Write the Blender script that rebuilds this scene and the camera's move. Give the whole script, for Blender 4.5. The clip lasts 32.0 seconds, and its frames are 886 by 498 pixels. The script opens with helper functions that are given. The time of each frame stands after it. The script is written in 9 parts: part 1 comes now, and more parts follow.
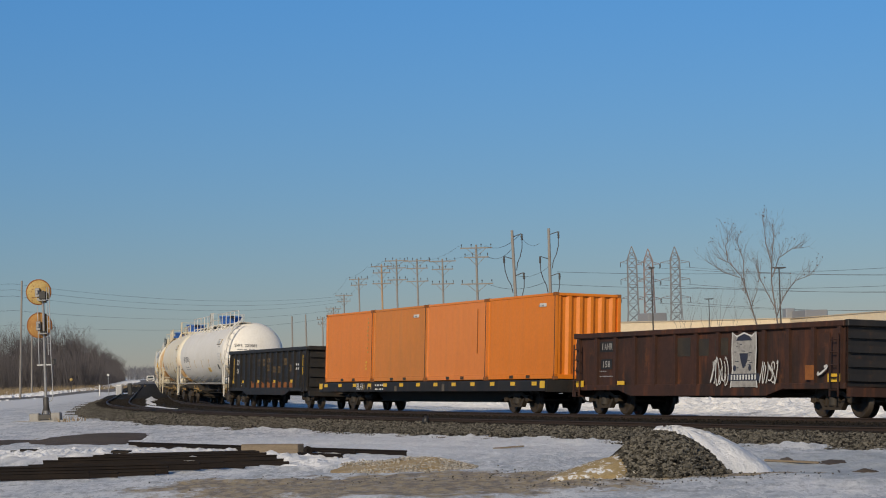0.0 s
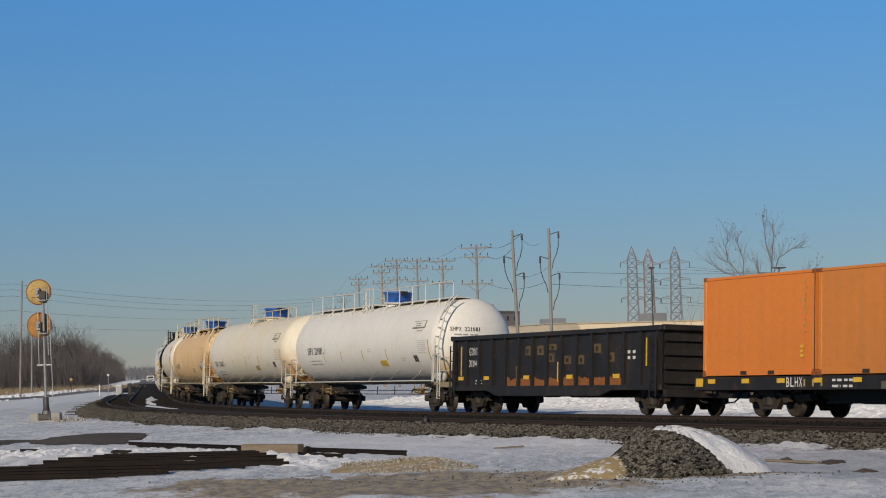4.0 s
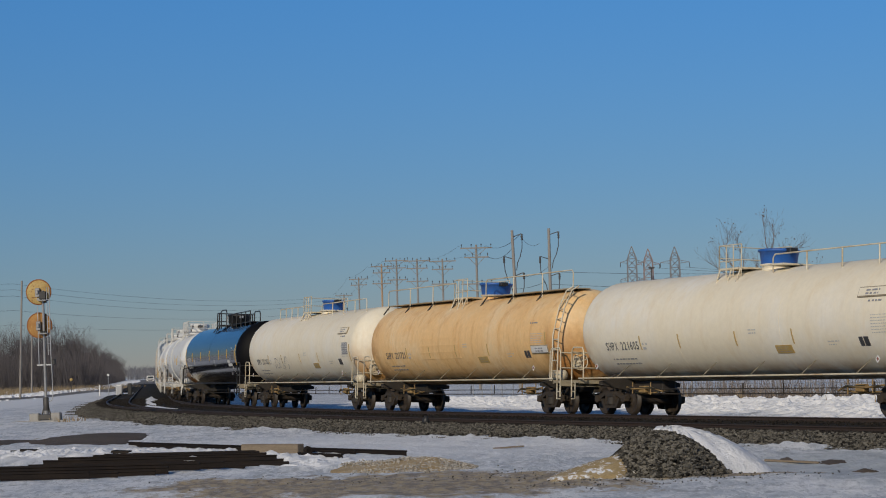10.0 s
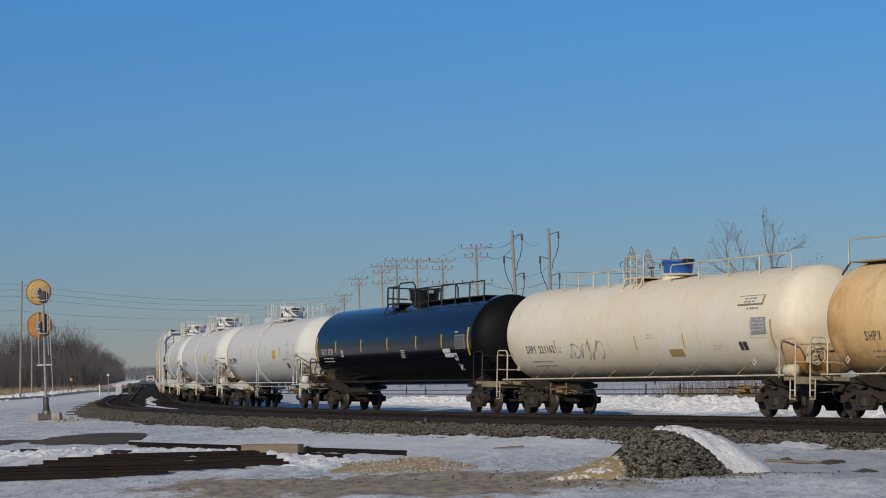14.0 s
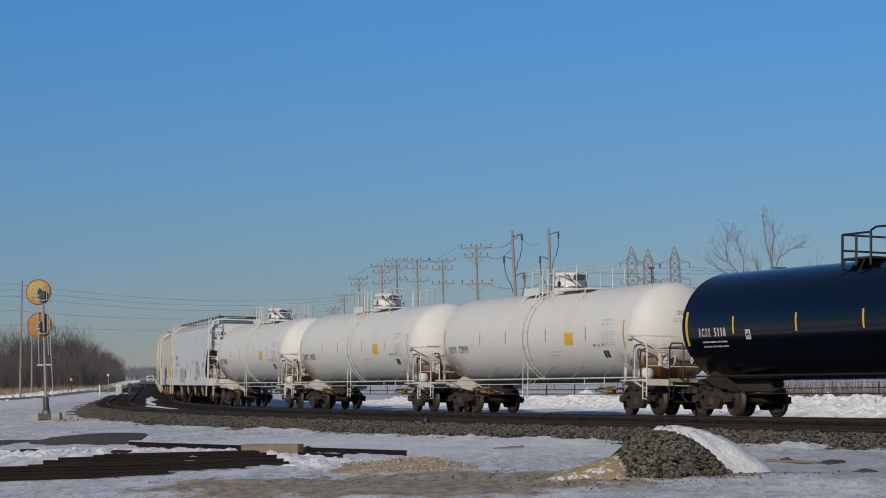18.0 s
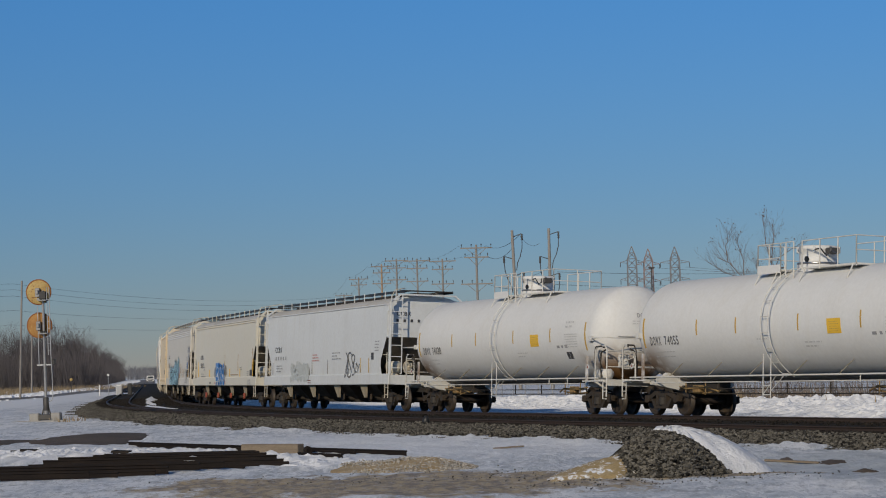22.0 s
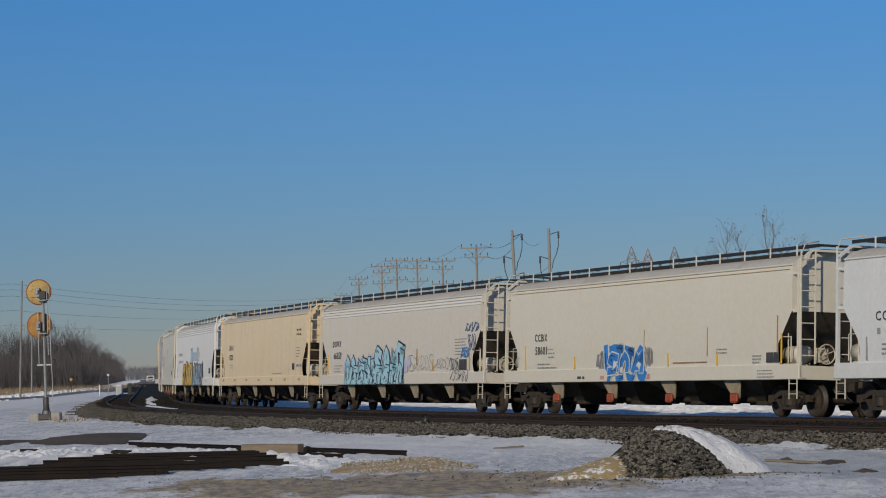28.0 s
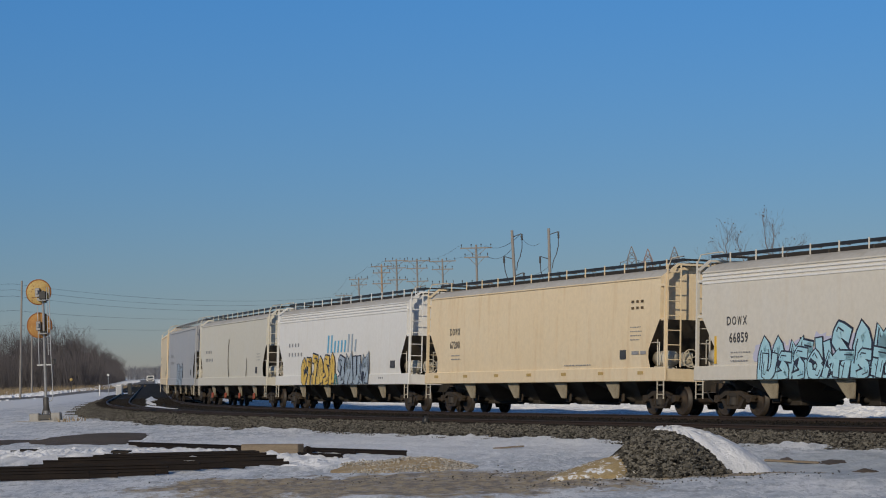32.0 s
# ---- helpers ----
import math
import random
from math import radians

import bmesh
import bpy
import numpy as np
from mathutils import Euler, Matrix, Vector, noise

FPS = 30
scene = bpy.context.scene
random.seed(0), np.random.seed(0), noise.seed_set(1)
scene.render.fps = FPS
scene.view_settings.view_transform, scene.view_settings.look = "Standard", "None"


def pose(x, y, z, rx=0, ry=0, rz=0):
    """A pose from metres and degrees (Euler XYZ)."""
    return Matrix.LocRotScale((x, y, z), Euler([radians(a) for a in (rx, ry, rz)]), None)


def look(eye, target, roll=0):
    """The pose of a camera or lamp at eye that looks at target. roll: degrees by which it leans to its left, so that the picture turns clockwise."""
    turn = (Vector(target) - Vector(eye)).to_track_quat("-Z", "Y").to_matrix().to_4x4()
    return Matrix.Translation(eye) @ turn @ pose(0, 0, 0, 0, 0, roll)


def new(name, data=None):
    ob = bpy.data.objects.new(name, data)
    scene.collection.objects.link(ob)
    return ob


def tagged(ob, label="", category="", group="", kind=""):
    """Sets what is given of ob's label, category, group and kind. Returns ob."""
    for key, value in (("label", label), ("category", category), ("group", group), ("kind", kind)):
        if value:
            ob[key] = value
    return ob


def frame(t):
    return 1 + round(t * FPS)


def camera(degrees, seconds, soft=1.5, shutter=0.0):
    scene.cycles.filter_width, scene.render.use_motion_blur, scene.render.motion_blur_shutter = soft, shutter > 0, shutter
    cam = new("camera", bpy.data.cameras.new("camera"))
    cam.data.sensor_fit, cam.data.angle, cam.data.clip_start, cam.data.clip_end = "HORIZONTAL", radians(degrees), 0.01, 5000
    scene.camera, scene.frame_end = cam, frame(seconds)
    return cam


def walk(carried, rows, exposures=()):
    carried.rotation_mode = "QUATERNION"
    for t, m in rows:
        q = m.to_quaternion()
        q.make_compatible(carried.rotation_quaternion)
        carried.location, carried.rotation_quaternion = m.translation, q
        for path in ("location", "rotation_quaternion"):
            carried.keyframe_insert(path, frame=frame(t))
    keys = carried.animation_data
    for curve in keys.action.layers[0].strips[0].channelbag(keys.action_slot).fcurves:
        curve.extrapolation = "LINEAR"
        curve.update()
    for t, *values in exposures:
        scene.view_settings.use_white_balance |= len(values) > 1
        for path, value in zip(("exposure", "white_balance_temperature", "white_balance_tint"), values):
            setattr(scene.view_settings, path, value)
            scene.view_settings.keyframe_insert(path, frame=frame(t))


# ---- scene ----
# The place: a double-track railway curve in winter. z = 0 is about the top of rail, +y looks up the line.
EYE = (0.0, 0.0, 1.637)
cam = camera(21.61, 32.0, soft=1.05)
LOOK_AT = (0.1462, 100.0, 1.637 + 5.106)
walk(cam, [(0.0, look(EYE, LOOK_AT, -1.639)), (32.0, look(EYE, LOOK_AT, -1.639))],
     exposures=[(0.0, -0.19, 6950, 10), (3.5, -0.19, 6950, 10), (5.5, -0.41, 6500, 10), (12.5, -0.41, 6500, 10), (14.5, -0.27, 6500, 10), (17.0, -0.20, 6500, 10), (18.0, -0.32, 6500, 10), (19.5, -0.43, 6500, 10), (32.0, -0.42, 6500, 10)])

# ---- light ----
SUN_ELEVATION, SUN_FROM = 25.0, (-0.43, -0.903)
world = bpy.data.worlds.new("winter_sky")
scene.world = world
world.use_nodes = True
wn = world.node_tree
wn.nodes.clear()
sky = wn.nodes.new("ShaderNodeTexSky")
sky.sky_type, sky.sun_disc = "NISHITA", False
sky.sun_elevation = radians(SUN_ELEVATION)
sky.sun_rotation = math.atan2(SUN_FROM[0], SUN_FROM[1])
sky.altitude, sky.air_density, sky.dust_density, sky.ozone_density = 200.0, 1.0, 0.0, 4.0
wbg = wn.nodes.new("ShaderNodeBackground")
wbg.inputs[1].default_value = 0.092
wout = wn.nodes.new("ShaderNodeOutputWorld")
# clear cold air: the low sky is bluer than the model's, the high sky as it is
wtc = wn.nodes.new("ShaderNodeTexCoord")
wsep = wn.nodes.new("ShaderNodeSeparateXYZ")
wn.links.new(wtc.outputs["Generated"], wsep.inputs[0])
wramp = wn.nodes.new("ShaderNodeValToRGB")
wramp.color_ramp.elements[0].position, wramp.color_ramp.elements[0].color = 0.0, (0.425, 0.445, 0.58, 1)
wramp.color_ramp.elements[1].position, wramp.color_ramp.elements[1].color = 0.8, (0.78, 0.86, 0.92, 1)
wmid = wramp.color_ramp.elements.new(0.16)
wmid.color = (0.36, 0.70, 1.03, 1)
wn.links.new(wsep.outputs[2], wramp.inputs[0])
wmul = wn.nodes.new("ShaderNodeMix")
wmul.data_type, wmul.blend_type = "RGBA", "MULTIPLY"
wmul.inputs[0].default_value = 1.0
wn.links.new(sky.outputs[0], wmul.inputs[6])
wn.links.new(wramp.outputs[0], wmul.inputs[7])
wn.links.new(wmul.outputs[2], wbg.inputs[0])
wn.links.new(wbg.outputs[0], wout.inputs[0])
sun = new("sun", bpy.data.lights.new("sun", "SUN"))
sun.data.energy, sun.data.angle, sun.data.color = 3.5, radians(0.53), (1.0, 0.875, 0.68)
sun_dir = Vector((SUN_FROM[0], SUN_FROM[1], math.tan(radians(SUN_ELEVATION)) * math.hypot(*SUN_FROM)))
sun.matrix_world = look(sun_dir * 50, (0, 0, 0))

# ---- tools ----
class Shape:
    """Collects points and faces of one mesh."""

    def __init__(self):
        self.v, self.f, self.s = [], [], []

    def add(self, pts, faces, smooth=False):
        n = len(self.v)
        self.v += [tuple(p) for p in pts]
        self.f += [tuple(i + n for i in face) for face in faces]
        self.s += [smooth] * len(faces)
        return self

    def box(self, x0, x1, y0, y1, z0, z1, m=None):
        p = [(x, y, z) for x in (x0, x1) for y in (y0, y1) for z in (z0, z1)]
        if m is not None:
            p = [m @ Vector(a) for a in p]
        return self.add(p, [(0, 1, 3, 2), (4, 6, 7, 5), (0, 4, 5, 1), (2, 3, 7, 6), (0, 2, 6, 4), (1, 5, 7, 3)])

    def cbox(self, x0, x1, y0, y1, z0, z1, c=0.02):
        """A box with chamfered edges."""
        p, idx = [], {}
        for i, x in enumerate((x0, x1)):
            for j, y in enumerate((y0, y1)):
                for k, z in enumerate((z0, z1)):
                    sx, sy, sz = (c if i == 0 else -c), (c if j == 0 else -c), (c if k == 0 else -c)
                    for a, q in enumerate(((x, y + sy, z + sz), (x + sx, y, z + sz), (x + sx, y + sy, z))):
                        idx[i, j, k, a] = len(p)
                        p.append(q)
        g = lambda i, j, k, a: idx[i, j, k, a]
        f = []
        for i in (0, 1):
            f.append([g(i, 0, 0, 0), g(i, 0, 1, 0), g(i, 1, 1, 0), g(i, 1, 0, 0)][:: (1 if i == 0 else -1)])
            f.append([g(0, i, 0, 1), g(1, i, 0, 1), g(1, i, 1, 1), g(0, i, 1, 1)][:: (1 if i == 0 else -1)])
            f.append([g(0, 0, i, 2), g(0, 1, i, 2), g(1, 1, i, 2), g(1, 0, i, 2)][:: (1 if i == 0 else -1)])
            for j in (0, 1):
                f.append([g(i, j, 0, 0), g(i, j, 1, 0), g(i, j, 1, 1), g(i, j, 0, 1)])
                f.append([g(i, 0, j, 0), g(i, 1, j, 0), g(i, 1, j, 2), g(i, 0, j, 2)])
                f.append([g(0, i, j, 1), g(1, i, j, 1), g(1, i, j, 2), g(0, i, j, 2)])
                for k in (0, 1):
                    f.append([g(i, j, k, 0), g(i, j, k, 1), g(i, j, k, 2)])
        return self.add(p, f)

    def rod(self, a, b, r, n=6, r2=None, caps=True, smooth=True):
        a, b = Vector(a), Vector(b)
        d = (b - a).normalized()
        u = d.orthogonal().normalized()
        w = d.cross(u)
        r2 = r if r2 is None else r2
        p = [a + (u * math.cos(t) + w * math.sin(t)) * r for t in (2 * math.pi * i / n for i in range(n))]
        p += [b + (u * math.cos(t) + w * math.sin(t)) * r2 for t in (2 * math.pi * i / n for i in range(n))]
        self.add(p, [(i, (i + 1) % n, n + (i + 1) % n, n + i) for i in range(n)], smooth)
        if caps:
            self.add(p, [tuple(range(n))[::-1], tuple(range(n, 2 * n))])
        return self

    def path(self, pts, r, n=6):
        """A bent tube through the points, in one piece."""
        pts = [Vector(p) for p in pts]
        p, f = [], []
        u = None
        for i, q in enumerate(pts):
            d = (pts[min(i + 1, len(pts) - 1)] - pts[max(i - 1, 0)]).normalized()
            u = d.orthogonal().normalized() if u is None else (u - d * u.dot(d)).normalized()
            w = d.cross(u)
            p += [q + (u * math.cos(t) + w * math.sin(t)) * r for t in (2 * math.pi * k / n for k in range(n))]
        for i in range(len(pts) - 1):
            f += [(i * n + k, i * n + (k + 1) % n, (i + 1) * n + (k + 1) % n, (i + 1) * n + k) for k in range(n)]
        self.add(p, f, True)
        m = (len(pts) - 1) * n
        return self.add([p[k] for k in range(n)] + [p[m + k] for k in range(n)], [tuple(range(n))[::-1], tuple(range(n, 2 * n))])

    def prism(self, outline, y0, y1, plane="xz"):
        """An outline of (a, b) drawn out along the third axis."""
        put = {"xz": lambda a, b, t: (a, t, b), "yz": lambda a, b, t: (t, a, b), "xy": lambda a, b, t: (a, b, t)}[plane]
        n = len(outline)
        p = [put(a, b, y0) for a, b in outline] + [put(a, b, y1) for a, b in outline]
        f = [tuple(range(n)), tuple(range(n, 2 * n))[::-1]]
        f += [(i, n + i, n + (i + 1) % n, (i + 1) % n) for i in range(n)]
        return self.add(p, f)

    def lathe(self, profile, n=32, axis="x", centre=(0, 0, 0), smooth=True):
        """Rings of (along, radius) round an axis."""
        cx, cy, cz = centre
        p, f = [], []
        for a, r in profile:
            for i in range(n):
                t = 2 * math.pi * i / n
                c, s = r * math.cos(t), r * math.sin(t)
                p.append((cx + a, cy + c, cz + s) if axis == "x" else (cx + c, cy + s, cz + a) if axis == "z" else (cx + s, cy + a, cz + c))
        for k in range(len(profile) - 1):
            for i in range(n):
                j = (i + 1) % n
                f.append((k * n + i, k * n + j, (k + 1) * n + j, (k + 1) * n + i))
        self.add(p, f, smooth)
        m = len(profile) - 1
        return self.add(p, [tuple(range(n))[::-1], tuple(range(m * n, m * n + n))])

    def mesh(self, name, fix=True):
        me = bpy.data.meshes.new(name)
        me.from_pydata(self.v, [], self.f)
        me.polygons.foreach_set("use_smooth", self.s)
        if fix:
            b = bmesh.new()
            b.from_mesh(me)
            bmesh.ops.recalc_face_normals(b, faces=b.faces)
            b.to_mesh(me)
            b.free()
        me.update()
        return me


def part(name, shape, material, parent, label="", at=None):
    """One mesh object under a thing or under a part."""
    me = shape.mesh(name) if isinstance(shape, Shape) else shape
    if material is not None and not me.materials:
        me.materials.append(material)
    ob = new(name, me)
    ob.parent = parent
    if at is not None:
        ob.matrix_basis = at
    return tagged(ob, label)


def thing(name, label, category, group="", kind="", at=None):
    ob = new(name)
    ob.empty_display_size = 0.3
    if at is not None:
        ob.matrix_basis = at
    return tagged(ob, label, category, group, kind)


def solid(name, shape, material, label="", category="", group="", kind="", at=None):
    """A thing of one mesh."""
    me = shape.mesh(name) if isinstance(shape, Shape) else shape
    if material is not None and not me.materials:
        me.materials.append(material)
    ob = new(name, me)
    if at is not None:
        ob.matrix_basis = at
    return tagged(ob, label, category, group, kind)


def arrays(name, v, f, smooth=False):
    """A mesh from arrays of points and equal faces."""
    v, f = np.asarray(v, np.float32), np.asarray(f, np.int32)
    me = bpy.data.meshes.new(name)
    me.vertices.add(len(v))
    me.vertices.foreach_set("co", v.ravel())
    me.loops.add(f.size)
    me.loops.foreach_set("vertex_index", f.ravel())
    me.polygons.add(len(f))
    me.polygons.foreach_set("loop_start", np.arange(0, f.size, f.shape[1], dtype=np.int32))
    me.polygons.foreach_set("use_smooth", np.full(len(f), smooth))
    me.update(calc_edges=True)
    me.validate()
    return me


# ---- the line of the track: curvature along the way, then places from it ----
STEP = 0.5
ALONG = np.arange(-480.0, 130.0, STEP)
BEND = np.interp(ALONG, [-90, -80, -60, -40, -20, 0, 25, 60], [0, 0.00129, 0.00292, 0.00422, 0.00326, 0.00287, 0.0006, 0.0006])
BEND[ALONG < -95] = 0
ZERO = int(np.searchsorted(ALONG, 0))
TURN = np.cumsum(BEND) * STEP
TURN += 0.38155 - TURN[ZERO]
LINE_X = np.cumsum(np.sin(TURN)) * STEP
LINE_Y = np.cumsum(-np.cos(TURN)) * STEP
LINE_X += 1.3333 - LINE_X[ZERO]
LINE_Y += 86.586 - LINE_Y[ZERO]
BANK, SPEED, RAIL_Z = 3.0, 8.4444, -0.06


def on_line(s, side=0.0):
    """Place and heading at s along the line; side: metres to its outer (camera) side."""
    a = np.interp(s, ALONG, TURN)
    return np.interp(s, ALONG, LINE_X) - side * np.cos(a), np.interp(s, ALONG, LINE_Y) - side * np.sin(a), a


def off_line(x, y):
    """Metres from the line towards its inner side, for places by their y."""
    k = np.interp(-np.asarray(y), -LINE_Y, ALONG)
    a = np.interp(k, ALONG, TURN)
    return (x - np.interp(k, ALONG, LINE_X)) * np.cos(a)

# ---- materials ----
def material(name, colour, rough=0.6, metal=0.0, second=None, amount=0.5, scale=2.0, fine=0.0, bump=0.0, bump_scale=30.0, streak=None, streak_amount=0.5, spots=None, spot_amount=0.0, spot_range=(0.58, 0.66), stretch=(1, 1, 1), vary=0.0, gloss_noise=0.1, coat=0.0, spec=0.5, stain=None):
    """Painted, earthen or metal surface: a broad and a fine variation, streaks that run down, spots of wear, fine relief."""
    m = bpy.data.materials.new(name)
    m.use_nodes = True
    nt = m.node_tree
    N, L = nt.nodes, nt.links
    b = N["Principled BSDF"]
    tc = N.new("ShaderNodeTexCoord")
    mp = N.new("ShaderNodeMapping")
    mp.inputs["Scale"].default_value = stretch
    L.new(tc.outputs["Object"], mp.inputs[0])

    def noise_tex(sc, detail=6.0, rgh=0.6, vec=None):
        t = N.new("ShaderNodeTexNoise")
        t.inputs["Scale"].default_value, t.inputs["Detail"].default_value, t.inputs["Roughness"].default_value = sc, detail, rgh
        L.new(vec or mp.outputs[0], t.inputs["Vector"])
        return t.outputs[0]

    def ramp(src, lo, hi):
        r = N.new("ShaderNodeMapRange")
        r.interpolation_type = "SMOOTHSTEP"
        r.inputs[1].default_value, r.inputs[2].default_value = lo, hi
        L.new(src, r.inputs[0])
        return r.outputs[0]

    def mul(src, k):
        r = N.new("ShaderNodeMath")
        r.operation = "MULTIPLY"
        r.inputs[1].default_value = k
        L.new(src, r.inputs[0])
        return r.outputs[0]

    def mix(fac, a, c):
        r = N.new("ShaderNodeMix")
        r.data_type = "RGBA"
        L.new(fac, r.inputs[0])
        for sock, val in ((6, a), (7, c)):
            if isinstance(val, tuple):
                r.inputs[sock].default_value = (*val, 1)
            else:
                L.new(val, r.inputs[sock])
        return r.outputs[2]

    broad = noise_tex(scale)
    dark = tuple(c * 0.72 for c in colour)
    col = mix(mul(ramp(broad, 0.4, 0.75), amount), colour, second or dark)
    if streak:
        ms = N.new("ShaderNodeMapping")
        ms.inputs["Scale"].default_value = (1.9, 1.9, 0.28)
        L.new(tc.outputs["Object"], ms.inputs[0])
        col = mix(mul(ramp(noise_tex(1.3, 5.0, 0.65, ms.outputs[0]), 0.48, 0.72), streak_amount), col, streak)
    if spots:
        col = mix(mul(ramp(noise_tex(scale * 3.1, 8.0, 0.7), *spot_range), spot_amount), col, spots)
    if stain:
        # run-off at the ends of a tank and along its belly: (colour, from, to, top, bottom, belly top)
        tint, xa, xb, zt, zb, zbelly = stain
        sx = N.new("ShaderNodeSeparateXYZ")
        L.new(tc.outputs["Object"], sx.inputs[0])

        def maths(kind, a, c=0.0):
            r = N.new("ShaderNodeMath")
            r.operation = kind
            for i, val in enumerate((a, c)):
                if isinstance(val, (int, float)):
                    r.inputs[i].default_value = val
                else:
                    L.new(val, r.inputs[i])
            return r.outputs[0]
        ends = ramp(maths("ABSOLUTE", sx.outputs[0]), xa, xb)
        low = maths("SUBTRACT", 1.0, ramp(sx.outputs[2], zb, zt))
        belly = maths("SUBTRACT", 1.0, ramp(sx.outputs[2], zbelly - 0.15, zbelly + 0.18))
        blot = ramp(noise_tex(1.1, 4.0, 0.6), 0.30, 0.56)
        col = mix(maths("MULTIPLY", maths("MAXIMUM", maths("MULTIPLY", ends, low), maths("MULTIPLY", belly, 0.5)), blot), col, tint)
    if fine:
        lo, hi = tuple(1 - fine for _ in range(3)), tuple(1 + fine for _ in range(3))
        f = mix(ramp(noise_tex(scale * 14, 4.0, 0.7), 0.3, 0.7), lo, hi)
        r = N.new("ShaderNodeMix")
        r.data_type, r.blend_type = "RGBA", "MULTIPLY"
        r.inputs[0].default_value = 1.0
        L.new(col, r.inputs[6])
        L.new(f, r.inputs[7])
        col = r.outputs[2]
    if vary:
        oi = N.new("ShaderNodeObjectInfo")
        geo = N.new("ShaderNodeNewGeometry")
        ad = N.new("ShaderNodeMath")
        ad.operation = "ADD"
        L.new(oi.outputs["Random"], ad.inputs[0])
        L.new(geo.outputs["Random Per Island"], ad.inputs[1])
        fr = N.new("ShaderNodeMath")
        fr.operation = "FRACT"
        L.new(ad.outputs[0], fr.inputs[0])
        r = N.new("ShaderNodeMix")
        r.data_type, r.blend_type = "RGBA", "MULTIPLY"
        r.inputs[0].default_value = 1.0
        L.new(col, r.inputs[6])
        L.new(mix(fr.outputs[0], (1 - vary,) * 3, (1 + vary,) * 3), r.inputs[7])
        col = r.outputs[2]
    L.new(col, b.inputs["Base Color"])
    b.inputs["Metallic"].default_value = metal
    b.inputs["Coat Weight"].default_value = coat
    b.inputs["Specular IOR Level"].default_value = spec
    rr = N.new("ShaderNodeMapRange")
    rr.inputs[3].default_value, rr.inputs[4].default_value = max(rough - gloss_noise, 0.02), min(rough + gloss_noise, 1.0)
    L.new(broad, rr.inputs[0])
    L.new(rr.outputs[0], b.inputs["Roughness"])
    if bump:
        bp = N.new("ShaderNodeBump")
        bp.inputs["Strength"].default_value, bp.inputs["Distance"].default_value = 1.0, bump
        L.new(noise_tex(bump_scale, 5.0, 0.6), bp.inputs["Height"])
        L.new(bp.outputs[0], b.inputs["Normal"])
    return m


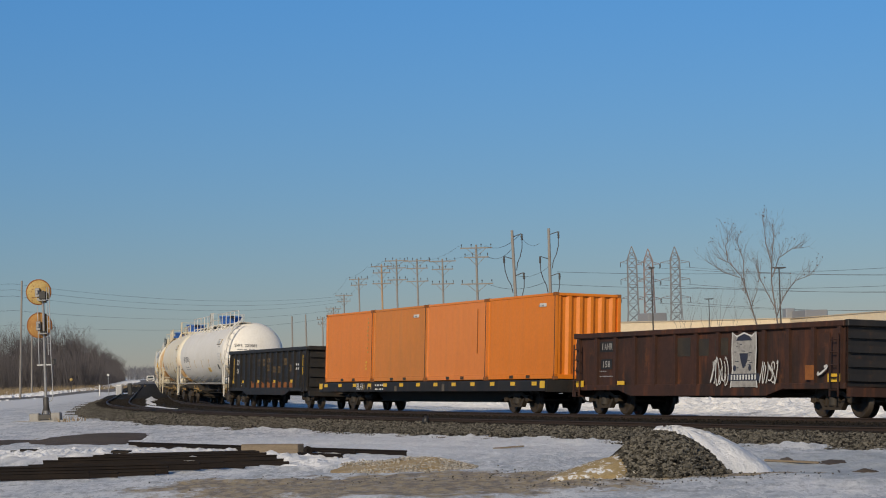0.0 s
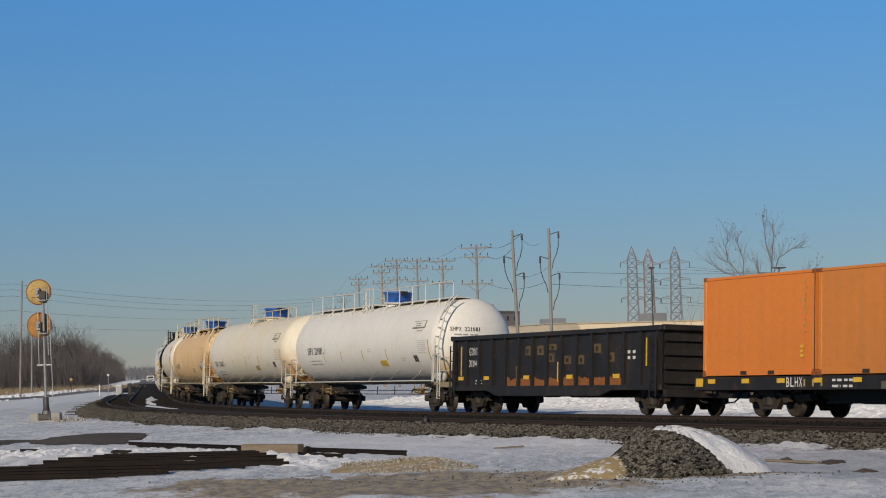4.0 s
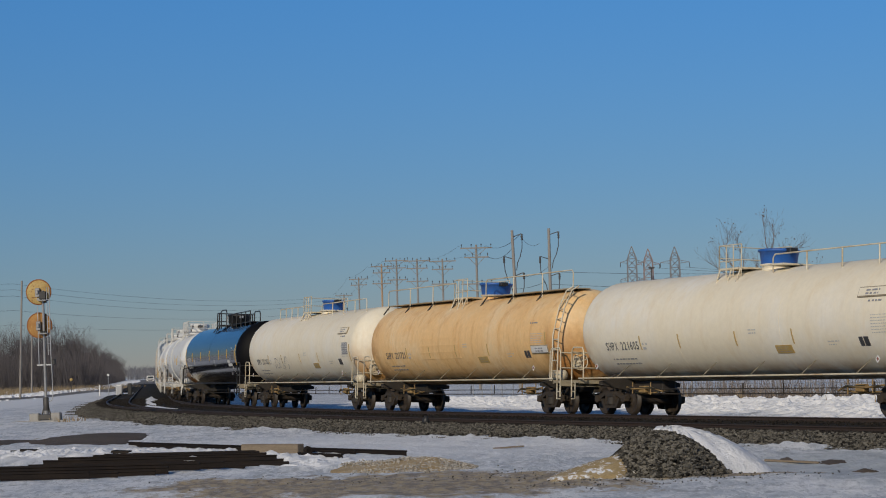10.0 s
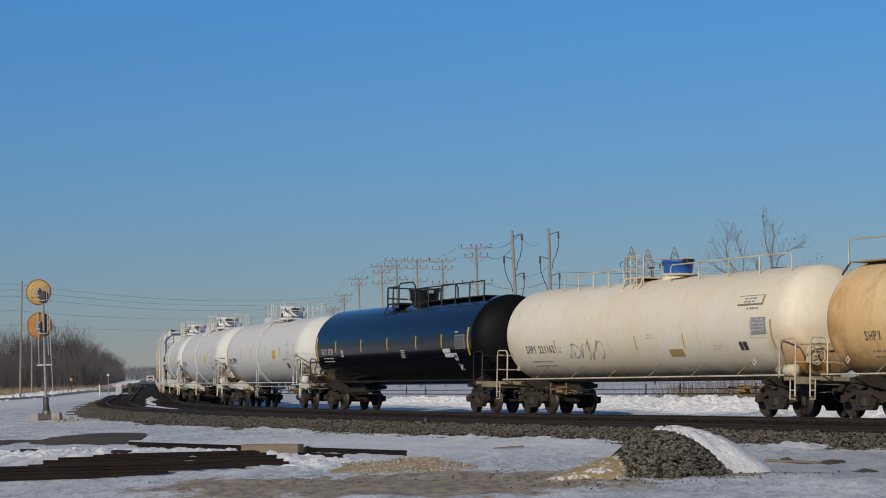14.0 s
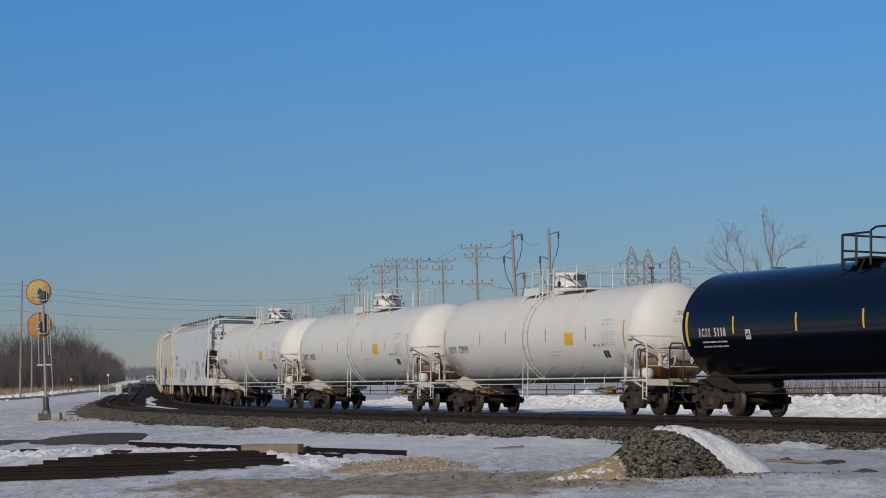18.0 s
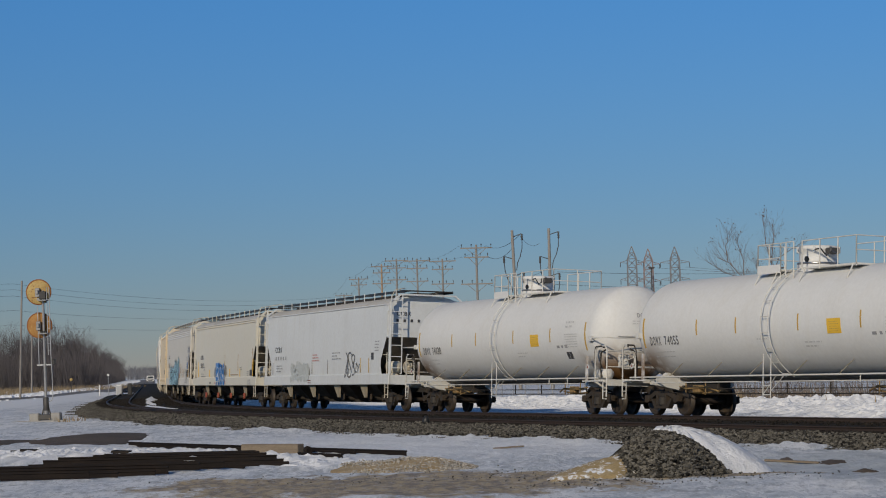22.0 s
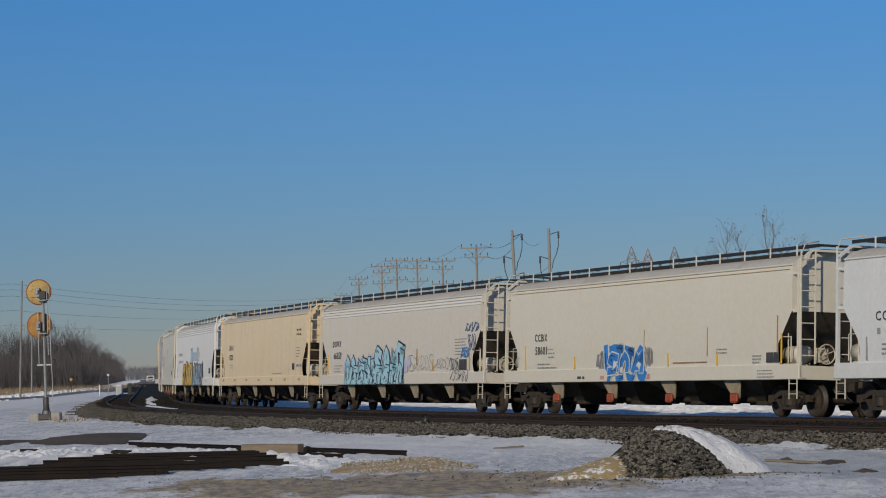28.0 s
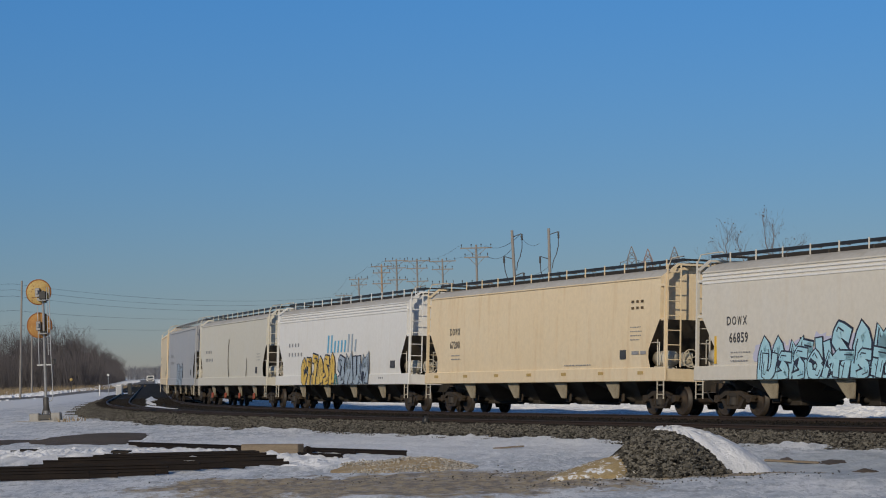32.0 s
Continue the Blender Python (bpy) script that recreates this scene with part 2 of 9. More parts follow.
RUST = (0.16, 0.06, 0.022)
GRIME = (0.10, 0.075, 0.045)
M = {
    "white": material("dirty_white_paint", (0.84, 0.81, 0.75), 0.55, second=(0.74, 0.70, 0.62), amount=0.5, scale=0.7, fine=0.04, streak=(0.6, 0.5, 0.34), streak_amount=0.16, stain=((0.58, 0.44, 0.24), 8.1, 9.0, 2.3, 1.5, 1.2), bump=0.002, bump_scale=3.0),
    "dowwhite": material("clean_white_paint", (0.70, 0.70, 0.68), 0.6, second=(0.62, 0.61, 0.575), amount=0.4, scale=0.6, fine=0.03, streak=(0.55, 0.48, 0.36), streak_amount=0.10, stain=((0.15, 0.075, 0.025), 5.7, 7.3, 2.6, 1.35, 1.15), bump=0.002, bump_scale=3.0),
    "cream": material("cream_paint", (0.82, 0.74, 0.57), 0.55, second=(0.83, 0.80, 0.72), amount=1.0, scale=0.33, fine=0.03, streak=(0.66, 0.48, 0.24), streak_amount=0.2, stain=((0.46, 0.25, 0.08), 7.8, 9.0, 3.0, 1.3, 1.45), bump=0.002, bump_scale=3.0),
    "tan": material("stained_tan_paint", (0.82, 0.53, 0.235), 0.55, second=(0.84, 0.66, 0.41), amount=0.9, scale=0.5, fine=0.05, streak=(0.56, 0.26, 0.06), streak_amount=0.45, stain=((0.34, 0.15, 0.04), 7.3, 8.5, 3.7, 1.3, 1.45), bump=0.002, bump_scale=3.0),
    # same black as the shell, robbed of gloss so no sun glint shows
    "glintless": material("glintless_black_paint", (0.004, 0.004, 0.005), 0.6, second=(0.008, 0.007, 0.006), scale=0.8, spec=0.12),
    # blue in this black base strengthens the sky's reflection by colour
    "blacktank": material("gloss_black_sky_tint", (0.0015, 0.0035, 0.009), 0.15, second=(0.002, 0.003, 0.006), scale=0.7, coat=0.15, spec=0.5, gloss_noise=0.03, bump=0.001, bump_scale=2.5),
    "orange": material("orange_container_paint", (0.76, 0.225, 0.034), 0.5, second=(0.67, 0.20, 0.034), amount=0.6, scale=0.6, fine=0.05, streak=(0.60, 0.22, 0.05), streak_amount=0.3, spots=RUST, spot_amount=0.08),
    "dullorange": material("sun_faded_orange_paint", (0.65, 0.218, 0.040), 0.55, second=(0.53, 0.195, 0.046), amount=0.9, scale=0.35, fine=0.04, streak=(0.50, 0.23, 0.07), streak_amount=0.35, spots=RUST, spot_amount=0.06),
    "pinkorange": material("pale_orange_paint", (0.77, 0.24, 0.048), 0.5, second=(0.71, 0.215, 0.045), amount=0.6, scale=0.5, fine=0.03, streak=(0.60, 0.22, 0.06), streak_amount=0.2, spots=RUST, spot_amount=0.06),
    "deeporange": material("deep_orange_container_paint", (0.76, 0.212, 0.014), 0.5, second=(0.67, 0.187, 0.016), amount=0.6, scale=0.6, fine=0.05, streak=(0.62, 0.20, 0.04), streak_amount=0.25, spots=RUST, spot_amount=0.06),
    "blacksteel": material("black_car_paint", (0.014, 0.0135, 0.0135), 0.6, second=(0.030, 0.026, 0.023), scale=0.8, amount=0.7, fine=0.1, streak=(0.08, 0.05, 0.03), streak_amount=0.35, spots=RUST, spot_amount=0.25),
    "brown": material("rusty_brown_paint", (0.050, 0.020, 0.012), 0.75, second=(0.016, 0.012, 0.011), scale=0.45, amount=1.0, fine=0.12, streak=(0.16, 0.05, 0.016), streak_amount=0.6, spots=(0.19, 0.065, 0.018), spot_amount=0.4, bump=0.003, bump_scale=12.0),
    "truck": material("grimy_truck_steel", (0.038, 0.029, 0.021), 0.8, second=(0.080, 0.052, 0.027), scale=2.5, amount=0.7, fine=0.15, bump=0.003, bump_scale=25.0),
    "wheel": material("wheel_steel", (0.040, 0.032, 0.026), 0.6, second=(0.08, 0.055, 0.035), scale=4.0, amount=0.8, fine=0.1, metal=0.2),
    "tread": material("worn_tread_steel", (0.42, 0.41, 0.40), 0.3, metal=0.9, scale=5.0),
    "under": material("dark_underframe", (0.030, 0.026, 0.022), 0.75, second=(0.06, 0.045, 0.03), scale=1.5, amount=0.8, fine=0.1),
    "dirtywhite": material("grimy_white_steel", (0.62, 0.58, 0.48), 0.6, second=(0.40, 0.32, 0.20), scale=1.6, amount=0.9, fine=0.1, spots=RUST, spot_amount=0.4),
    "creamsteel": material("grimy_cream_steel", (0.66, 0.60, 0.46), 0.6, second=(0.42, 0.31, 0.17), scale=1.6, amount=0.9, fine=0.1, spots=RUST, spot_amount=0.5),
    "blue": material("blue_cover_paint", (0.025, 0.12, 0.42), 0.45, second=(0.02, 0.08, 0.3), scale=2.0, fine=0.05),
    "yellow": material("yellow_paint", (0.78, 0.48, 0.04), 0.5, second=(0.6, 0.36, 0.04), scale=4.0),
    "stencil_dark": material("dark_stencil_paint", (0.05, 0.05, 0.055), 0.6, second=(0.11, 0.11, 0.115), scale=6.0),
    "stencil_white": material("white_stencil_paint", (0.70, 0.69, 0.66), 0.6),
    "hop_grey": material("light_grey_hopper_paint", (0.66, 0.68, 0.68), 0.5, second=(0.56, 0.57, 0.56), amount=0.5, scale=0.5, fine=0.04, streak=(0.5, 0.44, 0.34), streak_amount=0.15),
    "hop_cream": material("cream_hopper_paint", (0.67, 0.635, 0.535), 0.5, second=(0.68, 0.66, 0.59), amount=0.7, scale=0.4, fine=0.03, streak=(0.62, 0.50, 0.30), streak_amount=0.13),
    "hop_stone": material("stone_grey_hopper_paint", (0.66, 0.62, 0.54), 0.5, second=(0.66, 0.64, 0.60), amount=0.6, scale=0.4, fine=0.04, streak=(0.55, 0.43, 0.26), streak_amount=0.16),
    "hop_tan": material("tan_hopper_paint", (0.80, 0.65, 0.43), 0.5, second=(0.78, 0.67, 0.49), amount=0.6, scale=0.4, fine=0.04, streak=(0.60, 0.36, 0.12), streak_amount=0.28),
    "hop_white": material("white_hopper_paint", (0.80, 0.79, 0.76), 0.5, second=(0.74, 0.72, 0.67), amount=0.5, scale=0.4, fine=0.03, streak=(0.6, 0.5, 0.34), streak_amount=0.12),
    "hop_slate": material("slate_grey_hopper_paint", (0.40, 0.41, 0.43), 0.55, second=(0.48, 0.47, 0.46), amount=0.6, scale=0.4, fine=0.05, streak=(0.36, 0.32, 0.26), streak_amount=0.2),
    "rail": material("rusty_rail_steel", (0.040, 0.025, 0.018), 0.7, second=(0.028, 0.020, 0.016), scale=3.0, fine=0.1),
    "railhead": material("polished_rail_head", (0.09, 0.075, 0.065), 0.5, metal=0.5, second=(0.06, 0.048, 0.04), scale=1.0),
    "tie": material("creosoted_wood", (0.030, 0.025, 0.021), 0.85, second=(0.05, 0.041, 0.033), scale=3.0, fine=0.2, vary=0.25, spec=0.1, bump=0.004, bump_scale=20.0),
    "timber": material("weathered_timber", (0.21, 0.165, 0.115), 0.85, second=(0.13, 0.105, 0.08), scale=3.0, fine=0.2, bump=0.004, bump_scale=30.0, stretch=(0.3, 3, 3)),
    "stone": material("grey_ballast_stone", (0.104, 0.096, 0.080), 0.85, second=(0.06, 0.056, 0.047), scale=8.0, fine=0.15, vary=0.95, spec=0.2),
    "crownstone": material("dark_crown_ballast_stone", (0.028, 0.024, 0.021), 0.85, second=(0.018, 0.016, 0.014), scale=8.0, fine=0.15, vary=0.4, spec=0.1),
    "bed": material("dark_ballast_bed", (0.030, 0.027, 0.024), 0.9, second=(0.020, 0.018, 0.016), scale=4.0, fine=0.4, spec=0.1, bump=0.03, bump_scale=22.0),
    "pole": material("weathered_pole_wood", (0.27, 0.25, 0.225), 0.85, second=(0.19, 0.17, 0.155), scale=2.0, fine=0.15, stretch=(4, 4, 0.5)),
    "newpole": material("fresh_pole_wood", (0.42, 0.27, 0.15), 0.8, second=(0.36, 0.22, 0.12), scale=2.0, fine=0.1, stretch=(4, 4, 0.5)),
    "wire": material("dark_wire", (0.05, 0.05, 0.055), 0.5),
    "towersteel": material("dull_tower_steel", (0.20, 0.21, 0.22), 0.7, metal=0.2, second=(0.16, 0.16, 0.17), scale=0.3),
    "galv": material("galvanised_steel", (0.42, 0.43, 0.44), 0.5, metal=0.5, second=(0.34, 0.34, 0.35), scale=3.0),
    "rusttower": material("faded_red_tower_paint", (0.24, 0.19, 0.18), 0.7, second=(0.27, 0.21, 0.20), scale=0.3),
    "lamp_pole": material("dark_lamp_pole", (0.06, 0.055, 0.05), 0.5),
    "branch": material("bare_branch_bark", (0.19, 0.165, 0.15), 0.9, second=(0.12, 0.10, 0.09), scale=3.0, fine=0.2),
    # greyed twig colour carries the distance haze over the woods
    "farbranch": material("haze_greyed_twigs", (0.098, 0.090, 0.093), 0.95, second=(0.078, 0.072, 0.077), scale=0.3, vary=0.3, spec=0.1),
    "deadleaf": material("dry_leaves", (0.13, 0.085, 0.05), 0.9, vary=0.3),
    "grass": material("dry_winter_grass", (0.27, 0.205, 0.12), 0.9, second=(0.20, 0.15, 0.09), scale=0.5, vary=0.3),
    "wall_beige": material("beige_wall_panels", (0.52, 0.44, 0.33), 0.85, second=(0.47, 0.40, 0.31), scale=0.1, fine=0.04),
    "wall_cream": material("cream_wall_panels", (0.72, 0.60, 0.42), 0.85, second=(0.66, 0.55, 0.39), scale=0.1, fine=0.04),
    "roofgrey": material("grey_roof_sheet", (0.24, 0.25, 0.27), 0.7, second=(0.3, 0.31, 0.32), scale=0.2),
    "brick": material("tan_brick", (0.46, 0.35, 0.26), 0.9, second=(0.40, 0.30, 0.22), scale=0.3, fine=0.08),
    "glass": material("dark_window_glass", (0.05, 0.06, 0.07), 0.12, scale=0.5),
    "concrete": material("pale_concrete", (0.34, 0.325, 0.30), 0.85, second=(0.26, 0.25, 0.23), scale=3.0, fine=0.1, bump=0.003),
    "rustdisc": material("rusty_yellow_disc", (0.46, 0.33, 0.12), 0.7, second=(0.38, 0.22, 0.06), scale=2.2, amount=0.8, fine=0.15, streak=(0.34, 0.14, 0.03), streak_amount=0.4, spots=(0.16, 0.055, 0.02), spot_amount=0.9, spot_range=(0.55, 0.64)),
    "rustdisc_low": material("rust_orange_disc", (0.38, 0.20, 0.055), 0.75, second=(0.27, 0.10, 0.024), scale=1.6, amount=1.0, fine=0.15, streak=(0.26, 0.08, 0.018), streak_amount=0.6, spots=(0.50, 0.33, 0.12), spot_amount=0.7, spot_range=(0.55, 0.66)),
    "silver": material("aluminium_paint", (0.25, 0.25, 0.25), 0.5, metal=0.3, second=(0.45, 0.44, 0.43), scale=3.0, fine=0.05),
    "black": material("black_enamel", (0.02, 0.02, 0.02), 0.5),
    "gravel": material("pale_gravel", (0.40, 0.37, 0.32), 0.9, second=(0.26, 0.235, 0.20), scale=6.0, vary=0.4),
    "graf_blue": material("blue_spray_paint", (0.035, 0.20, 0.55), 0.55, second=(0.05, 0.28, 0.66), scale=1.5),
    "graf_light": material("light_blue_spray_paint", (0.36, 0.62, 0.72), 0.55, second=(0.5, 0.7, 0.78), scale=1.5),
    "graf_dark": material("dark_spray_paint", (0.03, 0.035, 0.06), 0.6),
    "graf_grey": material("grey_spray_paint", (0.30, 0.30, 0.31), 0.6, second=(0.36, 0.36, 0.36), scale=2.0),
    "graf_yellow": material("yellow_spray_paint", (0.72, 0.48, 0.10), 0.6, second=(0.75, 0.6, 0.25), scale=1.5),
    "graf_pink": material("pink_spray_paint", (0.60, 0.28, 0.26), 0.6),
    "graf_white": material("white_spray_paint", (0.66, 0.66, 0.64), 0.6, second=(0.5, 0.5, 0.5), scale=3.0),
    "rustpatch": material("bare_rust", (0.28, 0.10, 0.025), 0.85, second=(0.18, 0.06, 0.02), scale=2.0, amount=0.9, fine=0.15),
    "graf_ash": material("ash_grey_spray_paint", (0.36, 0.35, 0.33), 0.65, second=(0.20, 0.19, 0.18), scale=5.0, amount=0.9, fine=0.2),
    "graf_teal": material("teal_spray_paint", (0.10, 0.30, 0.30), 0.6),
    "graf_slate": material("slate_blue_spray_paint", (0.34, 0.42, 0.50), 0.6, second=(0.5, 0.55, 0.6), scale=2.0),
    "graf_fade": material("faded_grey_spray_paint", (0.47, 0.50, 0.49), 0.6, second=(0.56, 0.58, 0.57), scale=3.0),
    "graf_lilac": material("pale_lilac_spray_paint", (0.50, 0.51, 0.66), 0.6, second=(0.58, 0.57, 0.64), scale=2.0),
    "graf_navy": material("navy_spray_paint", (0.10, 0.14, 0.26), 0.6, second=(0.2, 0.24, 0.34), scale=2.0),
    "goldstrip": material("worn_gold_strip", (0.52, 0.33, 0.06), 0.55, second=(0.40, 0.26, 0.08), scale=5.0),
    "whitesteel": material("white_painted_steel", (0.66, 0.65, 0.61), 0.55, second=(0.52, 0.48, 0.40), scale=1.8, amount=0.7, fine=0.06, spots=RUST, spot_amount=0.15),
    "graf_sky": material("sky_blue_lettering", (0.13, 0.42, 0.66), 0.6, second=(0.2, 0.5, 0.7), scale=2.0),
    "rustgear": material("rust_tan_gear", (0.33, 0.215, 0.085), 0.8, second=(0.20, 0.12, 0.05), scale=3.0, amount=0.9, fine=0.15),
    "graf_pale": material("pale_grey_spray_paint", (0.56, 0.585, 0.58), 0.6, second=(0.62, 0.64, 0.64), scale=3.0),
    "faded_tan": material("faded_tan_stencil", (0.13, 0.085, 0.035), 0.7, second=(0.05, 0.038, 0.024), scale=3.0, amount=0.9),
    "greystencil": material("worn_grey_stencil", (0.26, 0.26, 0.27), 0.6, second=(0.42, 0.42, 0.42), scale=6.0),
    "faintstencil": material("faint_grey_stencil", (0.50, 0.50, 0.49), 0.6, second=(0.62, 0.61, 0.58), scale=6.0),
    "mustard": material("faded_mustard_plate", (0.46, 0.31, 0.10), 0.6, second=(0.56, 0.45, 0.24), scale=5.0),
    "stencil_grey": material("faded_black_stencil", (0.11, 0.11, 0.115), 0.6, second=(0.22, 0.22, 0.22), scale=6.0),
    "dustysteel": material("dusty_tan_steel", (0.34, 0.29, 0.20), 0.75, second=(0.18, 0.14, 0.09), scale=2.0, amount=0.9, fine=0.15),
    "red": material("red_oxide_gear", (0.26, 0.085, 0.055), 0.75, second=(0.14, 0.06, 0.045), scale=4.0),
}

# ---- snow ground ----
def snow_material():
    m = bpy.data.materials.new("trodden_snow")
    m.use_nodes = True
    nt = m.node_tree
    N, L = nt.nodes, nt.links
    b = N["Principled BSDF"]
    geo = N.new("ShaderNodeNewGeometry")

    def mapped(scale, loc=(0, 0, 0)):
        mp = N.new("ShaderNodeMapping")
        mp.inputs["Scale"].default_value, mp.inputs["Location"].default_value = scale, loc
        L.new(geo.outputs["Position"], mp.inputs[0])
        return mp.outputs[0]

    def noise_tex(vec, sc, detail=6.0, rgh=0.6):
        t = N.new("ShaderNodeTexNoise")
        t.inputs["Scale"].default_value, t.inputs["Detail"].default_value, t.inputs["Roughness"].default_value = sc, detail, rgh
        L.new(vec, t.inputs["Vector"])
        return t.outputs[0]

    def step(src, lo, hi):
        r = N.new("ShaderNodeMapRange")
        r.interpolation_type = "SMOOTHSTEP"
        r.inputs[1].default_value, r.inputs[2].default_value = lo, hi
        L.new(src, r.inputs[0])
        return r.outputs[0]

    def op(kind, a, c):
        r = N.new("ShaderNodeMath")
        r.operation = kind
        for i, val in enumerate((a, c)):
            if isinstance(val, (int, float)):
                r.inputs[i].default_value = val
            else:
                L.new(val, r.inputs[i])
        return r.outputs[0]

    def mix(fac, a, c):
        r = N.new("ShaderNodeMix")
        r.data_type = "RGBA"
        L.new(fac, r.inputs[0])
        for sock, val in ((6, a), (7, c)):
            if isinstance(val, tuple):
                r.inputs[sock].default_value = (*val, 1)
            else:
                L.new(val, r.inputs[sock])
        return r.outputs[2]

    def patch(cx, cy, rx, ry):
        """1 in the middle of an oval, falling to 0 at its edge."""
        v = N.new("ShaderNodeVectorMath")
        v.operation = "LENGTH"
        L.new(mapped((1 / rx, 1 / ry, 0), (-cx / rx, -cy / ry, 0)), v.inputs[0])
        return op("SUBTRACT", 1.0, v.outputs["Value"])

    wisps = noise_tex(mapped((0.9, 0.42, 1)), 1.0, 9.0, 0.66)
    flecks = noise_tex(mapped((1.5, 0.55, 1)), 2.6, 7.0, 0.72)
    fine = noise_tex(mapped((6, 6, 6)), 1.0, 5.0, 0.7)
    clods = noise_tex(mapped((2.2, 1.5, 1)), 1.0, 10.0, 0.74)
    snow = mix(step(wisps, 0.38, 0.60), (0.80, 0.805, 0.81), (0.52, 0.55, 0.58))
    snow = mix(op("MULTIPLY", step(clods, 0.52, 0.60), 0.7), snow, (0.32, 0.33, 0.34))
    snow = mix(op("MULTIPLY", step(flecks, 0.53, 0.575), 0.95), snow, (0.80, 0.81, 0.82))
    # crumbs and scrapes of the trodden crust
    crumbs = noise_tex(mapped((4.5, 1.1, 1), (3, 7, 0)), 2.2, 6.0, 0.7)
    snow = mix(op("MULTIPLY", step(crumbs, 0.52, 0.62), 0.55), snow, (0.36, 0.375, 0.39))
    snow = mix(op("MULTIPLY", step(crumbs, 0.47, 0.40), 0.5), snow, (0.82, 0.825, 0.83))
    # a strip of cleaner snow before the ballast
    clean = patch(-1.0, 62.0, 13.0, 15.0)
    snow = mix(op("MULTIPLY", step(op("ADD", clean, op("MULTIPLY", op("SUBTRACT", clods, 0.5), 1.6)), 0.1, 0.5), 0.6), snow, (0.80, 0.81, 0.82))
    # grey ice on the trodden side of the yard
    ice = patch(9.0, 43.0, 6.5, 9.0)
    snow = mix(op("MULTIPLY", step(op("ADD", ice, op("SUBTRACT", wisps, 0.5)), 0.05, 0.5), 0.6), snow, (0.34, 0.38, 0.41))
    # ploughed heaps are clean snow
    sep = N.new("ShaderNodeSeparateXYZ")
    L.new(geo.outputs["Position"], sep.inputs[0])
    heap = step(op("ADD", sep.outputs[2], op("MULTIPLY", op("SUBTRACT", clods, 0.5), 0.3)), -0.33, -0.18)
    snow = mix(op("MULTIPLY", heap, 0.9), snow, (0.80, 0.81, 0.82))
    # earth and ice of the yard road in the foreground, and bare strips
    yard = patch(-0.8, 40.8, 6.0, 5.0)
    for spot in ((4.6, 41.0, 2.4, 1.6), (10.5, 50.0, 1.6, 1.2), (9.4, 44.0, 1.2, 0.7), (-12.0, 77.0, 2.2, 6.5)):
        yard = op("MAXIMUM", yard, patch(*spot))
    mask = op("ADD", op("MULTIPLY", yard, 0.8), op("SUBTRACT", wisps, 0.5))
    mask = op("ADD", mask, op("MULTIPLY", op("SUBTRACT", clods, 0.5), 0.9))
    bare = step(mask, 0.12, 0.30)
    earth = mix(step(flecks, 0.42, 0.60), (0.46, 0.36, 0.215), (0.23, 0.19, 0.145))
    earth = mix(op("MULTIPLY", step(fine, 0.52, 0.62), 0.6), earth, (0.50, 0.47, 0.42))
    col = mix(bare, snow, earth)
    L.new(col, b.inputs["Base Color"])
    b.inputs["Roughness"].default_value = 0.62
    b.inputs["Specular IOR Level"].default_value = 0.25
    bp = N.new("ShaderNodeBump")
    bp.inputs["Strength"].default_value, bp.inputs["Distance"].default_value = 1.0, 0.05
    L.new(op("ADD", clods, op("MULTIPLY", fine, 0.3)), bp.inputs["Height"])
    L.new(bp.outputs[0], b.inputs["Normal"])
    return m


M["snow"] = snow_material()
M["cleansnow"] = material("clean_snow", (0.78, 0.79, 0.81), 0.6, second=(0.62, 0.64, 0.67), scale=1.6, amount=0.8, fine=0.06, spec=0.3, bump=0.05, bump_scale=5.0)


def waves(x, y, seed, sizes):
    """Smooth random relief as a sum of slanted waves."""
    rng = np.random.RandomState(seed)
    out = np.zeros_like(x)
    for wave, height in sizes:
        for _ in range(5):
            a, ph = rng.uniform(0, math.pi), rng.uniform(0, 6.28)
            k = 2 * math.pi / (wave * rng.uniform(0.7, 1.4))
            out += height * 0.45 * np.sin(k * (x * math.cos(a) + y * math.sin(a)) + ph + 1.3 * np.sin(0.37 * k * (x * math.sin(a) - y * math.cos(a)) + ph * 2))
    return out


def toe_at(s):
    """How far the foot of the ballast lies from the train's track on the camera's side."""
    return np.interp(s, [-120, -68, -50, -34, -27, -18, -13, 4, 15, 29, 40, 60], [7.4, 7.45, 8.2, 9.2, 9.5, 9.8, 9.9, 9.3, 9.2, 8.6, 7.7, 7.7])


